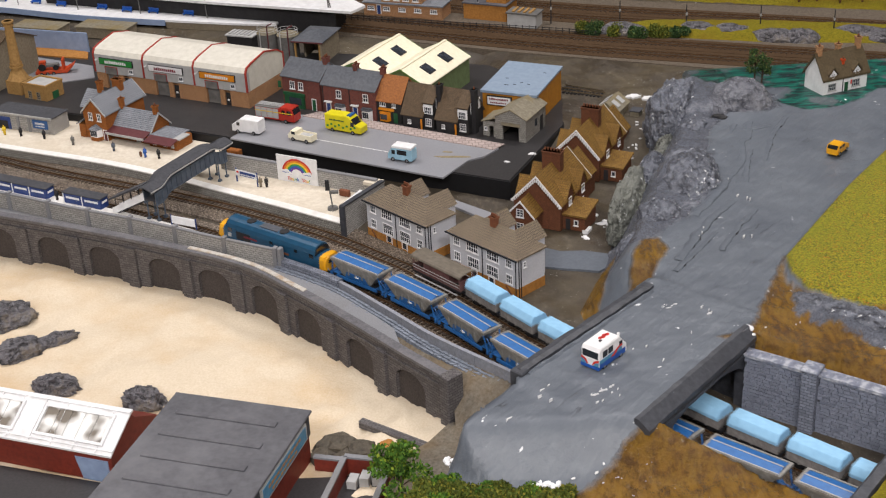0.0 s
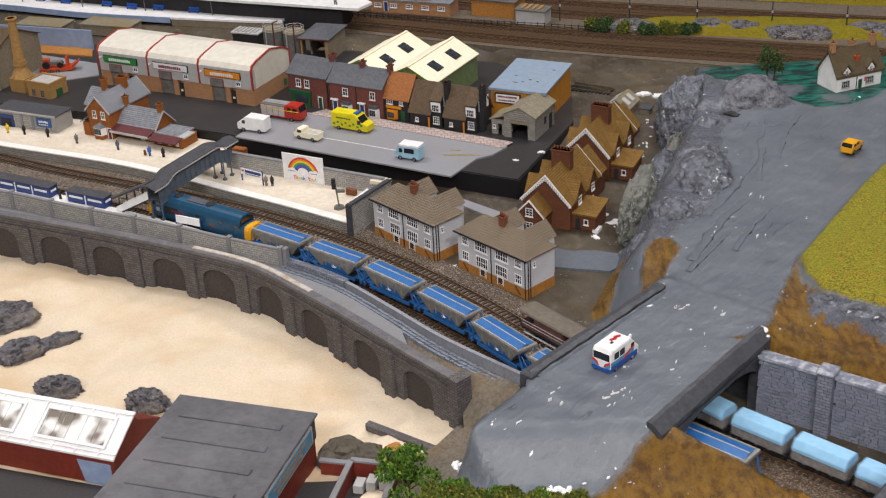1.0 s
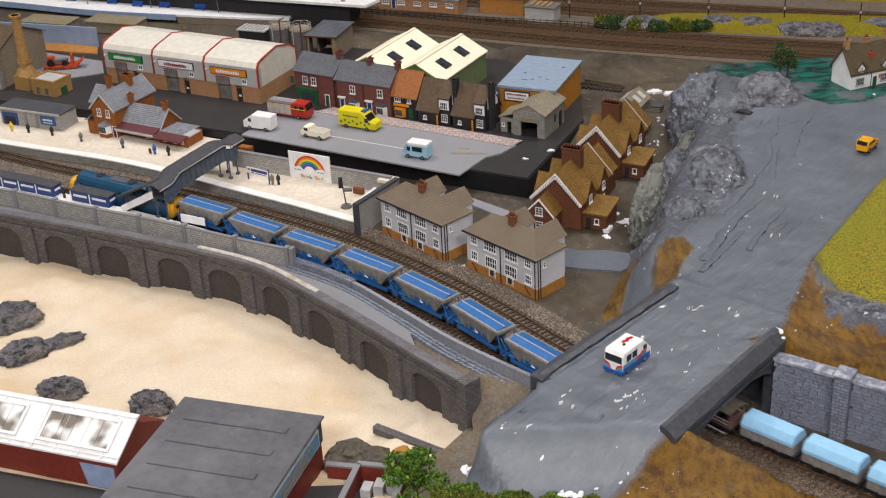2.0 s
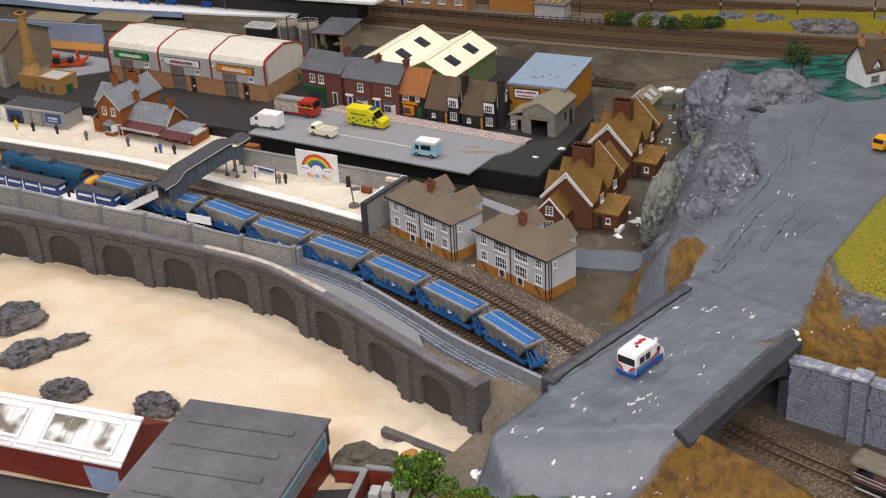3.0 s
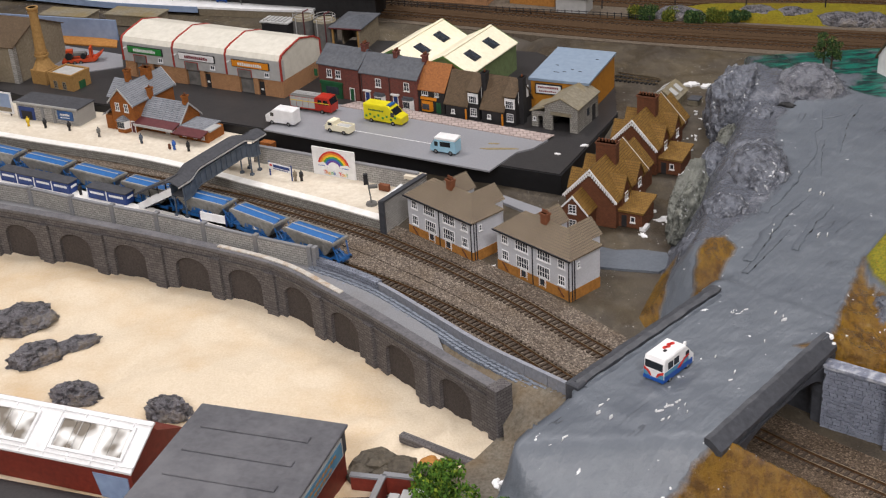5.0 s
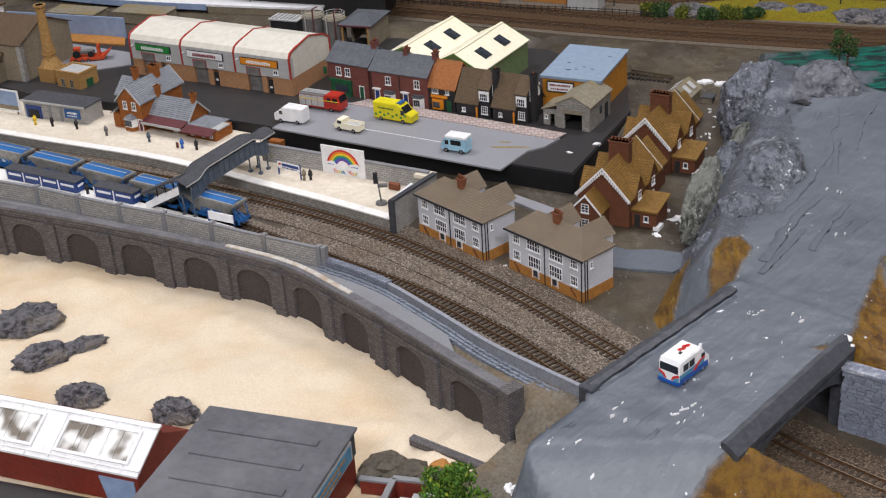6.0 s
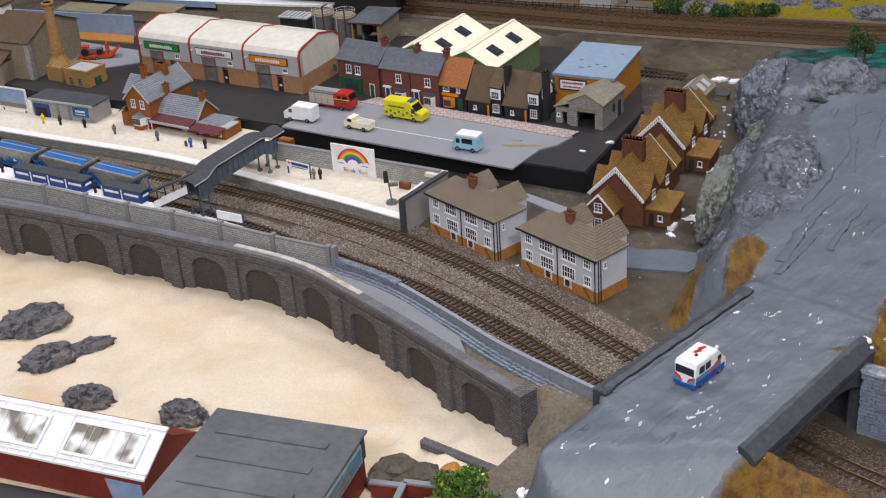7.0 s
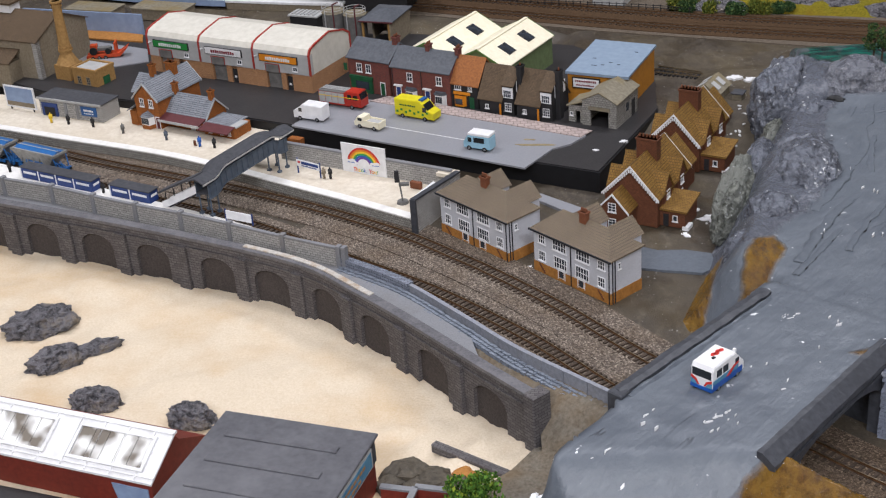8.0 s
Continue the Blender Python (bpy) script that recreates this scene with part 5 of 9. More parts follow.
# ---- brown brick cottages ----
def pair_cottage(x, y):
    b = thing("railway_cottage", pose(x, y, -0.006, 0, 0, -30), "brown brick railway cottage with steep ochre tiled roofs and white bargeboards", "cottage", "railway cottages below the rock face")
    l, w, h, r = 0.086, 0.130, 0.050, 0.096
    gable_walls(b, 0, l, 0, w, h, r, "brick_brown", "y")
    gable_roof(b, 0, l, 0, w, h, r, "tile_ochre", "y", 0.004, trim="white")
    # dentils along the front verge
    for i in range(13):
        t = (i + 0.5) / 13
        for sx in (-1, 1):
            xx = l / 2 + sx * (1 - t) * (l / 2 + 0.002)
            zz = h + (r - h) * t - 0.0045
            bx("dentil", (xx - 0.0012, xx + 0.0012, -0.0053, -0.0040, zz - 0.003, zz + 0.002), "white", b)
    fb = gable_walls(b, 0.004, 0.052, -0.034, 0.002, 0.036, 0.062, "brick_brown", "y")
    gable_roof(b, 0.004, 0.052, -0.034, 0.030, 0.036, 0.062, "tile_ochre", "y", 0.003, name="porch_roof", trim="white")
    f = pose(0, -0.034, 0)
    window(b, f, 0.020, 0.032, 0.013, 0.015, 2, 3)
    window(b, f, 0.020, 0.006, 0.013, 0.015, 2, 3)
    for y0 in (0.020, 0.078):
        for sx in (0, 1):
            xm = l if sx else 0
            bm = bmesh.new()
            s = 1 if sx else -1
            prism(bm, [(y0 - 0.001, 0), (y0 + 0.033, 0), (y0 + 0.033, h), (y0 + 0.016, h + 0.024), (y0 - 0.001, h)], xm - s * 0.03, xm + s * 0.003, "x")
            d = part("dormer", bm, "brick_brown", b)
            bm = bmesh.new()
            prism(bm, [(y0 - 0.004, h - 0.003), (y0 + 0.016, h + 0.026), (y0 + 0.036, h - 0.003), (y0 + 0.036, h), (y0 + 0.016, h + 0.029), (y0 - 0.004, h)], xm - s * 0.034, xm + s * 0.005, "x")
            part("dormer_roof", bm, "tile_ochre", d)
            window(b, side(l, w, "r") @ pose(0, -0.003, 0) if sx else side(l, w, "l") @ pose(0, -0.003, 0), y0 + 0.010 if sx else w - y0 - 0.022, 0.036, 0.012, 0.014, 2, 2)
    rr = side(l, w, "r")
    for u in (0.026, 0.084):
        window(b, rr @ pose(0, -0.003, 0), u, 0.008, 0.014, 0.018, 2, 3)
    # wash house at the side
    bm = bmesh.new()
    box(bm, l, l + 0.040, 0.012, 0.062, 0, 0.027)
    wash = part("wash_house", bm, "brick_brown", b)
    bm = bmesh.new()
    prism(bm, [(0.008, 0.027), (0.066, 0.036), (0.066, 0.039), (0.008, 0.030)], l - 0.001, l + 0.044, "x")
    part("wash_roof", bm, "tile_ochre", wash)
    g = pose(0, 0.012, 0)
    window(b, g, l + 0.020, 0.010, 0.008, 0.010, 1, 1)
    door(b, g, l + 0.005, 0.009, 0.021, "half_black", 0, "brick_brown")
    bx("step", (l + 0.036, l + 0.046, 0.010, 0.03, -0.002, 0.004), "white", wash)
    c = chimney(b, l * 0.5, 0.070, r - 0.018, r + 0.020, 0.034, 0.016, "brick_brown", 6, "x")
    # rear range with a lower ridge
    gable_walls(b, 0.010, l - 0.008, w, w + 0.05, 0.040, 0.078, "brick_brown", "y")
    gable_roof(b, 0.010, l - 0.008, w, w + 0.05, 0.040, 0.078, "tile_ochre", "y", 0.003, name="rear_roof")
    return b


pair_cottage(0.186, 0.088)
pair_cottage(0.281, 0.279)


# ---- raised board with the road ----
def slab_poly(name, poly, z0, z1, mat, label, category, kind="structure", parent=None):
    bm = bmesh.new()
    prism(bm, poly, z0, z1, "z")
    ob = part(name, bm, mat, parent)
    return tagged(ob, label, category, kind=kind) if parent is None else ob


def town_board():
    b = thing("town_board", Matrix(), "black-edged raised baseboard that carries the town", "baseboard", kind="structure")
    poly = [(-0.43, 0.522), (0.188, 0.184), (0.317, 0.433), (0.335, 0.60), (0.20, 0.80), (-0.1, 0.93), (-0.75, 1.10), (-1.15, 1.25), (-1.15, 0.95), (-0.86, 0.735), (-0.70, 0.665), (-0.58, 0.61)]
    slab_poly("board", poly, -0.01, BOARD_Z - 0.002, "black", "", "", parent=b)
    inner = [(-0.425, 0.523), (0.186, 0.188), (0.315, 0.434), (0.333, 0.598), (0.199, 0.798), (-0.1, 0.928), (-0.75, 1.098), (-1.14, 1.24), (-1.14, 0.955), (-0.86, 0.738), (-0.70, 0.668), (-0.58, 0.613)]
    slab_poly("yard_surface", inner, BOARD_Z - 0.002, BOARD_Z, "tarmac_dark", "", "", parent=b)
    # the printed road on its own card
    ux, uy = math.cos(radians(-30.5)), math.sin(radians(-30.5))
    r = thing("road_card", Matrix(), "grey printed road card with a paved footway, its front edge overhanging the board", "road", kind="structure")
    slab_poly("carriageway", [(-0.337, 0.462), (0.069, 0.212), (0.120, 0.284), (0.150, 0.297), (0.180, 0.330), (-0.20, 0.565), (-0.285, 0.552)], BOARD_Z, BOARD_Z + 0.003, "tarmac", "", "", parent=r)
    slab_poly("footway", [(-0.20, 0.555), (0.170, 0.322), (0.192, 0.346), (-0.165, 0.573)], BOARD_Z + 0.003, BOARD_Z + 0.0045, "paving", "", "", parent=r)
    bm = bmesh.new()
    box(bm, 0, 0.26, -0.0007, 0.0007, BOARD_Z + 0.003, BOARD_Z + 0.0033, pose(-0.225, 0.463, 0, 0, 0, -31))
    part("centre_line", bm, "white", r, "thin white centre line")
    bm = bmesh.new()
    for cx, cy, hl, hw, ph in ((0.090, 0.303, 0.034, 0.0042, 0.4), (0.083, 0.327, 0.010, 0.0034, 2.0)):
        prism(bm, [(hl * math.cos(q) * (1 + 0.10 * math.sin(3 * q + ph)), hw * math.sin(q) * (1 + 0.35 * math.sin(2 * q + ph))) for q in np.linspace(0, 2 * math.pi, 30, endpoint=False)], BOARD_Z + 0.003, BOARD_Z + 0.0034, "z", pose(cx, cy, 0, 0, 0, -12))
    part("glue_stain", bm, "stain", r, "yellowish dried glue stain")
    lk = bx("loading_dock", (-0.010, 0.016, -0.006, 0.008, 0, 0.014), "brick_orange", None, "", pose(-0.330, 0.425, 0.010, 0, 0, -29))
    tagged(lk, "small orange-red loading dock beside the footbridge", "dock")


town_board()


# ---- platforms ----
def platform_far():
    p = thing("platform_1", Matrix(), "pale flagged station platform with white edge and stone face", "platform", kind="structure")
    front = [(-1.25, 0.777), (-0.826, 0.549), (-0.581, 0.423), (-0.44, 0.333), (-0.307, 0.237), (-0.21, 0.167), (-0.112, 0.092)]
    back = [(-0.05, 0.185), (-0.12, 0.236), (-0.17, 0.272), (-0.25, 0.315), (-0.34, 0.362), (-0.36, 0.48), (-0.43, 0.52), (-0.58, 0.612), (-0.70, 0.668), (-0.86, 0.738), (-1.25, 0.90)]
    slab_poly("surface", front + back, -0.010, PLAT_Z, "platform", "", "", parent=p)
    ln = Line(front)
    bm = bmesh.new()
    band(bm, ln, 0.0, ln.length, -0.004, 0.013, PLAT_Z - 0.001, PLAT_Z + 0.0012)
    part("edge_slabs", bm, "white_edge", p, "white painted platform edge")
    bm = bmesh.new()
    band(bm, ln, 0.0, ln.length, -0.0025, 0.0, -0.012, PLAT_Z - 0.001)
    part("face_wall", bm, "cobble", p, "rough grey stone platform face")


def platform_near():
    p = thing("platform_2", Matrix(), "narrow white-edged island platform behind the stone boundary wall", "platform", kind="structure")
    s = [float(LOWER.s[np.argmin(np.hypot(LOWER.pts[:, 0] - a, LOWER.pts[:, 1] - b))]) for a, b in ((-1.15, 0.63), (-0.24, 0.03))]
    edge = [LOWER.offset(t, -0.027) for t in np.linspace(s[0], s[1], 30)]
    back = [POSTS.offset(t, 0.006) for t in np.linspace(0.05, POSTS.length - 0.03, 30)]
    slab_poly("surface", [tuple(q) for q in edge] + [tuple(q) for q in back[::-1]], -0.010, PLAT_Z, "white_edge", "", "", parent=p)


platform_far()
platform_near()


# ---- boundary wall with posts, low walls, embankment strip ----
def post_wall():
    w = thing("post_and_panel_wall", Matrix(), "grey stone panel wall with square posts above the sea wall", "wall", kind="structure")
    ss = [float(POSTS.s[np.argmin(np.hypot(POSTS.pts[:, 0] - a, POSTS.pts[:, 1] - b))]) for a, b in
          ((-1.12, 0.452), (-1.02, 0.404), (-0.92, 0.353), (-0.816, 0.303), (-0.721, 0.257), (-0.64, 0.209), (-0.561, 0.164), (-0.48, 0.121), (-0.396, 0.072), (-0.307, 0.017), (-0.221, -0.033))]
    for a, b in zip(ss, ss[1:]):
        bm = bmesh.new()
        band(bm, POSTS, a, b, -0.002, 0.002, 0.000, 0.033)
        pn = part("panel", bm, "stone_block", w)
        bm = bmesh.new()
        band(bm, POSTS, a, b, -0.003, 0.003, 0.033, 0.0355)
        part("coping", bm, "walltop", pn)
    for s in ss:
        bm = bmesh.new()
        box(bm, -0.0038, 0.0038, -0.005, 0.005, 0.000, 0.039, POSTS.spot(s), bev=0.0006)
        part("post", bm, "walltop", w)
    bm = bmesh.new()
    box(bm, 0.006, 0.013, -0.005, 0.005, 0.0, 0.039, POSTS.spot(ss[-1]), bev=0.0006)
    part("post", bm, "walltop", w)


def low_wall():
    w = thing("low_stone_wall", Matrix(), "low blue-grey stone wall in coped sections beside the track", "wall", kind="structure")
    n = 12
    L0 = 0.135
    for i in range(n):
        a, b = L0 + (LOW_WALL.length - L0) * i / n, L0 + (LOW_WALL.length - L0) * (i + 1) / n
        bm = bmesh.new()
        band(bm, LOW_WALL, a + 0.0005, b - 0.0005, -0.002, 0.002, -0.004, 0.014)
        pn = part("panel", bm, "low_wall", w)
        bm = bmesh.new()
        band(bm, LOW_WALL, a, b, -0.003, 0.003, 0.014, 0.016)
        part("coping", bm, "low_wall", pn)
    bm = bmesh.new()
    band(bm, LOW_WALL, 0.0, L0, -0.006, 0.006, -0.004, 0.018)
    part("rubble_wall", bm, "stone_small", w, "rough blue-grey rubble wall")
    rng = random.Random(8)
    blocks = bmesh.new()
    for s in np.arange(0.0, LOW_WALL.length, 0.0042):
        for k, d in enumerate((-0.0085, -0.0130, -0.0175)):
            q = LOW_WALL.offset(s + rng.uniform(-0.0004, 0.0004), d + rng.uniform(-0.0006, 0.0006))
            box(blocks, -0.0018, 0.0018, -0.0020, 0.0020, -0.008, 0.0030 - 0.0022 * k + rng.uniform(-0.0006, 0.0006), pose(q[0], q[1], 0.004 - 0.05 * smooth01((s - 0.25) / 0.4) * 0.25, 0, rng.uniform(-8, 8), math.degrees(LOW_WALL.turn(s)) + rng.uniform(-15, 15)))
    tagged(part("toe_stones", blocks, "toe", w, "small blue-grey toe stones"), kind="stuff")


post_wall()
low_wall()
STRIP = [tuple(VIADUCT.offset(s, 0.016)) for s in np.linspace(0.05, VIADUCT.length - 0.12, 40)]
STRIP2 = [tuple(POSTS.offset(s, -0.001)) for s in np.linspace(POSTS.length, 0.03, 30)]
slab_poly("sea_wall_walk", STRIP + [(-0.03, -0.26), (-0.10, -0.155), (-0.165, -0.09)] + STRIP2, -0.02, 0.0030, "walltop", "worn grey walkway on top of the sea wall", "walkway")


# ---- station building ----
def station():
    b = thing("station_building", pose(-0.659, 0.577, PLAT_Z, 0, 0, -31), "orange brick station house with slate roofs, bay window and maroon canopy", "station")
    # gabled house facing the platform
    l, w, h, r = 0.056, 0.118, 0.058, 0.086
    X = 0.026
    gable_walls(b, X, X + l, 0, w, h, r, "brick_orange", "y")
    gable_roof(b, X, X + l, 0, w, h, r, "slate", "y", 0.004, trim="clad_grey")
    # left cross wing
    gable_walls(b, -0.012, X, 0.036, 0.092, h - 0.008, r - 0.010, "brick_orange", "x")
    gable_roof(b, -0.012, X + 0.028, 0.036, 0.092, h - 0.008, r - 0.010, "slate", "x", 0.003, name="wing_roof")
    f = pose(X, 0, 0)
    window(b, f, 0.012, 0.040, 0.010, 0.016)
    window(b, f, 0.034, 0.040, 0.010, 0.016)
    bm = bmesh.new()
    prism(bm, [(X + 0.014, 0), (X + 0.019, -0.011), (X + 0.037, -0.011), (X + 0.042, 0)], 0, 0.008, "z")
    bay = part("bay", bm, "brick_orange", b, "canted white bay window with lead roof")
    bm = bmesh.new()
    prism(bm, [(X + 0.014, 0), (X + 0.019, -0.011), (X + 0.037, -0.011), (X + 0.042, 0)], 0.008, 0.024, "z")
    part("bay_frame", bm, "white", bay)
    for i in range(3):
        bx("pane", (X + 0.0198 + i * 0.0058, X + 0.0248 + i * 0.0058, -0.0116, -0.0106, 0.010, 0.022), "glass", bay)
    bm = bmesh.new()
    bot = [bm.verts.new(v) for v in ((X + 0.012, 0, 0.024), (X + 0.018, -0.013, 0.024), (X + 0.038, -0.013, 0.024), (X + 0.044, 0, 0.024))]
    top = bm.verts.new((X + 0.028, 0, 0.033))
    for i in range(3):
        bm.faces.new([bot[i], bot[i + 1], top])
    bm.faces.new(bot[::-1])
    bm.faces.new([bot[0], top, bot[3]])
    part("bay_roof", bm, "slate", bay)
    door(b, f, 0.046, 0.008, 0.022, "maroon", 0, "white")
    bx("porch", (X - 0.016, X, -0.002, 0.030, 0, 0.028), "brick_orange", b)
    bm = bmesh.new()
    prism(bm, [(X - 0.020, 0.027), (X, 0.040), (X, 0.042), (X - 0.020, 0.029)], -0.006, 0.034, "y")
    part("porch_roof", bm, "slate", b)
    # single-storey range
    x0, x1, y0, y1, h2, r2 = X + l, X + l + 0.094, 0.018, 0.078, 0.026, 0.056
    gable_walls(b, x0, x1, y0, y1, h2, r2, "brick_orange", "x")
    gable_roof(b, x0, x1, y0, y1, h2, r2, "slate", "x", 0.003, name="range_roof", trim="clad_grey")
    bm = bmesh.new()
    prism(bm, [(-0.006, 0.020), (0.020, 0.026), (0.020, 0.028), (-0.006, 0.022)], x0, x1 + 0.002, "x")
    cn = part("canopy", bm, "maroon", b, "maroon platform canopy")
    bx("valance", (x0, x1 + 0.002, -0.0072, -0.006, 0.0175, 0.0222), "clad_grey", cn)
    fr = pose(0, y0, 0)
    for u in (0.020, 0.045, 0.072):
        window(b, fr, x0 + u, 0.006, 0.008, 0.012)
    door(b, fr, x0 + 0.058, 0.008, 0.019, "white")
    # lower end block with a shallow roof
    x2 = x1 + 0.070
    bx("end_block", (x1, x2, 0.012, 0.060, 0, 0.020), "brick_orange", b)
    hip_roof(b, x1 + 0.002, x2 - 0.014, 0.014, 0.066, 0.022, 0.034, "slate", 0.003, name="end_roof")
    bx("flat_roof", (x2 - 0.018, x2 + 0.004, 0.016, 0.050, 0.020, 0.0225), "clad_grey", b, "pale flat roof")
    bm = bmesh.new()
    prism(bm, [(-0.010, 0.017), (0.014, 0.022), (0.014, 0.024), (-0.010, 0.019)], x1 + 0.004, x2 + 0.002, "x")
    part("end_canopy", bm, "maroon", b, "maroon platform canopy")
    fe = pose(0, 0.012, 0)
    for u in (0.012, 0.038, 0.056):
        window(b, fe, x1 + u, 0.006, 0.006, 0.011)
    chimney(b, X + l / 2, 0.080, r - 0.012, r + 0.016, 0.020, 0.012, "brick_orange", 2, "x")
    chimney(b, X - 0.006, 0.064, r - 0.022, r + 0.012, 0.010, 0.010, "brick_orange", 1)
    chimney(b, x0 + 0.004, 0.048, r2 - 0.010, r2 + 0.020, 0.009, 0.009, "brick_orange", 1)
    chimney(b, x1 - 0.004, 0.048, r2 - 0.010, r2 + 0.016, 0.009, 0.009, "brick_orange", 1)
    return b


station()


def waiting_hut():
    b = thing("waiting_room", pose(-0.846, 0.655, PLAT_Z, 0, 0, -26.5), "long grey stone platform waiting room with flat dark roof", "waiting room")
    l, w, h = 0.153, 0.05, 0.034
    bx("wall", (0, l, 0, w, 0, h), "stone_block", b)
    bx("roof", (-0.002, l + 0.002, -0.003, w + 0.002, h, h + 0.002), "felt", b, "flat dark felt roof")
    bx("kerb", (-0.002, l + 0.002, -0.0045, -0.003, h - 0.001, h + 0.003), "clad_grey", b)
    s = bx("name_board", (0.103, 0.140, -0.002, 0, 0.010, 0.028), "sign_blue", b, "blue sign with white bars")
    bars(s, pose(0, -0.0013, 0), 0.110, 0.019, 0.024, 0.005, 7, "white")
    bars(s, pose(0, -0.0013, 0), 0.110, 0.014, 0.024, 0.002, 5, "white")
    bx("blue_doorway", (0.006, 0.044, -0.002, 0, 0.0, 0.026), "blue_paint", b, "navy blue shelter front")
    # flat black plate painted as the shade of an open recess
    bx("recess_shade", (0.012, 0.038, -0.0026, -0.0018, 0.0, 0.018), "half_black", b)
    for u in (0.062, 0.09):
        bx("pier", (u, u + 0.006, -0.002, 0, 0, h), "walltop", b)
    return b


waiting_hut()


def picture_board():
    b = thing("hoarding", pose(-0.925, 0.700, PLAT_Z, 0, 0, -28), "white-framed picture hoarding in blues at the platform end", "hoarding")
    bx("panel", (0, 0.078, -0.001, 0.001, 0.005, 0.050), "white", b)
    bx("sky", (0.004, 0.074, -0.0016, -0.001, 0.018, 0.047), "blue_board", b)
    bx("ground_band", (0.004, 0.074, -0.0016, -0.001, 0.009, 0.018), "stone_tan", b)
    for u in (0.01, 0.068):
        bx("leg", (u, u + 0.002, -0.001, 0.001, 0, 0.006), "half_black", b)


picture_board()


# ---- retaining walls at the platform end ----
def retaining():
    b = thing("retaining_wall", Matrix(), "grey stone retaining walls round the end of the platform", "wall", kind="structure")
    for p, q, h, nm in (((-0.345, 0.362), (-0.05, 0.195), 0.030, "back_panel"), ((-0.109, 0.076), (-0.040, 0.196), 0.052, "end_panel")):
        d = Vector(q) - Vector(p)
        m = pose(p[0], p[1], 0, 0, 0, math.degrees(math.atan2(d.y, d.x)))
        bm = bmesh.new()
        if nm == "end_panel":
            prism(bm, [(0, -0.008), (d.length, -0.008), (d.length, 0.040), (0, h)], -0.003, 0.003, "y", m)
        else:
            box(bm, 0, d.length, -0.003, 0.003, PLAT_Z, PLAT_Z + h, m)
        pn = part(nm, bm, "stone_block", b)
        bm = bmesh.new()
        if nm == "end_panel":
            prism(bm, [(-0.002, h), (d.length, 0.040), (d.length, 0.043), (-0.002, h + 0.003)], -0.0045, 0.0045, "y", m)
            box(bm, -0.004, 0.0, -0.005, 0.005, -0.008, h + 0.002, m)
            part("coping", bm, "parapet", pn)
            bx("white_strip", (0.01, 0.075, 0.0045, 0.009, 0.036, 0.050), "white", pn, "white painted inner strip", m)
        else:
            box(bm, 0, d.length, -0.004, 0.004, PLAT_Z + h, PLAT_Z + h + 0.003, m)
            part("coping", bm, "walltop", pn)
    bx("corner_cap", (-0.02, 0.012, -0.012, 0.010, 0.036, 0.042), "platform", b, "pale corner slab", pose(-0.052, 0.196, 0, 0, 0, -30))


retaining()


def rainbow_board():
    b = thing("rainbow_sign", pose(-0.234, 0.294, PLAT_Z, 0, 0, -29), "white hoarding with a painted rainbow, clouds and thank-you lettering", "sign")
    w, h = 0.086, 0.052
    bx("board", (0, w, -0.0012, 0.0012, 0, h), "white", b)
    cols = ("rb_red", "rb_orange", "rb_yellow", "rb_green", "rb_blue", "rb_violet")
    for i, c in enumerate(cols):
        r1, r0 = 0.033 - i * 0.0034, 0.0297 - i * 0.0034
        bm = bmesh.new()
        angs = [math.pi * k / 18 for k in range(19)]
        prism(bm, [(w / 2 + r1 * math.cos(a), 0.015 + r1 * math.sin(a)) for a in angs] + [(w / 2 + r0 * math.cos(a), 0.015 + r0 * math.sin(a)) for a in angs[::-1]], -0.0018, -0.0010, "y")
        part("rainbow_band", bm, c, b)
    for cx in (0.019, 0.067):
        bm = bmesh.new()
        prism(bm, [(cx + 0.012 * math.cos(a) * (1 + 0.12 * math.cos(5 * a)), 0.018 + 0.007 * math.sin(a) * (1 + 0.12 * math.cos(5 * a))) for a in np.linspace(0, 2 * math.pi, 30, endpoint=False)], -0.0024, -0.0016, "y")
        cl = part("cloud", bm, "white", b)
        bars(cl, pose(0, -0.0011, 0), cx - 0.007, 0.018, 0.014, 0.0018, 5, "rb_blue")
    x = w * 0.24
    for i, ch in enumerate("Thank You!"):
        if ch != " ":
            cu = bpy.data.curves.new("letter", "FONT")
            cu.body, cu.size, cu.extrude = ch, 0.0105, 0.0003
            t = new("letter", cu)
            dg = bpy.context.evaluated_depsgraph_get()
            me = bpy.data.meshes.new_from_object(t.evaluated_get(dg))
            bpy.data.objects.remove(t)
            me.materials.clear()
            me.materials.append(M[("rb_red", "rb_orange", "rb_yellow", "rb_green", "rb_blue", "rb_violet")[i % 6]])
            o = new("letter", me)
            o.parent = b
            o.matrix_basis = pose(x, -0.0018, 0.0035, 90, 0, 0)
        x += 0.0052


for key, c in (("rb_red", "#c9342d"), ("rb_orange", "#e08427"), ("rb_yellow", "#e6c32f"), ("rb_green", "#3f9a4d"), ("rb_blue", "#2f5fb0"), ("rb_violet", "#6a3f97")):
    M[key] = surf("sign_" + key, c, None, 0.5, 40, 20, 0.0, dirt_amount=0.1)
rainbow_board()


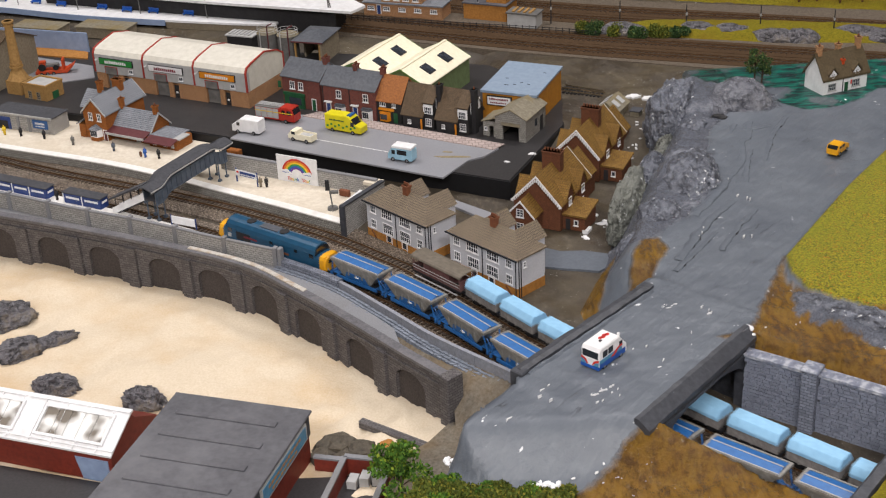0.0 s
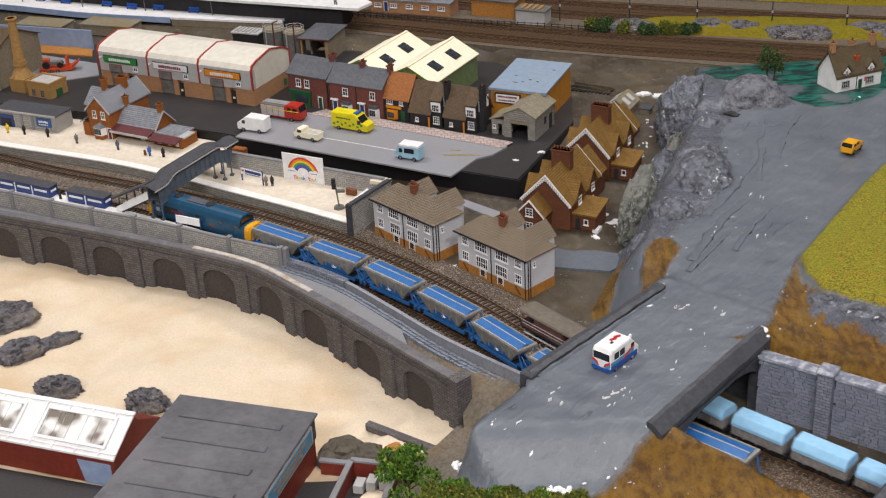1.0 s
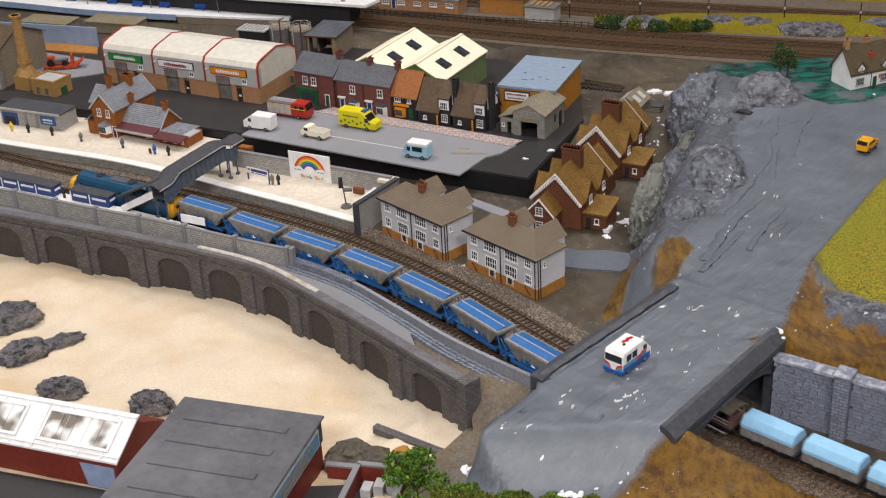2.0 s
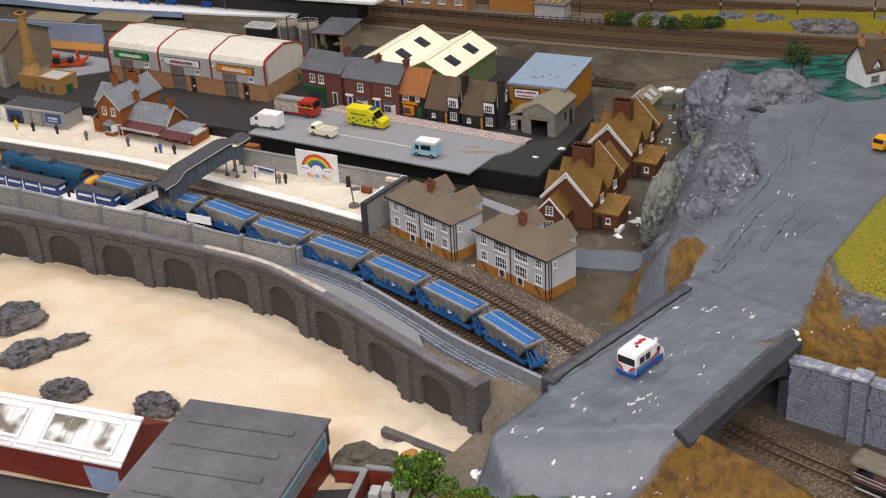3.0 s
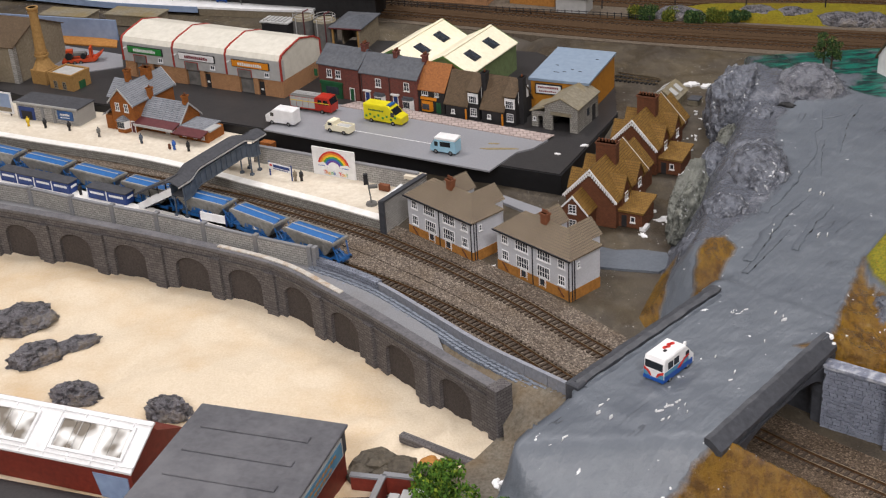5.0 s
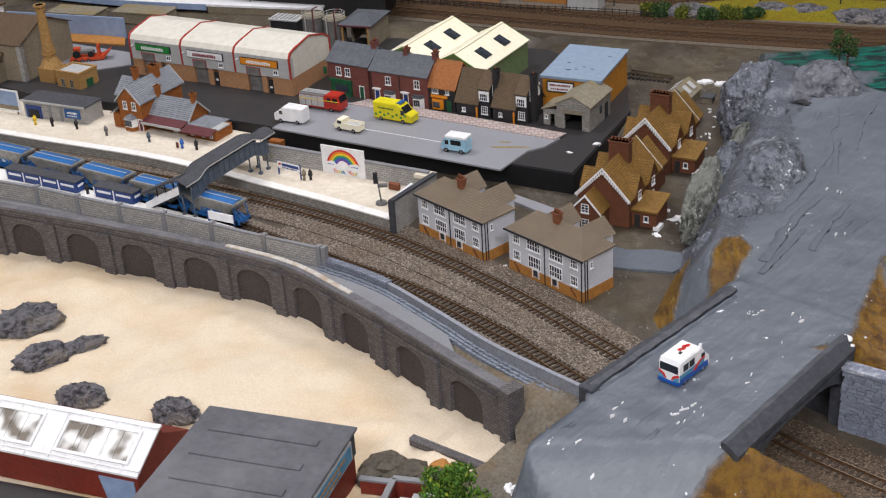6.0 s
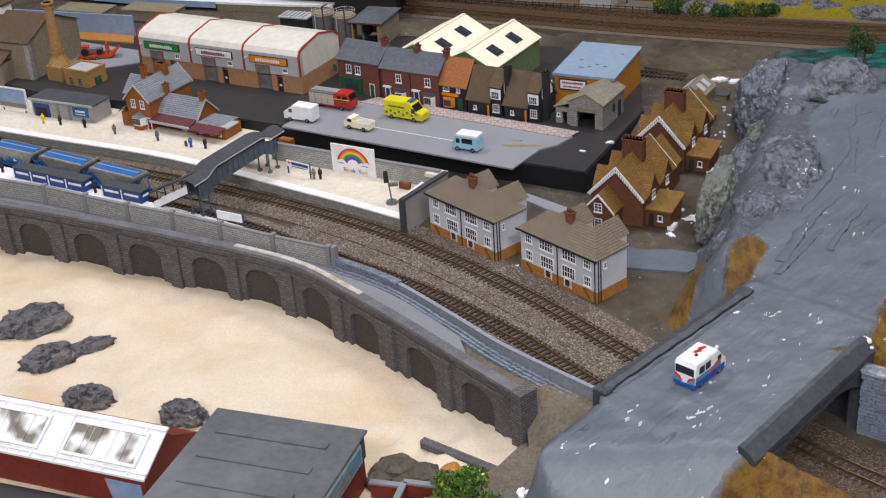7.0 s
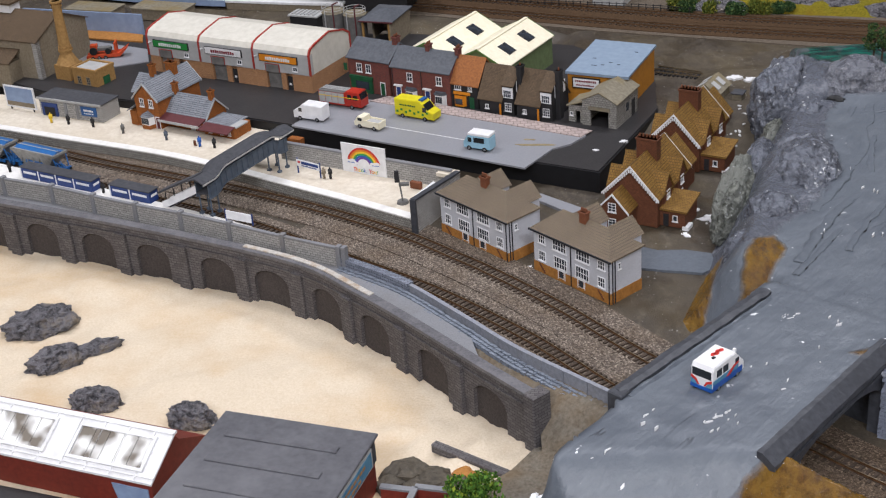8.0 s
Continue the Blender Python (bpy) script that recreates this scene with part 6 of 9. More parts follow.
def name_sign():
    b = thing("platform_sign", pose(-0.312, 0.297, PLAT_Z, 0, 0, -36), "white station sign on blue posts with blue lettering bars", "sign")
    for u in (0, 0.050):
        bm = bmesh.new()
        box(bm, u, u + 0.002, -0.001, 0.001, 0, 0.028)
        part("post", bm, "blue_paint", b)
    s = bx("board", (0.001, 0.051, -0.002, -0.001, 0.014, 0.026), "white", b)
    bx("blue_band", (0.012, 0.049, -0.0026, -0.002, 0.019, 0.024), "blue_paint", s)
    bars(s, pose(0, -0.0011, 0), 0.012, 0.0155, 0.034, 0.002, 9, "blue_paint")
    bx("red_mark", (0.004, 0.009, -0.0026, -0.002, 0.020, 0.0235), "rb_red", s)


name_sign()


# ---- footbridge ----
def footbridge():
    p, q = Vector((-0.447, 0.150)), Vector((-0.340, 0.330))
    d = q - p
    L = d.length
    rz = math.degrees(math.atan2(d.y, d.x))
    b = thing("footbridge", pose(p.x, p.y, PLAT_Z, 0, 0, rz), "slate-blue covered lattice footbridge across both tracks", "footbridge")
    w, z0, z1 = 0.013, 0.036, 0.054

    def hump(x):
        """How far the span stands above its two landings."""
        return 0.011 * float(smooth01((x - 0.016) / 0.030) * smooth01((L - 0.012 - x) / 0.034))

    xs = np.linspace(0, L, 31)
    for s in (-1, 1):
        bm = bmesh.new()
        prism(bm, [(x, z0 - 0.004 + hump(x)) for x in xs] + [(x, z1 + hump(x)) for x in xs[::-1]], s * w - 0.0008, s * w + 0.0008, "y")
        g = part("girder", bm, "bridge_blue", b)
        for i in range(15):
            x = L * (i + 0.3) / 15
            bx("stiffener", (x, x + 0.0014, s * w - (0.0024 if s < 0 else -0.0008), s * w + (0.0024 if s > 0 else -0.0008), z0 - 0.003 + hump(x), z1 + hump(x)), "bridge_blue", g)
        for zz in (z1, z0 - 0.005):
            bm = bmesh.new()
            prism(bm, [(x, zz + hump(x)) for x in xs] + [(x, zz + 0.0016 + hump(x)) for x in xs[::-1]], s * w - 0.0022, s * w + 0.0022, "y")
            part("flange", bm, "bridge_blue", g)
    bm = bmesh.new()
    prism(bm, [(x, z0 + 0.002 + hump(x)) for x in xs] + [(x, z0 + 0.004 + hump(x)) for x in xs[::-1]], -w + 0.001, w - 0.001, "y")
    part("deck", bm, "felt", b)
    zr = 0.062
    xr = np.linspace(-0.014, L + 0.018, 33)
    sec = [(-w - 0.004, 0.0), (-w * 0.6, 0.0040), (0, 0.0062), (w * 0.6, 0.0040), (w + 0.004, 0.0), (w + 0.004, -0.0016), (0, 0.0040), (-w - 0.004, -0.0016)]
    bm = bmesh.new()
    rings = [[bm.verts.new((x, y, zr + 0.002 + z + hump(x))) for y, z in sec] for x in xr]
    for p0, p1 in zip(rings, rings[1:]):
        for i in range(len(sec)):
            bm.faces.new([p0[i], p0[(i + 1) % len(sec)], p1[(i + 1) % len(sec)], p1[i]])
    bm.faces.new(rings[0])
    bm.faces.new(rings[-1][::-1])
    rf = part("roof", bm, "felt", b, "dark grey felted roof")
    for s in (-1, 1):
        bm = bmesh.new()
        prism(bm, [(x, zr - 0.0018 + hump(x)) for x in xr] + [(x, zr + 0.0008 + hump(x)) for x in xr[::-1]], s * (w + 0.0042) - 0.0004, s * (w + 0.0042) + 0.0004, "y")
        part("eaves_board", bm, "clad_grey", rf, "pale eaves board")
    bx("roof_patch", (0.030, 0.046, -w * 0.2, w * 0.75, 0.0700, 0.0716), "tank", rf, "pale worn patch in the roof felt", None)
    for i in range(13):
        for s in (-1, 1):
            x = L * i / 12
            bx("roof_post", (x - 0.0006, x + 0.0006, s * w - 0.0006, s * w + 0.0006, z1 + hump(x), zr + 0.001 + hump(x)), "bridge_blue", b)
    for x in (0.004, 0.022, L - 0.026, L - 0.004):
        for s in (-1, 1):
            bm = bmesh.new()
            tube(bm, (x, s * w * 0.85, -0.001), (x, s * w * 0.85, z0 + 0.004), 0.0014, 0.0012, 8)
            box(bm, x - 0.003, x + 0.003, s * w * 0.85 - 0.003, s * w * 0.85 + 0.003, -0.001, 0.004)
            part("column", bm, "bridge_blue", b)
    # stairs turn off each end along the platforms
    for ex, sgn in ((0.0, 1), (L - 0.020, 1)):
        ln, drop = (0.078, 0.042) if ex == 0 else (0.060, 0.040)
        m = pose(ex + 0.010, w if sgn > 0 else -w, 0, 0, 0, 90)
        bm = bmesh.new()
        n = 10
        for i in range(n):
            box(bm, ln * i / n, ln * (i + 1) / n, -0.009, 0.009, z0 - drop * (i + 1) / n + 0.002, z0 - drop * (i + 1) / n + 0.005)
        part("stair", bm, "felt", b, "", m)
        for s in (-1, 1):
            bm = bmesh.new()
            prism(bm, [(0, z0 + 0.001), (ln, z0 - drop + 0.001), (ln, z0 - drop + 0.014), (0, z0 + 0.015)], s * 0.0095 - 0.0006, s * 0.0095 + 0.0006, "y")
            part("lattice_side", bm, "white", b, "white lattice stair side", m)
            for i in range(4):
                u = ln * (i + 0.5) / 4
                bx("stair_post", (u - 0.0006, u + 0.0006, s * 0.0095 - 0.0006, s * 0.0095 + 0.0006, z0 - drop * (i + 0.5) / 4 + 0.014, z0 - drop * (i + 0.5) / 4 + 0.028), "half_black", b, "", m)
        bm = bmesh.new()
        prism(bm, [(-0.004, z0 + 0.029), (ln + 0.004, z0 - drop + 0.029), (ln + 0.004, z0 - drop + 0.032), (-0.004, z0 + 0.033)], -0.014, 0.014, "y")
        sr = part("stair_roof", bm, "felt", b, "sloping felted stair roof", m)


footbridge()


def shelter(x, y, l, n, label):
    b = thing("platform_shelter", pose(x, y, PLAT_Z, 0, 0, -30), label, "shelter", "shelters on the near platform")
    w, h = 0.020, 0.020
    for i in range(n):
        u0, u1 = l * i / n, l * (i + 1) / n
        f = bx("front_panel", (u0 + 0.0006, u1 - 0.0006, -0.001, 0, 0, h), "blue_paint", b, "navy blue panel with white stripe")
        bx("stripe", (u0 + 0.006, u1 - 0.006, -0.0016, -0.001, h * 0.50, h * 0.70), "white", f)
        bx("divider", (u0 - 0.001, u0 + 0.001, -0.0018, 0, 0, h), "white", b)
    bx("back_panel", (0, l, w - 0.001, w, 0, h), "blue_paint", b)
    for u in (0, l - 0.001):
        e = bx("end_panel", (u, u + 0.001, 0, w, 0, h), "blue_paint", b)
        bx("end_stripe", (u + (0.001 if u > 0 else -0.0006), u + (0.0016 if u > 0 else 0), 0.003, w - 0.003, h * 0.5, h * 0.7), "white", e)
    bx("roof", (-0.002, l + 0.002, -0.003, w + 0.002, h, h + 0.0015), "felt", b, "flat dark grey roof")


shelter(-0.800, 0.352, 0.165, 4, "long navy blue platform shelter with white stripes and grey roof")
shelter(-0.622, 0.252, 0.086, 2, "short navy blue platform shelter with white stripes and grey roof")


def platform_board():
    b = thing("platform_board", pose(-0.410, 0.128, PLAT_Z, 0, 0, -29), "white board on blue posts below the footbridge", "sign")
    bx("panel", (0, 0.050, -0.001, 0.001, 0.004, 0.018), "white", b)
    for u in (-0.002, 0.050):
        bx("post", (u, u + 0.002, -0.001, 0.001, 0, 0.020), "blue_paint", b)


platform_board()


def signal_post():
    b = thing("platform_signal", pose(-0.130, 0.151, PLAT_Z), "grey colour-light signal on a leaning post with round base", "signal")
    bm = bmesh.new()
    tube(bm, (0, 0, 0), (0, 0, 0.004), 0.010, 0.009, 14)
    part("base", bm, "tank", b)
    bm = bmesh.new()
    tube(bm, (0, 0, 0.003), (-0.004, 0, 0.050), 0.0014, 0.0012, 8)
    part("post", bm, "tank", b)
    bx("head", (-0.010, -0.003, -0.004, 0.003, 0.038, 0.056), "half_black", b)
    bm = bmesh.new()
    box(bm, -0.004, 0.012, -0.002, 0.006, 0.030, 0.034)
    part("bracket", bm, "tank", b)


signal_post()
bt = bx("planter", (0, 0.020, 0, 0.008, 0, 0.012), "pot", None, "", pose(-0.120, 0.205, PLAT_Z, 0, 0, -30), bev=0.001)
tagged(bt, "small terracotta planter against the platform wall", "planter")


# ---- small painted figures, plain shapes ----
def figure(x, y, z, coat, legs, rz=0.0, bag=False):
    bm = bmesh.new()
    m = pose(x, y, z, 0, 0, rz) @ Matrix.Diagonal((0.72, 0.72, 0.86, 1))
    for s in (-1, 1):
        tube(bm, m @ Vector((s * 0.0016, 0, 0)), m @ Vector((s * 0.0012, 0, 0.0105)), 0.0013, 0.0016, 6)
    tube(bm, m @ Vector((0, 0, 0.010)), m @ Vector((0, 0, 0.0195)), 0.0028, 0.0034, 8)
    bmesh.ops.create_icosphere(bm, subdivisions=1, radius=0.0021, matrix=m @ Matrix.Translation((0, 0, 0.0222)))
    for s in (-1, 1):
        tube(bm, m @ Vector((s * 0.0036, 0, 0.019)), m @ Vector((s * 0.0042, -0.001, 0.0105)), 0.001, 0.0009, 5)
    ob = part("model_figure", bm, coat, None, smooth=True)
    return tagged(ob, "tiny painted %s model figure standing on the platform" % legs, "figurine", "platform figures")


for x, y, coat, word in ((-0.814, 0.605, "rb_yellow", "yellow-coated"), (-0.777, 0.590, "half_black", "dark-coated"), (-0.725, 0.568, "half_black", "dark-coated"), (-0.659, 0.526, "tank", "grey-coated"),
                         (-0.570, 0.480, "bridge_blue", "slate-coated"), (-0.502, 0.439, "rb_blue", "blue-coated"), (-0.474, 0.428, "half_black", "dark-coated"), (-0.265, 0.265, "stone_tan", "tan-coated"),
                         (-0.254, 0.263, "half_black", "dark-coated"), (-0.830, 0.380, "half_black", "dark-coated"), (-0.638, 0.264, "half_black", "dark-coated")):
    figure(x, y, PLAT_Z, coat, word, 20)
sc = bx("sack_truck", (0, 0.004, 0, 0.006, 0, 0.010), "brick_brown", None, "", pose(-0.512, 0.441, PLAT_Z, 0, 0, 30), bev=0.0006)
tagged(sc, "small brown luggage barrow on the platform", "barrow")


# ---- rolling stock ----
def wheelset(parent, x, r=0.0065, gauge=0.0085):
    bm = bmesh.new()
    tube(bm, (x, -gauge, r), (x, gauge, r), 0.0011, 0.0011, 6)
    a = part("axle", bm, "chassis", parent)
    for s in (-1, 1):
        bm = bmesh.new()
        tube(bm, (x, s * gauge - 0.0011, r), (x, s * gauge + 0.0011, r), r, r, 16)
        tube(bm, (x, s * gauge - s * 0.0013, r), (x, s * gauge - s * 0.0011, r), r + 0.0008, r + 0.0008, 16)
        part("wheel", bm, "chassis", a)


def loft(bm, lower, upper):
    """A block between two rectangles: half length, half width, height; the ends may shift along x."""
    vs = []
    for (hl, hw, z) in (lower, upper):
        vs.append([bm.verts.new(v) for v in ((-hl, -hw, z), (hl, -hw, z), (hl, hw, z), (-hl, hw, z))])
    bm.faces.new(vs[0][::-1])
    bm.faces.new(vs[1])
    for i in range(4):
        j = (i + 1) % 4
        bm.faces.new([vs[0][i], vs[0][j], vs[1][j], vs[1][i]])


def buffers(parent, x, z=0.012):
    for e in (-1, 1):
        for s in (-1, 1):
            bm = bmesh.new()
            tube(bm, (e * x, s * 0.011, z), (e * (x + 0.005), s * 0.011, z), 0.0010, 0.0010, 8)
            tube(bm, (e * (x + 0.0045), s * 0.011, z), (e * (x + 0.0055), s * 0.011, z), 0.0024, 0.0022, 10)
            part("buffer", bm, "chassis", parent)


def hopper_wagon():
    t = thing("hopper_wagon", Matrix(), "silver covered hopper wagon with blue roof panels and blue frame", "railway wagon", "hopper wagons of the blue train")
    bm = bmesh.new()
    loft(bm, (0.030, 0.0125, 0.0155), (0.0515, 0.0168, 0.0400))
    body = part("hopper", bm, "wagon_silver", t, "weathered silver sloping hopper body")
    for s in (-1, 1):
        for i in range(5):
            x = -0.030 + i * 0.015
            bx("rib", (x - 0.0007, x + 0.0007, s * 0.0150 - 0.0012, s * 0.0150 + 0.0012, 0.022, 0.040), "wagon_silver", body)
    bm = bmesh.new()
    loft(bm, (0.026, 0.0131, 0.0156), (0.020, 0.0150, 0.0265))
    part("blue_panel", bm, "wagon_blue", body, "blue lower side panel")
    bm = bmesh.new()
    box(bm, -0.0535, 0.0535, -0.0175, -0.0150, 0.0395, 0.0435)
    box(bm, -0.0535, 0.0535, 0.0150, 0.0175, 0.0395, 0.0435)
    box(bm, -0.0535, -0.0490, -0.0150, 0.0150, 0.0395, 0.0435)
    box(bm, 0.0490, 0.0535, -0.0150, 0.0150, 0.0395, 0.0435)
    part("rim", bm, "wagon_silver", t, "silver top rim")
    for s in (-1, 1):
        bm = bmesh.new()
        prism(bm, [(s * 0.0150, 0.0425), (s * 0.0006, 0.0460), (s * 0.0006, 0.0445), (s * 0.0150, 0.0410)], -0.0488, 0.0488, "x")
        part("roof_panel", bm, "wagon_blue", t, "bright blue roof panel")
    for y in (-0.0152, 0.0):
        bx("roof_strip", (-0.0488, 0.0488, y - 0.0007, y + 0.0007, 0.0440 if y else 0.0456, 0.0452 if y else 0.0468), "clad_grey", t)
    for s in (-1, 1):
        bx("solebar", (-0.044, 0.044, s * 0.0135 - 0.0012, s * 0.0135 + 0.0012, 0.0095, 0.0145), "wagon_blue", t, "blue solebar")
        lg = bm = bmesh.new()
        prism(bm, [(-0.003, 0.0225), (0.002, 0.0265), (0.0015, 0.0240), (0.0065, 0.0225), (0.001, 0.0210)], s * 0.0150 - 0.0006, s * 0.0150 + 0.0006, "y")
        part("painted_mark", bm, "white", t, "small white painted mark")
    for e in (-1, 1):
        bx("headstock", (e * 0.0575 - 0.0015, e * 0.0575 + 0.0015, -0.0150, 0.0150, 0.0090, 0.0150), "wagon_blue", t)
        for s in (-1, 1):
            bm = bmesh.new()
            tube(bm, (e * 0.056, s * 0.0125, 0.0140), (e * 0.0500, s * 0.0150, 0.0390), 0.0011, 0.0011, 6)
            part("end_strut", bm, "wagon_blue", t)
            bm = bmesh.new()
            tube(bm, (e * 0.0555, s * 0.004, 0.0140), (e * 0.0440, s * 0.004, 0.0260), 0.0010, 0.0010, 6)
            part("ladder", bm, "wagon_blue", t)
        bx("platform_end", (e * 0.047 - 0.007, e * 0.047 + 0.007, -0.011, 0.011, 0.0135, 0.0145), "wagon_blue", t)
        wheelset(t, e * 0.034)
    bx("chassis_frame", (-0.056, 0.056, -0.0115, 0.0115, 0.0085, 0.0130), "chassis", t)
    bx("discharge_gear", (-0.022, 0.022, -0.010, 0.010, 0.0055, 0.0150), "chassis", t)
    buffers(t, 0.0565)
    bx("coupling", (0.0590, 0.0650, -0.002, 0.002, 0.0080, 0.0095), "chassis", t)
    return t


def hooded_wagon():
    t = thing("hooded_wagon", Matrix(), "small grey wagon under a pale blue tarpaulin hood", "railway wagon", "hooded wagons of the second train")
    bx("body", (-0.0365, 0.0365, -0.0150, 0.0150, 0.0125, 0.0270), "wagon_grey", t, "", None, 0.0005)
    for s in (-1, 1):
        for x in (-0.018, 0.0, 0.018):
            bx("stanchion", (x - 0.001, x + 0.001, s * 0.0155 - 0.0008, s * 0.0155 + 0.0008, 0.012, 0.027), "wagon_grey", t)
    bm = bmesh.new()
    prism(bm, [(-0.0165, 0.0255), (0.0165, 0.0255), (0.0166, 0.0310), (0.0105, 0.0400), (-0.0105, 0.0400), (-0.0166, 0.0310)], -0.0362, 0.0362, "x")
    bmesh.ops.bevel(bm, geom=list(bm.edges), offset=0.0007, segments=2, affect="EDGES")
    part("hood", bm, "hood_blue", t, "pale blue tarpaulin hood", smooth=False)
    for s in (-1, 1):
        bx("solebar", (-0.0395, 0.0395, s * 0.0125 - 0.001, s * 0.0125 + 0.001, 0.0090, 0.0128), "chassis", t)
    for e in (-1, 1):
        bx("headstock", (e * 0.0392 - 0.001, e * 0.0392 + 0.001, -0.0145, 0.0145, 0.0088, 0.0130), "chassis", t)
        wheelset(t, e * 0.021, 0.006)
    bx("coupling", (0.0400, 0.0452, -0.002, 0.002, 0.008, 0.0095), "chassis", t)
    return t


def brake_van():
    t = thing("brake_van", Matrix(), "maroon and grey brake van with a brown-grey curved roof", "brake van")
    bx("cabin", (-0.030, 0.030, -0.0150, 0.0150, 0.0120, 0.0370), "van_maroon", t)
    bx("floor_frame", (-0.056, 0.056, -0.0155, 0.0155, 0.0090, 0.0130), "chassis", t)
    for e in (-1, 1):
        for s in (-1, 1):
            bx("veranda_post", (e * 0.054 - 0.001, e * 0.054 + 0.001, s * 0.0145 - 0.001, s * 0.0145 + 0.001, 0.013, 0.0375), "van_maroon", t)
            bx("veranda_side", (min(e * 0.030, e * 0.055), max(e * 0.030, e * 0.055), s * 0.0147 - 0.0005, s * 0.0147 + 0.0005, 0.013, 0.0235), "van_maroon", t)
        bx("veranda_end", (e * 0.0555 - 0.0006, e * 0.0555 + 0.0006, -0.0150, 0.0150, 0.013, 0.0300 if e > 0 else 0.0235), "van_maroon", t)
        wheelset(t, e * 0.032, 0.006)
    bm = bmesh.new()
    arc = [(0.0175 * math.cos(a), 0.0365 + 0.0060 * math.sin(a)) for a in np.linspace(0, math.pi, 9)]
    prism(bm, arc + [(p, q - 0.0012) for p, q in arc[::-1]], -0.0585, 0.0585, "x")
    part("roof", bm, "van_roof", t, "curved brown-grey roof")
    for s in (-1, 1):
        for z in (0.0185, 0.0235):
            bx("handrail", (-0.054, 0.054, s * 0.0158 - 0.0004, s * 0.0158 + 0.0004, z, z + 0.0008), "clad_grey", t)
        bx("footboard", (-0.050, 0.050, s * 0.0170 - 0.0012, s * 0.0170 + 0.0012, 0.0050, 0.0060), "clad_grey", t)
    buffers(t, 0.056)
    return t


def locomotive():
    t = thing("diesel_locomotive", Matrix(), "dark blue diesel locomotive with yellow nose ends", "locomotive")
    half = [(-0.0172, 0.0095), (-0.0178, 0.0160), (-0.0178, 0.0360), (-0.0160, 0.0435), (-0.0115, 0.0490), (-0.0050, 0.0515)]
    sec = half + [(-y, z) for y, z in half[::-1]]
    bm = bmesh.new()
    prism(bm, sec, -0.100, 0.100, "x")
    part("body", bm, "loco_blue", t, "dark blue body side and roof")
    low = [(-0.0172, 0.0095), (-0.0178, 0.0160), (-0.0174, 0.0310), (-0.0145, 0.0360), (-0.0050, 0.0375)]
    lsec = low + [(-y, z) for y, z in low[::-1]]
    for e in (-1, 1):
        bm = bmesh.new()
        prism(bm, lsec, e * 0.100, e * 0.109, "x")
        part("bonnet", bm, "loco_blue", t)
        bm = bmesh.new()
        prism(bm, lsec, e * 0.109, e * 0.1215, "x")
        edge = [d for d in bm.edges if all(abs(v.co.x - e * 0.1215) < 1e-5 for v in d.verts)]
        bmesh.ops.bevel(bm, geom=edge, offset=0.003, segments=3, affect="EDGES")
        ny = part("nose", bm, "loco_yellow", t, "warning yellow nose")
        for s in (-1, 1):
            bx("lamp", (e * 0.1215 - 0.0006, e * 0.1215 + 0.0006, s * 0.011 - 0.0015, s * 0.011 + 0.0015, 0.0135, 0.0165), "clad_grey", ny)
        bx("headcode_panel", (e * 0.1215 - 0.0005, e * 0.1215 + 0.0005, -0.008, 0.008, 0.024, 0.030), "half_black", ny)
        bm = bmesh.new()
        prism(bm, [(-0.0165, 0.0360), (0.0165, 0.0360), (0.0140, 0.0450), (0.0060, 0.0485), (-0.0060, 0.0485), (-0.0140, 0.0450)], e * 0.0995, e * 0.1025, "x")
        part("windscreen", bm, "screen", t, "dark cab windscreen")
        for s in (-1, 1):
            bx("cab_window", (min(e * 0.088, e * 0.097), max(e * 0.088, e * 0.097), s * 0.0178 - 0.0004, s * 0.0178 + 0.0004, 0.030, 0.037), "screen", t)
            bx("cab_door", (min(e * 0.078, e * 0.0845), max(e * 0.078, e * 0.0845), s * 0.0179 - 0.0004, s * 0.0179 + 0.0004, 0.012, 0.038), "loco_blue", t)
        bx("bogie_frame", (e * 0.072 - 0.032, e * 0.072 + 0.032, -0.0145, 0.0145, 0.0040, 0.0100), "chassis", t)
        for k in (-0.024, 0.0, 0.024):
            wheelset(t, e * 0.072 + k, 0.0068)
        buffers(t, 0.1215, 0.0125)
    bx("fuel_tank", (-0.030, 0.030, -0.0140, 0.0140, 0.0040, 0.0100), "chassis", t)
    for s in (-1, 1):
        bx("grille", (-0.078, -0.045, s * 0.0178 - 0.0003, s * 0.0178 + 0.0003, 0.020, 0.034), "half_black", t, "dark radiator grille")
        bx("name_plate", (-0.060, -0.030, s * 0.0181 - 0.0003, s * 0.0181 + 0.0003, 0.0265, 0.0295), "ink_red", t, "small red name plate bar")
        bx("side_logo", (0.030, 0.042, s * 0.0180 - 0.0003, s * 0.0180 + 0.0003, 0.020, 0.024), "pot", t)
        bx("white_mark", (-0.098, -0.090, s * 0.0180 - 0.0003, s * 0.0180 + 0.0003, 0.020, 0.027), "clad_grey", t)
        for u in (0.0, 0.055):
            bx("side_window", (u, u + 0.007, s * 0.0180 - 0.0003, s * 0.0180 + 0.0003, 0.031, 0.036), "screen", t)
    for u in (-0.055, 0.02):
        bm = bmesh.new()
        tube(bm, (u, 0, 0.0510), (u, 0, 0.0525), 0.0085, 0.0085, 18)
        part("roof_fan", bm, "half_black", t)
    bx("roof_panel", (-0.030, 0.010, -0.008, 0.008, 0.0508, 0.0520), "slate_dark", t)
    return t


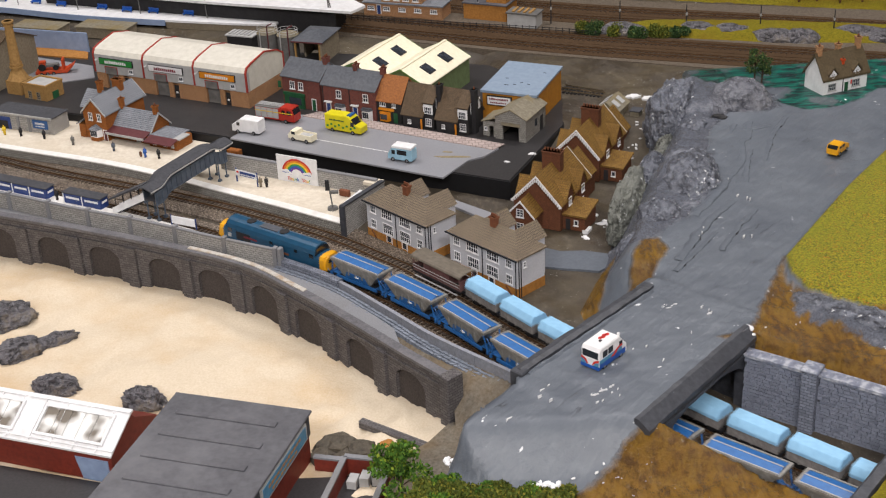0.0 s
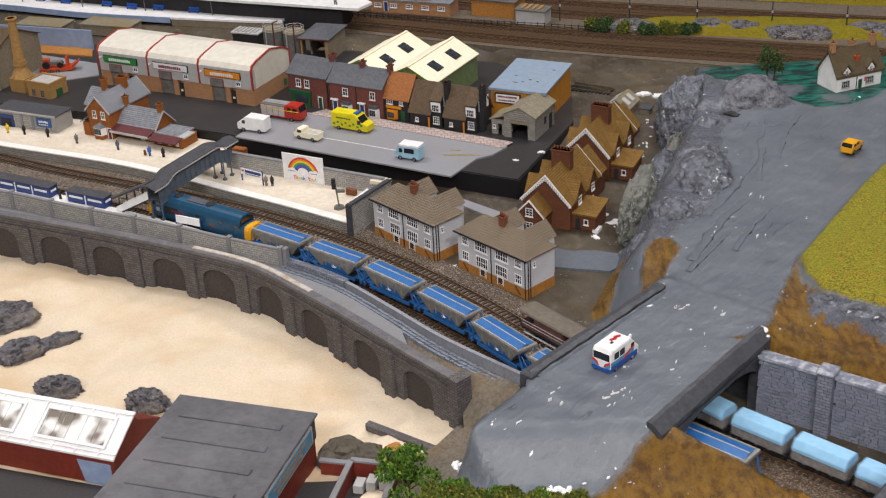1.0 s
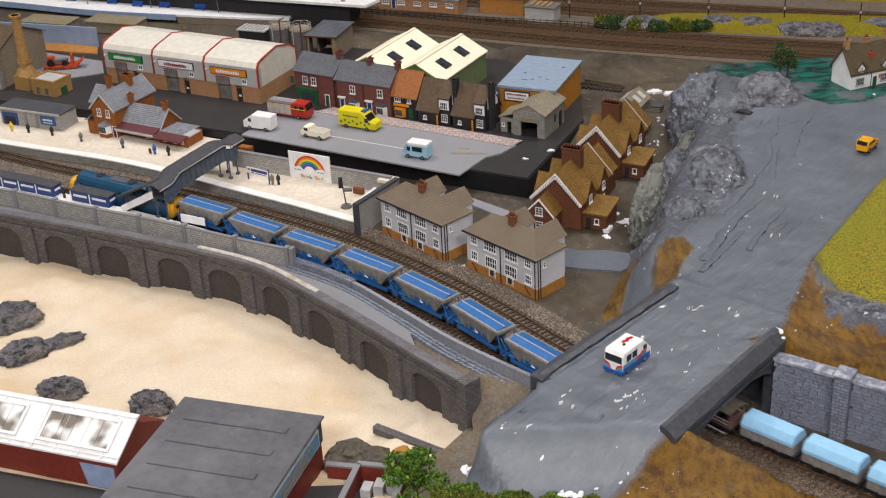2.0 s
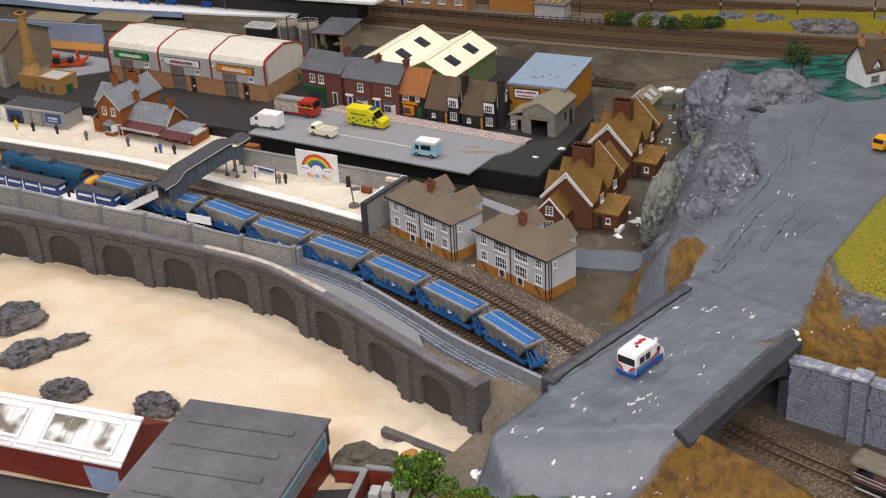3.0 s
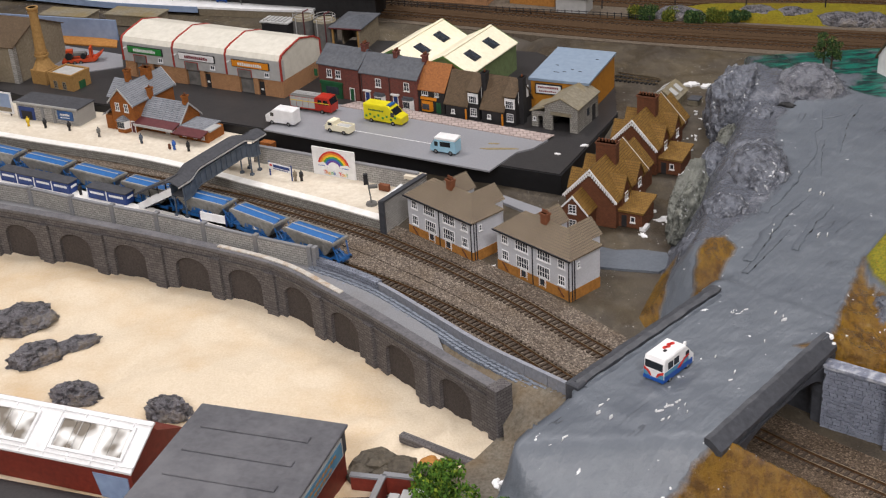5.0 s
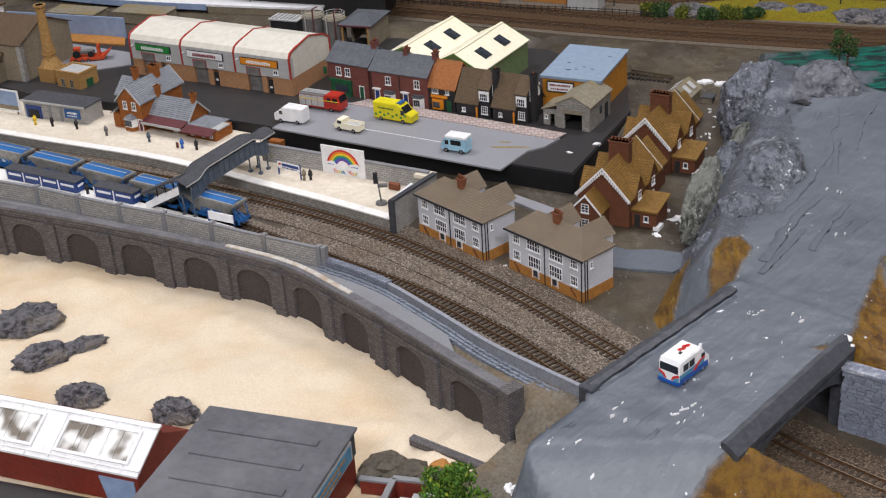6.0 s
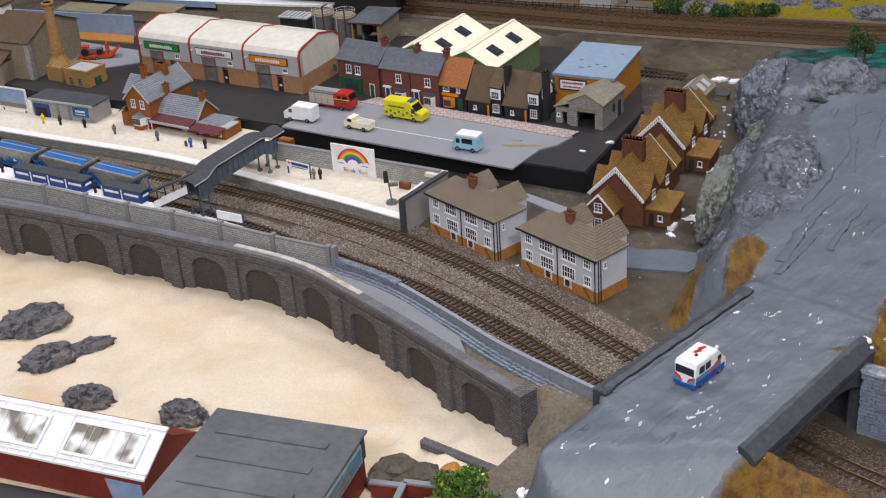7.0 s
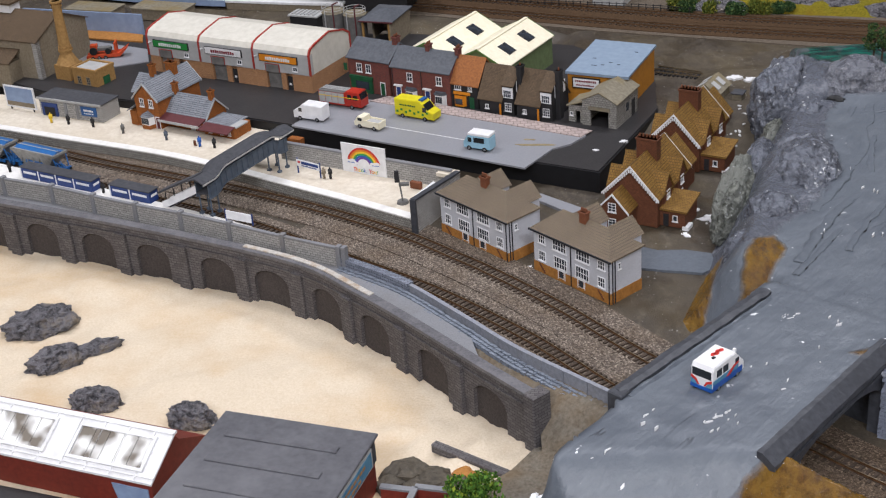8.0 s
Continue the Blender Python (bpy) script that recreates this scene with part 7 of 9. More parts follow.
# positions along the lines, in metres against seconds
TRAIN1_T = [0.0, 1.0, 1.5, 3.0, 3.5, 4.5, 6.0, 8.0]
TRAIN1_S = [2.182, 1.994, 1.897, 1.598, 1.490, 1.253, 0.895, 0.440]
TRAIN1_FIT = np.polyfit(TRAIN1_T, TRAIN1_S, 4)
PITCH1, PITCH2 = 0.1235, 0.0850
LOW_OLD = 0.497


def train1_s(t):
    """Where the roof of the last hopper begins."""
    return float(np.polyval(TRAIN1_FIT, t)) + LOW0 - LOW_OLD


def train2_s(t):
    """The rear end of the brake van; it runs out of the scene and slows to a stand."""
    run = t if t < 3.6 else 3.6 + 0.9 * (1 - math.exp(-(t - 3.6) / 0.9))
    return 1.542 + 0.2370 * run + 0.0035 * run * run


STOCK = []
hop = hopper_wagon()
for i in range(8):
    w = hop if i == 0 else copy_thing(hop, Matrix())
    STOCK.append((w, LOWER, train1_s, 0.0515 - (7 - i) * PITCH1))
STOCK.append((locomotive(), LOWER, train1_s, -7 * PITCH1 - 0.137))
hw = hooded_wagon()
for i in range(12):
    w = hw if i == 0 else copy_thing(hw, Matrix())
    STOCK.append((w, UPPER, train2_s, 0.128 + (i + 0.5) * PITCH2))
STOCK.append((brake_van(), UPPER, train2_s, 0.064))


# ---- road vehicles ----
def vehicle(name, m, L, W, profile, mat, label, category, windows=(), glass_front=None, wheels=(0.2, 0.78), r=0.0042, extra=None):
    """A road vehicle from its side profile; x runs from the tail to the front."""
    t = thing(name, m, label, category)
    bm = bmesh.new()
    prism(bm, profile, -W / 2, W / 2, "y")
    bmesh.ops.bevel(bm, geom=[e for e in bm.edges if abs(e.verts[0].co.y - e.verts[1].co.y) < 1e-6], offset=0.0011, segments=2, affect="EDGES")
    part("body", bm, mat, t)
    for x0, x1, z0, z1 in windows:
        for s in (-1, 1):
            bx("side_window", (x0, x1, s * W / 2 - 0.0003, s * W / 2 + 0.0003, z0, z1), "screen", t)
    for x0, z0, x1, z1 in (glass_front or ()):
        bm = bmesh.new()
        dx, dz = x1 - x0, z1 - z0
        n = Vector((dz, 0, -dx)).normalized() * 0.0004
        if n.x * (1 if (x0 + x1) / 2 > L / 2 else -1) < 0:
            n = -n
        prism(bm, [(x0 - n.x, z0 - n.z), (x1 - n.x, z1 - n.z), (x1 + n.x, z1 + n.z), (x0 + n.x, z0 + n.z)], -W / 2 + 0.0018, W / 2 - 0.0018, "y")
        part("windscreen", bm, "screen", t)
    for k in wheels:
        for s in (-1, 1):
            bm = bmesh.new()
            tube(bm, (L * k, s * (W / 2 - 0.0028), r), (L * k, s * (W / 2 + 0.0003), r), r, r, 14)
            wh = part("wheel", bm, "tyre", t)
            bm = bmesh.new()
            tube(bm, (L * k, s * (W / 2 + 0.0002), r), (L * k, s * (W / 2 + 0.0007), r), r * 0.55, r * 0.5, 10)
            part("hub", bm, "hub", wh)
    return t


RZ = BOARD_Z + 0.003
v = vehicle("panel_van", pose(-0.274, 0.474, RZ, 0, 0, 153), 0.062, 0.026, [(0, 0.004), (0, 0.030), (0.042, 0.031), (0.052, 0.021), (0.062, 0.017), (0.062, 0.004)], "white",
            "white panel van parked on the road card", "van", ((0.043, 0.050, 0.017, 0.024),), ((0.0435, 0.029, 0.0515, 0.0205),))
bars(v, pose(0, -0.0120, 0), 0.012, 0.018, 0.018, 0.003, 5, "bridge_blue")
v = vehicle("pickup_truck", pose(-0.170, 0.412, RZ, 0, 0, 146), 0.055, 0.022, [(0, 0.004), (0, 0.013), (0.034, 0.013), (0.034, 0.022), (0.047, 0.022), (0.052, 0.013), (0.055, 0.012), (0.055, 0.004)], "cream",
            "cream flatbed pickup truck on the grey road", "truck", ((0.037, 0.046, 0.0145, 0.020),), ((0.0478, 0.021, 0.0520, 0.0135),))
bx("load_bed", (0.002, 0.032, -0.009, 0.009, 0.0130, 0.0136), "clad_grey", v)
for s in (-1, 1):
    bx("bed_side", (0.001, 0.033, s * 0.0103 - 0.0006, s * 0.0103 + 0.0006, 0.0125, 0.0165), "cream", v)
bx("tailgate", (-0.0004, 0.0008, -0.0103, 0.0103, 0.0125, 0.0165), "cream", v)
v = vehicle("ambulance", pose(-0.143, 0.484, RZ, 0, 0, -32), 0.082, 0.027, [(0, 0.004), (0, 0.035), (0.055, 0.036), (0.060, 0.031), (0.069, 0.020), (0.082, 0.016), (0.082, 0.004)], "amb_yellow",
            "bright yellow ambulance with green chequered band", "ambulance", ((0.060, 0.068, 0.017, 0.026),), ((0.0605, 0.0305, 0.0690, 0.0202),))
for s in (-1, 1):
    for i in range(8):
        bx("check", (0.004 + i * 0.009, 0.0085 + i * 0.009, s * 0.0136 - 0.0003, s * 0.0136 + 0.0003, 0.010 + 0.004 * (i % 2), 0.014 + 0.004 * (i % 2)), "sign_green", v)
    bars(v, pose(0, -0.0128, 0), 0.012, 0.024, 0.034, 0.003, 9, "green_dark") if s < 0 else None
bx("light_bar", (0.050, 0.058, -0.009, 0.009, 0.035, 0.038), "sign_blue", v)
v = vehicle("fire_engine", pose(-0.287, 0.566, RZ, 0, 0, -29), 0.092, 0.027, [(0, 0.005), (0, 0.030), (0.058, 0.030), (0.060, 0.033), (0.088, 0.033), (0.092, 0.020), (0.092, 0.005)], "fire_red",
            "red fire engine with grey locker body and white ladder", "fire engine", ((0.064, 0.072, 0.019, 0.028), (0.076, 0.086, 0.019, 0.028)), ((0.0885, 0.031, 0.0918, 0.020),))
for s in (-1, 1):
    for i in range(4):
        bx("locker", (0.0025 + i * 0.0138, 0.0150 + i * 0.0138, s * 0.0142 - 0.0005, s * 0.0142 + 0.0005, 0.009, 0.0285), "clad_grey", v, "silver-grey roller locker")
    bx("yellow_band", (0.002, 0.090, s * 0.0149 - 0.0003, s * 0.0149 + 0.0003, 0.0215, 0.0228), "rb_yellow", v)
bx("equipment_deck", (0.001, 0.0575, -0.0137, 0.0137, 0.0285, 0.0312), "tank", v, "dull grey equipment deck", None, 0.0008)
bm = bmesh.new()
for y in (-0.006, 0.0, 0.006):
    tube(bm, (0.004, y, 0.0325), (0.060, y, 0.0325), 0.001, 0.001, 6)
for i in range(10):
    tube(bm, (0.006 + i * 0.0058, -0.006, 0.0325), (0.006 + i * 0.0058, 0.006, 0.0325), 0.0007, 0.0007, 5)
part("ladder", bm, "clad_grey", v)
ICE = [(0, 0.004), (0, 0.024), (0.004, 0.030), (0.038, 0.030), (0.042, 0.025), (0.048, 0.016), (0.050, 0.013), (0.050, 0.004)]
v = vehicle("ice_cream_van", pose(0.020, 0.291, RZ, 0, 0, 151), 0.050, 0.023, ICE, "ice_blue", "pale blue ice cream van with white top on the road card", "van", ((0.010, 0.030, 0.015, 0.024), (0.034, 0.041, 0.015, 0.023)), ((0.0425, 0.0245, 0.0478, 0.0165),))
bx("white_top", (0.0, 0.041, -0.0118, 0.0118, 0.0262, 0.0315), "white", v, "white roof", None, 0.001)
v = vehicle("ice_cream_van", pose(0.222, -0.561, DECK_Z + 0.001, 0, 0, 46), 0.062, 0.028, [(0, 0.004), (0, 0.029), (0.003, 0.034), (0.045, 0.034), (0.050, 0.028), (0.056, 0.019), (0.062, 0.016), (0.062, 0.004)], "white",
            "white and blue ice cream van with red stripes on the bridge", "van", ((0.008, 0.018, 0.019, 0.028), (0.020, 0.030, 0.019, 0.028), (0.044, 0.051, 0.018, 0.026)), ((0.0003, 0.019, 0.0003, 0.029), (0.0505, 0.0275, 0.0558, 0.0195)))
for s in (-1, 1):
    bx("blue_side", (0.001, 0.058, s * 0.0141 - 0.0003, s * 0.0141 + 0.0003, 0.0045, 0.0120), "van_blue", v, "bright blue lower side")
    bx("pale_side", (0.001, 0.050, s * 0.0141 - 0.0003, s * 0.0141 + 0.0003, 0.0120, 0.0175), "sky_glass", v, "pale blue band")
    bm = bmesh.new()
    prism(bm, [(0.026, 0.012), (0.040, 0.020), (0.050, 0.0215), (0.050, 0.019), (0.042, 0.0175), (0.032, 0.011)], s * 0.0146 - 0.0002, s * 0.0146 + 0.0002, "y")
    part("red_swoosh", bm, "rb_red", v)
    bm = bmesh.new()
    prism(bm, [(s * 0.0135, 0.019), (s * 0.0060, 0.0150), (s * 0.0030, 0.009), (s * 0.0050, 0.009), (s * 0.0080, 0.0130), (s * 0.0135, 0.0155)], -0.0006, -0.0001, "x")
    part("rear_stripe", bm, "rb_red", v)
    bm = bmesh.new()
    prism(bm, [(s * 0.0135, 0.0150), (s * 0.0080, 0.0125), (s * 0.0050, 0.0085), (s * 0.0135, 0.0085)], -0.0006, -0.0001, "x")
    part("rear_blue", bm, "sky_glass", v)
bx("rear_bumper", (-0.0012, 0.002, -0.014, 0.014, 0.004, 0.0080), "van_blue", v)
bx("roof_hatch", (0.018, 0.022, -0.003, 0.000, 0.0338, 0.0352), "half_black", v)
bm = bmesh.new()
for i in range(4):
    bmesh.ops.create_cone(bm, cap_ends=True, segments=14, radius1=0.0036, radius2=0.0036, depth=0.0005, matrix=pose(0.026 + i * 0.0042, 0.003 - 0.0018 * (i % 2), 0.0343) @ Matrix.Diagonal((1, 0.7, 1, 1)))
    bmesh.ops.create_cone(bm, cap_ends=True, segments=14, radius1=0.0012, radius2=0.0012, depth=0.0006, matrix=pose(0.026 + i * 0.0042, 0.003 - 0.0018 * (i % 2), 0.0346))
part("roof_emblem", bm, "rb_red", v, "red looped roof emblem")
bx("roof_horn", (0.044, 0.047, -0.013, -0.010, 0.0335, 0.0375), "white", v)
v = vehicle("small_car", pose(0.719, 0.044, DECK_Z + 0.003, 0, 0, 47), 0.044, 0.021, [(0, 0.004), (0, 0.013), (0.004, 0.020), (0.026, 0.020), (0.033, 0.014), (0.044, 0.012), (0.044, 0.004)], "car_yellow",
            "small amber yellow car on the hill road", "car", ((0.006, 0.014, 0.014, 0.0185), (0.016, 0.025, 0.014, 0.0185)), ((0.0005, 0.0135, 0.0038, 0.0195), (0.0265, 0.0195, 0.0325, 0.0145)))
# low loader with a vintage tractor, behind the brewery
v = vehicle("low_loader", pose(-0.812, 0.914, BOARD_Z, 0, 0, 4), 0.088, 0.026, [(0, 0.004), (0, 0.009), (0.004, 0.011), (0.070, 0.011), (0.088, 0.024), (0.088, 0.022), (0.072, 0.006), (0.070, 0.004)], "low_orange",
            "orange-red low loader carrying a small grey and red tractor", "trailer", wheels=(0.15, 0.3, 0.45))
bx("ramp", (0.060, 0.064, -0.012, 0.012, 0.011, 0.034), "low_orange", v)
tr = thing("tractor", pose(-0.806, 0.9135, BOARD_Z + 0.011, 0, 0, 4), "small red and grey model tractor on the low loader", "tractor")
bm = bmesh.new()
box(bm, 0.006, 0.046, -0.005, 0.005, 0.006, 0.014, bev=0.001)
part("bonnet", bm, "tank", tr)
bx("cab", (0.004, 0.018, -0.007, 0.007, 0.010, 0.020), "low_orange", tr)
for x, r in ((0.010, 0.008), (0.040, 0.006)):
    for s in (-1, 1):
        bm = bmesh.new()
        tube(bm, (x, s * 0.007, r), (x, s * 0.011, r), r, r, 14)
        part("tyre", bm, "tyre", tr)


# ---- keyed movement ----
def motions():
    times = [i * 0.25 for i in range(33)]
    for ob, line, at, off in STOCK:
        walk(ob, [(t, line.spot(at(t) + off, 0.0)) for t in times])


# ---- rocks, trees and bushes ----
def rock(name, x, y, z, sx, sy, sz, rz, seed, mat, label, category="rock", group="", levels=4, rug=1.0, smooth=False):
    bm = bmesh.new()
    bmesh.ops.create_icosphere(bm, subdivisions=levels, radius=1.0)
    for v in bm.verts:
        p = v.co.copy()
        n = noise.ridged_multi_fractal(p * 1.3 + Vector((seed, 0, 0)), 1.0, 2.0, 5, 1.0, 2.0) - 1.0
        f = noise.fractal(p * 3.0 + Vector((0, seed, 0)), 0.7, 2.0, 4)
        g = noise.fractal(p * 8.0 + Vector((seed, seed, 0)), 0.8, 2.0, 3)
        v.co = p * (1 + 0.24 * rug * n + 0.07 * rug * f + (0.022 + 0.020 * rug) * g)
        v.co = Vector((v.co.x * sx, v.co.y * sy, max(-0.45, v.co.z) * sz))
    ob = part(name, bm, mat, None, "", pose(x, y, z, 0, 0, rz), smooth=smooth)
    return tagged(ob, label, category, group)


for a in ((-0.688, -0.020, 0.055, 0.036, 0.026, 15, 3), (-0.636, -0.128, 0.042, 0.026, 0.020, 28, 7), (-0.584, -0.100, 0.036, 0.016, 0.012, 32, 9), (-0.553, -0.245, 0.036, 0.024, 0.022, -10, 12), (-0.410, -0.300, 0.032, 0.024, 0.024, -20, 17)):
    rock("beach_rock", a[0], a[1], SAND_Z + 0.004, a[2], a[3], a[4], a[5], a[6], "rock", "craggy grey rock half buried in the sand", group="rocks on the beach", levels=5)
for i, (x, y, r) in enumerate(((-0.118, -0.452, 0.026), (-0.085, -0.470, 0.024), (-0.060, -0.490, 0.022), (-0.100, -0.488, 0.022), (-0.045, -0.462, 0.016), (-0.135, -0.470, 0.018))):
    rock("shore_rubble", x, y, SAND_Z + 0.004, r * 1.2, r, r * 0.7, 40 * i, 30 + i, "rock_brown" if i != 4 else "plinth", "rough brown-grey rubble at the foot of the shore", group="rubble beside the boathouse", levels=3)
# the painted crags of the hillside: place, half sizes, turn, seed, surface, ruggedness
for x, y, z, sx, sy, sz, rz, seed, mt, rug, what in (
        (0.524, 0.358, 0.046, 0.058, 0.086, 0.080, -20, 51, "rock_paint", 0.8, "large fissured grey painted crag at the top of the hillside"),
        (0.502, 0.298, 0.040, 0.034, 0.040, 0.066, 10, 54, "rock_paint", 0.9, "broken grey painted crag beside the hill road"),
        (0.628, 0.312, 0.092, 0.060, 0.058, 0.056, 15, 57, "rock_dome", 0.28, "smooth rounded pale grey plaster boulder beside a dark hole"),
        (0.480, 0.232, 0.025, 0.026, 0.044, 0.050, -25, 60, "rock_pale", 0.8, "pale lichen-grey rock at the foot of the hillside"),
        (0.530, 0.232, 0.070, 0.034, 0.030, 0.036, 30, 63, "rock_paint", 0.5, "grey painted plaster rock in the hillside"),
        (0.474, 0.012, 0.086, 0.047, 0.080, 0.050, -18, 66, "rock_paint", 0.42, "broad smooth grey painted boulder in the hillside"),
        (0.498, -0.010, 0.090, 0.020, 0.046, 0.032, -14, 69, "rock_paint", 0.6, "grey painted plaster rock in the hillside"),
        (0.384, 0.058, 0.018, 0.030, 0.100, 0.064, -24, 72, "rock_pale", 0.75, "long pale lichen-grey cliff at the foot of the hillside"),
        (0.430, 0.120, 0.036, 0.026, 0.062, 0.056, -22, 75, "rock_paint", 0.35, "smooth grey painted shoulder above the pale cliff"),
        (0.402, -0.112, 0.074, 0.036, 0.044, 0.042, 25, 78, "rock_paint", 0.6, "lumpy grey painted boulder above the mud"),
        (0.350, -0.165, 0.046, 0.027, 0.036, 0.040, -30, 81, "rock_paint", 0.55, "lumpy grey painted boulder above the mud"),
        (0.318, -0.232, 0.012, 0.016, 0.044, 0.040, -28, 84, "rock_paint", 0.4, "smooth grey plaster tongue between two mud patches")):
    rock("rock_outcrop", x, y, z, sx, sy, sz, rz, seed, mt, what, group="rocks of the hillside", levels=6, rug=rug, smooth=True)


def plaster_fold(points, rise, wide, seed):
    """A fold in the painted plaster: a soft back and a steep broken front with a dark strip for its shade at the foot.
    """
    ln = Line(points)
    n = max(8, int(ln.length / 0.004))
    fold, shade_strip = bmesh.new(), bmesh.new()
    rings, foot = [], []
    for i in range(n + 1):
        s = ln.length * i / n
        k = math.sin(math.pi * i / n) ** 0.5 * (0.55 + 0.9 * abs(noise.noise(Vector((s * 30, seed, 0)))))
        w = 0.003 * noise.noise(Vector((s * 40, 0, seed)))
        base = DECK_Z + 0.0008
        g = max(0.0, min(1.0, 0.35 + 2.2 * noise.noise(Vector((s * 70, 9.0, seed))))) * k - 0.15
        rings.append([fold.verts.new((*ln.offset(s, w + d), base + z)) for d, z in ((-wide, -0.004), (-wide * 0.4, rise * k * 0.55), (0.0, rise * k), (0.0014, rise * k * 0.8), (0.0022, -0.004))])
        foot.append([shade_strip.verts.new((*ln.offset(s, w + d), base + z)) for d, z in ((0.0010, -0.004), (0.0010, 0.0004 + 0.0009 * g), (0.0011 + 0.0018 * g, 0.0004 + 0.0009 * g), (0.0011 + 0.0018 * g, -0.004))])
    for bm, rows in ((fold, rings), (shade_strip, foot)):
        c = len(rows[0])
        for p, q in zip(rows, rows[1:]):
            for i in range(c):
                bm.faces.new([p[i], p[(i + 1) % c], q[(i + 1) % c], q[i]])
    f = thing("plaster_fold", Matrix(), "raised crease in the grey painted plaster of the hill road", "plaster fold", "creases in the hill paint", kind="structure")
    part("ridge", fold, "roadpaint", f, "", None, True)
    # black strip stands in for the shadow side of the ridge
    part("shade_strip", shade_strip, "half_black", f, "dark strip painted as the shade along the fold")


for k, line in enumerate(CREASES):
    plaster_fold(line, 0.0030, 0.022, 3.0 + k)
for k, (line, rise) in enumerate((([(0.60, 0.10), (0.575, 0.03), (0.56, -0.03)], 0.004), ([(0.47, -0.20), (0.425, -0.262), (0.385, -0.315)], 0.004), ([(0.55, -0.13), (0.50, -0.20), (0.465, -0.26)], 0.003), ([(0.60, 0.215), (0.575, 0.16), (0.555, 0.10)], 0.005), ([(0.70, 0.235), (0.66, 0.17), (0.63, 0.10), (0.61, 0.05)], 0.003))):
    plaster_fold(line, rise * 0.4, 0.014, 20.0 + k)


def clump_crown(bm, rng, centre, r, count, size):
    """Many small leaf flakes in an uneven cloud."""
    for _ in range(count):
        d = Vector((rng.gauss(0, 1), rng.gauss(0, 1), rng.gauss(0, 1))).normalized() * r * rng.uniform(0.55, 1.08)
        d.z *= 0.9
        c = Vector(centre) + d
        m = Matrix.Translation(c) @ Euler((rng.uniform(0, 6), rng.uniform(0, 6), rng.uniform(0, 6))).to_matrix().to_4x4()
        s = size * rng.uniform(0.6, 1.3)
        vs = [bm.verts.new(m @ Vector(p)) for p in ((-s, 0, 0), (0, -s * 0.6, s * 0.2), (s, 0, 0), (0, s * 0.6, s * 0.2))]
        bm.faces.new(vs)


def tree(x, y, z, h, spread, seed, leaf, label, trunks=1, flakes=1500, size=0.0022):
    rng = random.Random(seed)
    t = thing("tree", pose(x, y, z), label, "tree")
    for k in range(trunks):
        ox, oy = (k * 0.6 * spread, -k * 0.4 * spread)
        hh = h * (1 - 0.18 * k)
        bm = bmesh.new()
        tube(bm, (ox, oy, -0.004), (ox + 0.002, oy, hh * 0.65), 0.0022, 0.001, 8)
        limbs = []
        for i in range(7):
            a, zz = rng.uniform(0, 6.28), hh * rng.uniform(0.35, 0.65)
            e = (ox + math.cos(a) * spread * 0.6, oy + math.sin(a) * spread * 0.6, zz + hh * rng.uniform(0.08, 0.2))
            tube(bm, (ox, oy, zz), e, 0.001, 0.0004, 5)
            limbs.append(e)
        part("trunk", bm, "bark", t)
        bm = bmesh.new()
        tops = limbs + [(ox, oy, hh * 0.85), (ox + rng.uniform(-1, 1) * spread * 0.2, oy, hh * 0.68), (ox, oy + 0.3 * spread, hh * 0.55)]
        for c in tops:
            clump_crown(bm, rng, c, spread * rng.uniform(0.28, 0.42), flakes // (len(tops) * trunks), size)
        part("crown", bm, leaf, t)
    return t


tree(0.678, 0.400, 0.096, 0.085, 0.020, 5, "leaf_dark", "small dark green model tree on the painted hill", 2)
tree(-0.030, -0.600, -0.085, 0.125, 0.044, 8, "leaf", "bright green leafy tree beside the shore", 1, 2600, 0.003)


def bush(x, y, z, r, seed, leaf, label, group):
    rng = random.Random(seed)
    bm = bmesh.new()
    for i in range(5):
        clump_crown(bm, rng, (rng.uniform(-r, r) * 0.6, rng.uniform(-r, r) * 0.6, r * rng.uniform(0.1, 0.5)), r * rng.uniform(0.45, 0.7), 420, 0.0026)
    return tagged(part("bush", bm, leaf, None, "", pose(x, y, z)), label, "bush", group)


for i, (x, y, r) in enumerate(((0.009, -0.711, 0.018), (0.025, -0.695, 0.018), (0.034, -0.717, 0.019), (0.047, -0.717, 0.018), (0.058, -0.732, 0.017), (0.073, -0.723, 0.019), (0.085, -0.738, 0.023), (0.099, -0.730, 0.022), (0.114, -0.744, 0.022), (0.131, -0.737, 0.018), (0.146, -0.747, 0.020), (0.163, -0.743, 0.019), (-0.006, -0.726, 0.018), (0.013, -0.736, 0.018))):
    bush(x, y, 0.036, r, 90 + i, "leaf" if i % 4 == 1 else "leaf_olive", "olive green scrub at the edge of the hill", "scrub at the hill edge")
for i, (x, y, r) in enumerate(((0.427, 0.985, 0.026), (0.46, 0.968, 0.026), (0.50, 0.945, 0.026), (0.55, 0.930, 0.024), (0.60, 0.918, 0.026), (0.645, 0.915, 0.022), (0.52, 0.97, 0.022))):
    bush(x, y, 0.034, r, 120 + i, "leaf_dark" if i % 2 else "leaf_olive", "dark green lineside bush between the tracks", "lineside bushes")
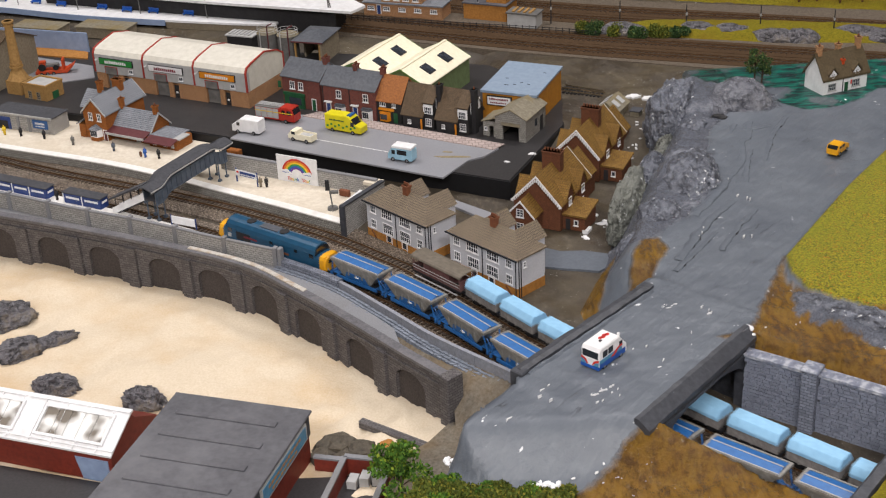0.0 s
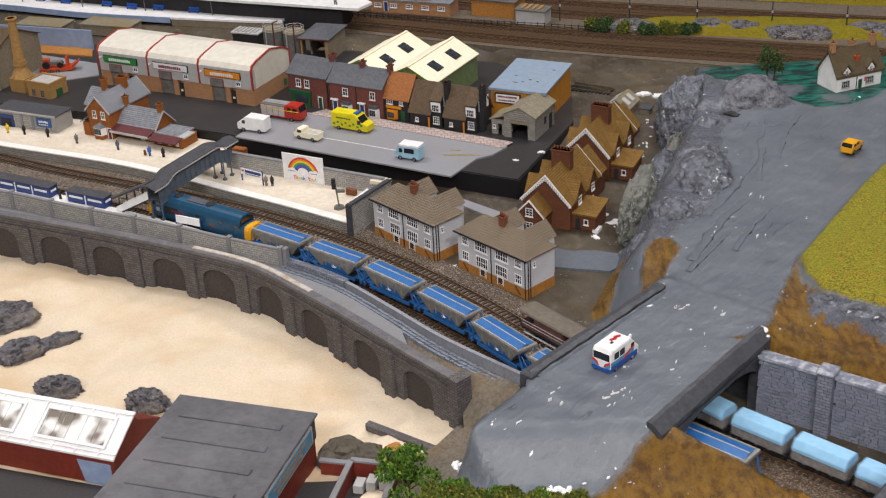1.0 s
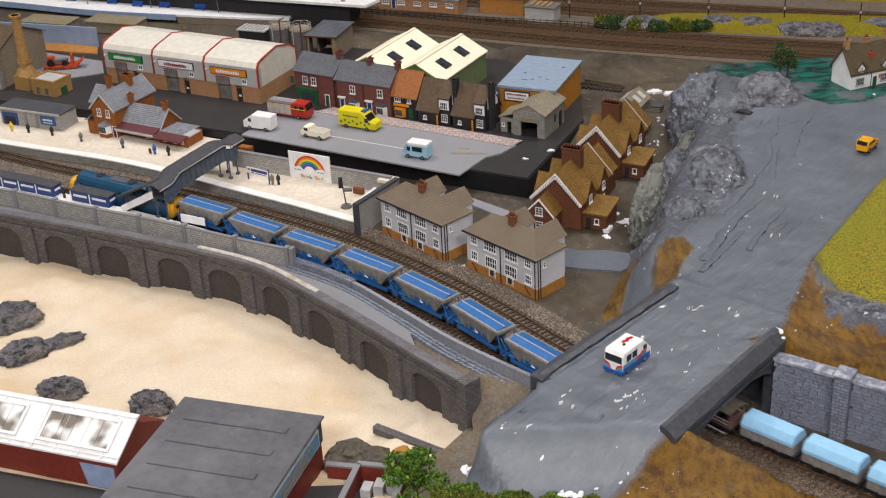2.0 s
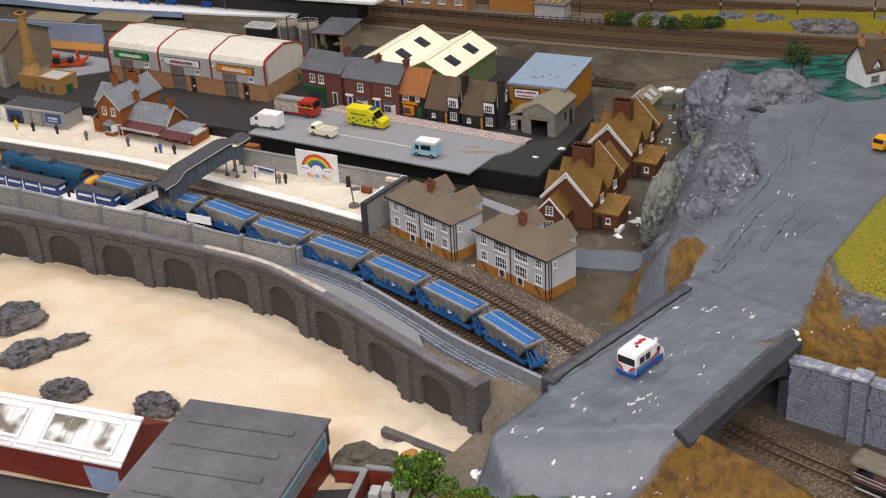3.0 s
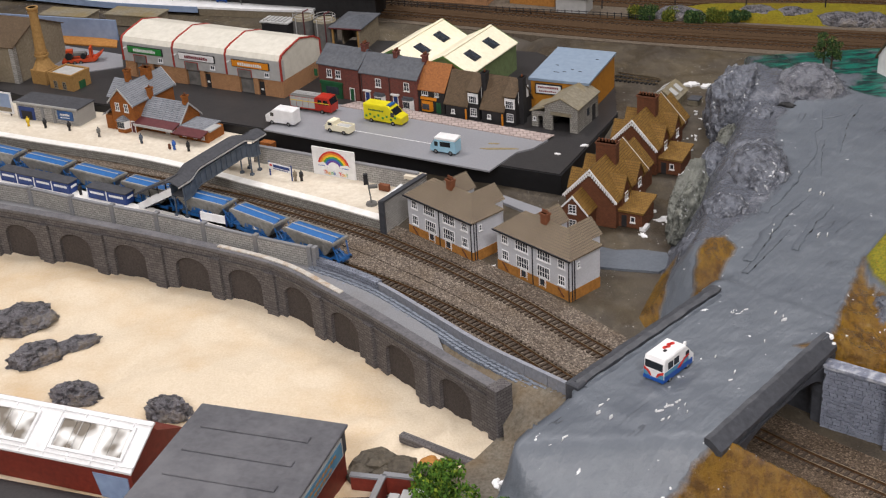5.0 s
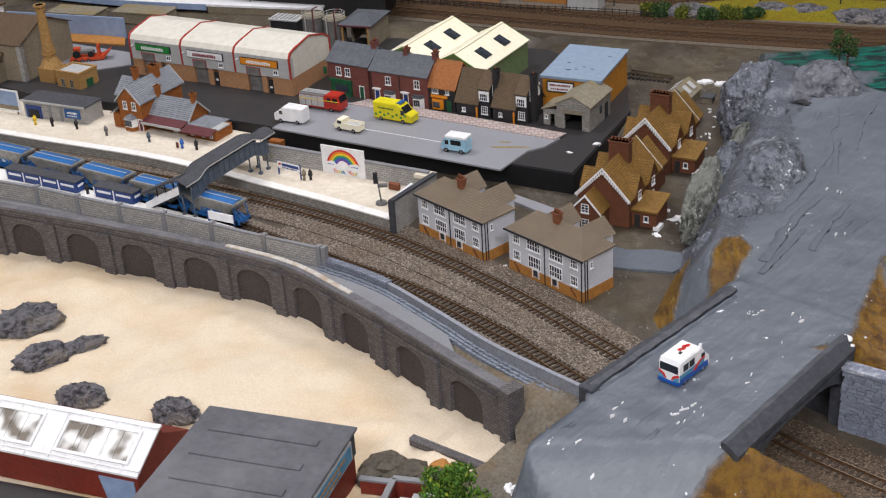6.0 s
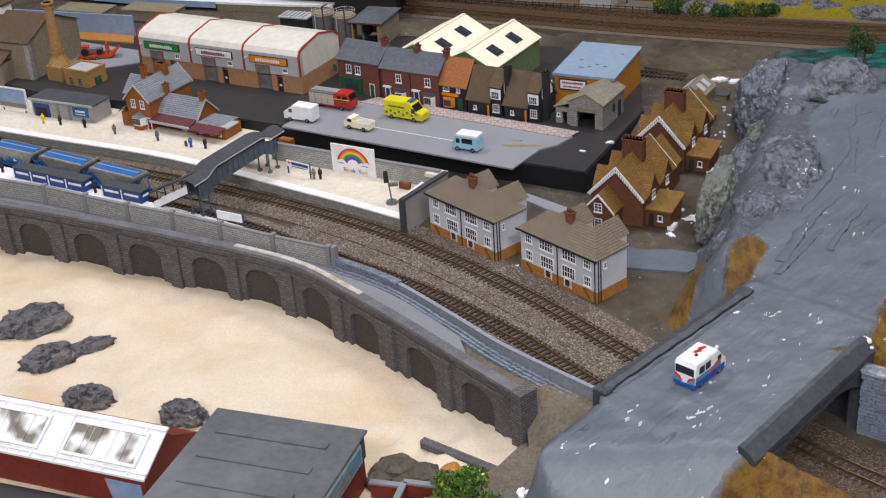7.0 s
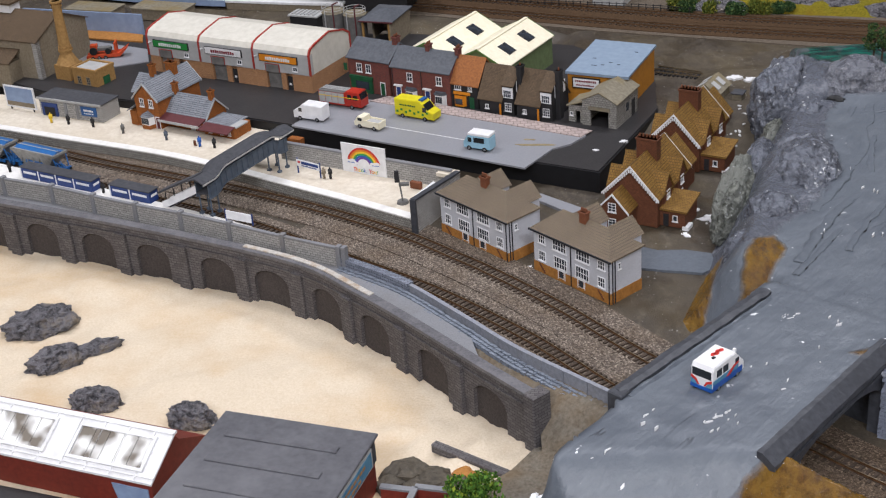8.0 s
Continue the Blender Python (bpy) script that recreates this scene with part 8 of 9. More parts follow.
for i, (x, y, sx) in enumerate(((0.52, 0.958, 0.06), (0.685, 0.930, 0.05), (0.76, 0.905, 0.05), (0.845, 0.855, 0.05), (0.90, 0.838, 0.04), (1.03, 0.835, 0.07), (1.09, 0.80, 0.06))):
    rock("lineside_rock", x, y, 0.030, sx, 0.022, 0.026, -20, 200 + i, "rock", "low grey rock outcrop beside the main line", group="lineside rocks", levels=3)


# ---- far side of the layout ----
def back_scene():
    strip = [(0.30, 1.02), (0.411, 1.000), (0.60, 0.905), (0.80, 0.835), (1.06, 0.775), (1.6, 0.60), (1.6, 0.78), (1.12, 0.90), (0.85, 0.985), (0.62, 1.03)]
    sheet("lineside_grass", (0.28, 1.6), (0.58, 1.06), 0.010, lambda x, y: 0.026 + 0.022 * smooth01(signed(x, y, strip) / 0.045) + 0.002 * rough_field(x, y, 30, 3, 4.0), region(strip), "far_grass", None, "yellow-green lineside grass strip")
    field = [(0.30, 1.34), (0.62, 1.20), (1.1, 1.02), (1.6, 0.86), (1.6, 2.55), (0.3, 2.55)]
    sheet("far_field", (0.3, 1.6), (0.84, 2.55), 0.012, lambda x, y: 0.024 + 0.014 * smooth01(signed(x, y, field) / 0.04) + 0.10 * smooth01(signed(x, y, field) / 1.2) + 0.002 * rough_field(x, y, 20, 3, 6.0), region(field), "far_grass", None, "dry yellow field behind the main line")
    rng = random.Random(31)
    for x, y in ((0.775, 1.17), (0.93, 1.12), (0.97, 1.10), (1.01, 1.09), (1.06, 1.07), (1.11, 1.06), (0.86, 1.15), (1.16, 1.03)):
        t = thing("bare_tree", pose(x, y, 0.036), "thin bare autumn tree at the field edge", "tree", "bare trees along the field")
        bm = bmesh.new()
        tube(bm, (0, 0, -0.004), (0.003, 0, 0.07), 0.0026, 0.0015, 7)
        for i in range(9):
            a, z = rng.uniform(0, 6.28), rng.uniform(0.03, 0.07)
            tube(bm, (0.002, 0, z), (math.cos(a) * 0.03, math.sin(a) * 0.03, z + 0.03), 0.001, 0.0004, 5)
        part("trunk", bm, "bark_orange", t)
        bm = bmesh.new()
        for i in range(6):
            clump_crown(bm, rng, (rng.uniform(-0.02, 0.02), rng.uniform(-0.02, 0.02), rng.uniform(0.06, 0.10)), 0.018, 50, 0.0022)
        part("crown", bm, "bark_orange", t)
    for x, y in ((0.367, 1.055), (0.523, 1.012), (0.667, 0.955), (0.828, 0.915), (0.978, 0.855), (0.20, 1.13)):
        t = thing("telegraph_post", pose(x, y, 0.036), "slim dark lineside telegraph post", "post", "lineside posts")
        bm = bmesh.new()
        tube(bm, (0, 0, -0.004), (0, 0, 0.055), 0.0016, 0.0012, 7)
        part("pole", bm, "half_black", t)
        bx("band", (-0.0018, 0.0018, -0.0018, 0.0018, 0.030, 0.036), "clad_grey", t)
    f = thing("lineside_fence", Matrix(), "low dark post and rail fence beside the main line", "fence")
    ln = Line([(-0.12, 1.182), (0.141, 1.073), (0.37, 0.985), (0.46, 0.94)])
    for s in np.arange(0.0, ln.length, 0.016):
        bm = bmesh.new()
        box(bm, -0.0008, 0.0008, -0.0008, 0.0008, 0.03, 0.046, ln.spot(float(s)))
        part("fence_post", bm, "half_black", f)
    for z in (0.038, 0.043):
        bm = bmesh.new()
        band(bm, ln, 0, ln.length, -0.0006, 0.0006, z, z + 0.0012)
        part("rail", bm, "half_black", f)


back_scene()


def far_platform():
    ln = Line([(-1.5, 1.60), (-1.25, 1.50), (-1.005, 1.399), (-0.758, 1.278), (-0.413, 1.155), (-0.285, 1.120)])
    p = thing("platform_3", Matrix(), "long white far platform with blue benches", "platform", kind="structure")
    bm = bmesh.new()
    band(bm, ln, 0, ln.length, 0.0, 0.085, 0.045, 0.050)
    part("surface", bm, "white", p, "white platform surface")
    bm = bmesh.new()
    band(bm, ln, 0, 1.02, -0.002, 0.0, 0.036, 0.050)
    part("blue_fascia", bm, "blue_board", p, "blue platform edge")
    bm = bmesh.new()
    band(bm, ln, 1.02, ln.length, 0.004, 0.010, 0.028, 0.045)
    part("buff_wall", bm, "stone_tan", p, "buff stone platform face")
    bm = bmesh.new()
    band(bm, ln, 0, 1.02, 0.02, 0.08, 0.028, 0.045)
    part("underframe", bm, "half_black", p)
    for x, y in ((-1.014, 1.452), (-0.917, 1.411), (-0.846, 1.375), (-0.734, 1.327), (-0.666, 1.292), (-0.597, 1.268), (-0.506, 1.230)):
        b = thing("platform_bench", pose(x, y, 0.050, 0, 0, -23), "small blue platform bench", "bench", "blue benches on the far platform")
        bx("seat", (-0.014, 0.014, -0.004, 0.004, 0.005, 0.0062), "van_blue", b)
        bx("backrest", (-0.014, 0.014, 0.003, 0.0042, 0.006, 0.013), "van_blue", b)
        for s in (-1, 1):
            bx("leg", (s * 0.012 - 0.0007, s * 0.012 + 0.0007, -0.003, 0.003, -0.0005, 0.005), "van_blue", b)
    for x, y in ((-0.962, 1.410), (-0.795, 1.334), (-0.629, 1.270), (-0.457, 1.201)):
        b = thing("platform_lamp", pose(x, y, 0.050, 0, 0, -23), "slim grey platform lamp post", "lamp post", "lamp posts on the far platform")
        bm = bmesh.new()
        tube(bm, (0, 0, -0.0005), (-0.003, 0, 0.060), 0.0013, 0.0008, 7)
        part("post", bm, "tank", b)
        bx("head", (-0.008, 0.002, -0.0015, 0.0015, 0.060, 0.062), "tank", b)
    c = thing("canopy_roof", Matrix(), "long white train shed roof with a dark underside", "roof", kind="structure")
    bm = bmesh.new()
    prism(bm, [(-0.90, 1.395), (-0.410, 1.172), (-0.101, 1.042), (-0.068, 1.085), (-0.117, 1.173), (-0.36, 1.31), (-0.85, 1.52)], 0.088, 0.094, "z")
    part("roof_sheet", bm, "white", c)
    # a filled black block gives the shade under the roof
    bm = bmesh.new()
    prism(bm, [(-0.89, 1.41), (-0.41, 1.192), (-0.14, 1.08), (-0.12, 1.16), (-0.36, 1.29), (-0.85, 1.50)], 0.030, 0.088, "z")
    part("shed_body", bm, "half_black", c, "solid black block for the shaded inside of the train shed")
    bm = bmesh.new()
    for q, r in (((-0.155, 1.085, 0.094), (-0.157, 1.085, 0.150)), ((-0.150, 1.083, 0.094), (-0.157, 1.085, 0.135))):
        tube(bm, q, r, 0.0018, 0.0012, 7)
    part("mast", bm, "tank", c)


far_platform()


def simple_block(name, m, l, w, h, mat, roof, label, category, wins=0, win_h=0.010, over=0.003):
    b = thing(name, m, label, category)
    bx("body", (0, l, 0, w, -0.006, h), mat, b)
    bx("roof", (-over, l + over, -over, w + over, h, h + 0.003), roof, b)
    f = side(l, w, "f")
    for i in range(wins):
        window(b, f, l * (i + 0.25) / wins, h * 0.35, min(0.018, l / wins * 0.55), win_h, 3, 2, bar=0.0009)
    return b


b = simple_block("signal_cabin", pose(-0.075, 1.214, 0.036, 0, 0, -23), 0.205, 0.06, 0.026, "brick_tan", "slate", "brick lineside signal cabin with white windows", "building", 5)
bx("upper_storey", (0.045, 0.150, 0.006, 0.054, 0.029, 0.060), "brick_tan", b)
for i in range(4):
    window(b, pose(0, 0.006, 0), 0.052 + i * 0.025, 0.034, 0.016, 0.012, 3, 2, bar=0.0009)
bx("upper_roof", (0.042, 0.153, 0.002, 0.058, 0.060, 0.063), "slate", b)
door(b, Matrix(), 0.036, 0.009, 0.022, "blue_paint")
b = simple_block("tan_store", pose(0.166, 1.142, 0.036, 0, 0, -27), 0.110, 0.07, 0.032, "plinth", "roof_grey", "tan rendered lineside store with flat grey roof", "building")
bx("upper_block", (0.055, 0.105, 0.012, 0.06, 0.035, 0.060), "plinth", b)
b = simple_block("concrete_bunker", pose(0.264, 1.060, 0.036, 0, 0, -27), 0.072, 0.042, 0.026, "clad_grey", "tank", "pale grey concrete coal bunker", "bunker")
for i in range(4):
    bx("slat", (0.010 + i * 0.014, 0.016 + i * 0.014, 0.004, 0.038, 0.029, 0.032), "brass_brick", b)


def brewery():
    b = thing("brewery", pose(-1.102, 0.910, 0.020, 0, 0, -25), "old buff stone brewery with brown roof", "industrial building")
    l, w, h, r = 0.245, 0.16, 0.090, 0.125
    gable_walls(b, 0, l, 0, w, h, r, "stone_tan", "x")
    gable_roof(b, 0, l, 0, w, h, r, "tile_thatch", "x", 0.005)
    bx("corner_pier", (l - 0.010, l + 0.001, -0.0015, 0.010, 0, h), "stone_block", b)
    bm = bmesh.new()
    prism(bm, [(-0.040, 0.050), (0.0, 0.068), (0.0, 0.071), (-0.040, 0.053)], l - 0.13, l - 0.045, "x")
    lt = part("lean_to_roof", bm, "tile_thatch", b)
    bx("lean_to", (l - 0.125, l - 0.050, -0.036, 0, 0, 0.050), "stone_tan", b)
    bx("green_door", (l - 0.110, l - 0.085, -0.038, -0.0355, 0.0, 0.034), "green_dark", b)
    bx("vent", (l - 0.15, l - 0.11, w / 2 - 0.015, w / 2 + 0.015, r - 0.004, r + 0.014), "white", b)
    bx("vent_roof", (l - 0.155, l - 0.105, w / 2 - 0.02, w / 2 + 0.02, r + 0.014, r + 0.018), "tile_thatch", b)
    c = thing("factory_chimney", pose(-0.824, 0.812, 0.020, 0, 0, -30), "tall tapered yellow brick factory chimney with ringed cap", "chimney")
    bm = bmesh.new()
    prism(bm, [(-0.020, -0.020), (0.020, -0.020), (0.020, 0.020), (-0.020, 0.020)], 0.0, 0.040, "z")
    part("base", bm, "brass_brick", c)
    bm = bmesh.new()
    tube(bm, (0, 0, 0.040), (0, 0, 0.060), 0.0235, 0.013, 8)
    tube(bm, (0, 0, 0.060), (0, 0, 0.170), 0.0125, 0.0085, 12)
    part("shaft", bm, "brass_brick", c)
    for z, r0 in ((0.066, 0.0150), (0.072, 0.0135), (0.158, 0.0110), (0.166, 0.0125)):
        bm = bmesh.new()
        tube(bm, (0, 0, z), (0, 0, z + 0.004), r0, r0, 12)
        part("ring", bm, "brass_brick", c)
    a = thing("boiler_house", pose(-0.806, 0.770, 0.020, 0, 0, -31), "small yellow brick boiler house with flat pale roof", "building")
    l, w, h = 0.064, 0.052, 0.040
    bx("body", (0, l, 0, w, 0, h), "brass_brick", a)
    bx("roof", (0.003, l - 0.003, 0.003, w - 0.003, h, h + 0.002), "clad_grey", a, "flat pale grey roof")
    bm = bmesh.new()
    for d in ((-0.001, l + 0.001, -0.001, 0.003), (-0.001, l + 0.001, w - 0.003, w + 0.001)):
        box(bm, *d, h, h + 0.005)
    for d in ((-0.001, 0.003, 0.003, w - 0.003), (l - 0.003, l + 0.001, 0.003, w - 0.003)):
        box(bm, *d, h, h + 0.005)
    part("parapet", bm, "brass_brick", a)
    for u in (0.012, 0.036):
        window(a, Matrix(), u, 0.012, 0.010, 0.016, 2, 3, "stone_tan")
    bx("green_door", (l - 0.0004, l + 0.0008, 0.018, 0.036, 0.0, 0.026), "green_dark", a)


brewery()
bp = bx("blue_panel", (0, 0.31, -0.002, 0.002, -0.002, 0.046), "blue_board", None, "", pose(-1.010, 1.165, BOARD_Z, 0, 0, -20.5))
tagged(bp, "long pale blue backing panel behind the yard", "panel")
slab_poly("yard_road", [(-0.90, 1.03), (-0.841, 1.037), (-0.693, 0.949), (-0.674, 0.869), (-0.748, 0.85), (-0.90, 0.93)], BOARD_Z, BOARD_Z + 0.002, "tarmac", "pale grey yard road behind the brewery", "road")
slab_poly("ochre_verge", [(-0.95, 1.13), (-0.865, 1.126), (-0.721, 1.048), (-0.713, 1.000), (-0.85, 1.052), (-0.95, 1.08)], BOARD_Z, BOARD_Z + 0.003, "plinth", "ochre sandy verge along the yard", "verge")
for x, y, l in ((-0.935, 1.225, 0.125), (-0.775, 1.195, 0.135)):
    simple_block("low_store", pose(x, y, BOARD_Z, 0, 0, -22), l, 0.055, 0.018, "stone_tan", "moss_roof", "low grey-roofed trackside store", "shed")


def oil_tanks():
    for x, y in ((-0.290, 0.945), (-0.243, 0.920)):
        t = thing("storage_tank", pose(x, y, BOARD_Z), "grey cylindrical storage tank with a red pipe", "tank", "storage tanks behind the units")
        bm = bmesh.new()
        tube(bm, (0, 0, 0), (0, 0, 0.058), 0.024, 0.024, 28)
        part("shell", bm, "tank", t)
        bm = bmesh.new()
        tube(bm, (0, 0, 0.058), (0, 0, 0.062), 0.025, 0.020, 28)
        part("lid", bm, "moss_roof", t)
        bm = bmesh.new()
        for z in (0.064, 0.070):
            for i in range(16):
                a, c = 2 * math.pi * i / 16, 2 * math.pi * (i + 1) / 16
                tube(bm, (0.023 * math.cos(a), 0.023 * math.sin(a), z), (0.023 * math.cos(c), 0.023 * math.sin(c), z), 0.0005, 0.0005, 4)
        for i in range(8):
            a = 2 * math.pi * i / 8
            tube(bm, (0.023 * math.cos(a), 0.023 * math.sin(a), 0.060), (0.023 * math.cos(a), 0.023 * math.sin(a), 0.070), 0.0005, 0.0005, 4)
        part("guard_rail", bm, "clad_grey", t)
        bm = bmesh.new()
        tube(bm, (-0.016, -0.019, 0.0), (-0.016, -0.019, 0.066), 0.0012, 0.0012, 7)
        part("pipe", bm, "clad_grey", t)
        bm = bmesh.new()
        tube(bm, (0.002, -0.0255, 0.006), (0.002, -0.0255, 0.080), 0.0015, 0.0015, 7)
        tube(bm, (0.002, -0.0255, 0.080), (0.012, -0.010, 0.080), 0.0015, 0.0015, 7)
        part("red_pipe", bm, "maroon", t, "dark red filler pipe")
    b = thing("goods_shelter", pose(-0.228, 0.884, BOARD_Z, 0, 0, -21), "open-fronted timber goods shelter with dark hipped roof", "shelter")
    l, w, h = 0.066, 0.10, 0.055
    bx("right_wall", (l - 0.004, l, 0, w, 0, h), "stone_tan", b)
    bx("back_wall", (0.004, l - 0.004, w - 0.004, w, 0, h), "stone_tan", b)
    bx("post", (0, 0.004, 0, 0.004, 0, h), "brass_brick", b)
    bx("post", (l - 0.008, l - 0.004, 0, 0.004, 0, h), "brass_brick", b)
    bx("left_wall", (0, 0.004, w * 0.5, w - 0.004, 0, h), "stone_tan", b)
    hip_roof(b, 0, l, 0, w, h, h + 0.012, "slate_dark", 0.005, inset=0.03)
    bx("eaves_board", (-0.005, l + 0.005, -0.0062, -0.005, h - 0.003, h), "maroon", b)
    tt = simple_block("pump_house", pose(-0.390, 1.005, BOARD_Z, 0, 0, -24), 0.065, 0.035, 0.036, "half_black", "clad_grey", "dark pump house with pale railings and pipework", "building")
    for i in range(6):
        bx("roof_bar", (0.004 + i * 0.010, 0.008 + i * 0.010, 0.002, 0.033, 0.039, 0.042), "clad_grey", tt)


oil_tanks()


# ---- white cottage on the hill ----
def white_cottage():
    b = thing("thatched_cottage", pose(0.791, 0.333, 0.094, 0, 0, 20), "white rendered cottage with dark thatched roof and brick chimneys", "cottage")
    l, w, h, r = 0.100, 0.056, 0.036, 0.074
    gable_walls(b, 0, l, 0, w, h, r, "white", "x")
    gable_roof(b, 0, l, 0, w, h, r, "thatch", "x", 0.004, 0.004)
    for u in (0.020, 0.074):
        bm = bmesh.new()
        prism(bm, [(u - 0.008, h - 0.004), (u + 0.008, h - 0.004), (u + 0.008, h + 0.006), (u, h + 0.016), (u - 0.008, h + 0.006)], -0.001, 0.018, "y")
        d = part("dormer", bm, "white", b)
        bm = bmesh.new()
        prism(bm, [(u - 0.011, h + 0.004), (u, h + 0.018), (u + 0.011, h + 0.004), (u + 0.011, h + 0.008), (u, h + 0.022), (u - 0.011, h + 0.008)], -0.004, 0.022, "y")
        part("dormer_thatch", bm, "thatch", d)
        window(b, pose(0, -0.001, 0), u - 0.004, h + 0.000, 0.008, 0.008, 2, 2)
        window(b, Matrix(), u - 0.009, 0.010, 0.018, 0.014, 4, 2, "clad_grey")
    door(b, Matrix(), 0.048, 0.009, 0.022, "green_dark")
    bx("red_plaque", (0.062, 0.066, -0.001, 0, 0.016, 0.024), "rb_red", b)
    pipe(b, Matrix(), 0.044, 0, h)
    for x, y, z in ((0.006, w / 2, r + 0.018), (0.052, w / 2 + 0.004, r + 0.014), (0.094, w / 2, r + 0.022)):
        chimney(b, x, y, r - 0.012, z, 0.009, 0.009, "brick_tan", 1)
    chimney(b, 0.050, 0.012, h + 0.008, r - 0.010, 0.005, 0.005, "low_orange", 1)


white_cottage()


# ---- cutting wall of separate stones ----
def cutting_wall():
    w = thing("cutting_wall", Matrix(), "blue-grey stone cutting wall with a square buttress below the mud bank", "wall", kind="structure")
    runs = (((0.436, -0.512), (0.500, -0.561), "a"), ((0.517, -0.573), (0.62, -0.655), "b"), ((0.62, -0.655), (0.80, -0.83), "c"))
    rng = random.Random(77)
    shapes = []
    for k in range(6):
        bm = bmesh.new()
        fs = box(bm, -0.5, 0.5, -0.5, 0.5, -0.5, 0.5)
        for v in bm.verts:
            if v.co.y < 0:
                v.co.x *= rng.uniform(0.90, 0.98)
                v.co.z *= rng.uniform(0.84, 0.97)
                v.co.y += rng.uniform(-0.15, 0.15)
        shapes.append(mesh_of("stone", bm, "stone_piece"))
    for p, q, nm in runs:
        d = Vector(q) - Vector(p)
        L = d.length
        m = pose(p[0], p[1], 0, 0, 0, math.degrees(math.atan2(d.y, d.x)))
        core = bx("wall_core", (0, L, 0.0, 0.016, -0.012, 0.077), "parapet", w, "", m)
        bx("coping", (-0.001, L + 0.001, -0.005, 0.014, 0.077, 0.081), "frosted", w, "pale frosted coping", m)
        if nm == "c":
            continue
        z, row = -0.010, 0
        while z < 0.075:
            hh = rng.uniform(0.0044, 0.0056)
            x = -rng.uniform(0, 0.01)
            while x < L - 0.004:
                ln = rng.uniform(0.008, 0.013)
                x0, x1 = max(0.0, x), min(L, x + ln)
                if x1 - x0 > 0.004:
                    s = new("stone", shapes[rng.randrange(6)])
                    s.parent = core
                    s.matrix_basis = pose((x0 + x1) / 2, -0.0006, z + hh / 2) @ Matrix.Diagonal((x1 - x0 - 0.0004, 0.0045, hh - 0.0003, 1))
                x += ln
            z += hh
    d = pose(0.509, -0.567, 0, 0, 0, -37.5)
    bx("buttress", (-0.010, 0.010, -0.013, 0.010, -0.012, 0.084), "stone_small", w, "square stone buttress", d, 0.001)
    bx("buttress_cap", (-0.012, 0.012, -0.015, 0.012, 0.084, 0.089), "frosted", w, "", d, 0.0015)


cutting_wall()


def field_bridge():
    """The next crossing down the line, with a grass top."""
    b = thing("field_bridge", Matrix(), "low grey-edged crossing with a grass top over the tracks", "bridge", kind="structure")
    p, q = Vector((0.640, -0.640)), Vector((0.400, -0.912))
    d = q - p
    m = Matrix.Translation((*p, 0)) @ Matrix.Rotation(math.atan2(d.y, d.x), 4, "Z")
    bm = bmesh.new()
    rough_strip(bm, m, d.length, [(0.0, 0.060), (0.0, 0.083), (0.004, 0.086), (0.016, 0.085), (0.018, 0.060)], 21.0, 0.0012)
    part("parapet", bm, "parapet", b, "dark grey plaster parapet")
    bm = bmesh.new()
    rough_strip(bm, m, d.length, [(0.018, 0.062), (0.018, 0.081), (0.06, 0.086), (0.14, 0.084), (0.14, 0.062)], 24.0, 0.0015)
    part("grass_top", bm, "far_grass", b, "yellow-green grass top")


field_bridge()


# ---- buildings on the shore ----
slab_poly("shore_yard", [(-0.95, -0.30), (-0.66, -0.415), (-0.42, -0.505), (-0.13, -0.520), (-0.05, -0.520), (-0.02, -0.56), (-0.02, -1.0), (-0.95, -1.0)], -0.11, -0.070, "tarmac_dark", "dark tarmac yard round the shore buildings", "yard")
slab_poly("shore_ramp", [(-0.05, -0.525), (0.012, -0.470), (0.045, -0.425), (0.10, -0.47), (0.10, -0.60), (0.0, -0.75), (-0.05, -0.70)], -0.11, -0.057, "bank", "grey sandy ground at the end of the sea wall", "ground")
pk = bx("slipway_timber", (0, 0.135, -0.006, 0.006, -0.004, 0.010), "viaduct", None, "", pose(-0.085, -0.398, SAND_Z + 0.006, 0, 0, -38), bev=0.002)
tagged(pk, "dark weathered slipway timber on the sand", "timber")


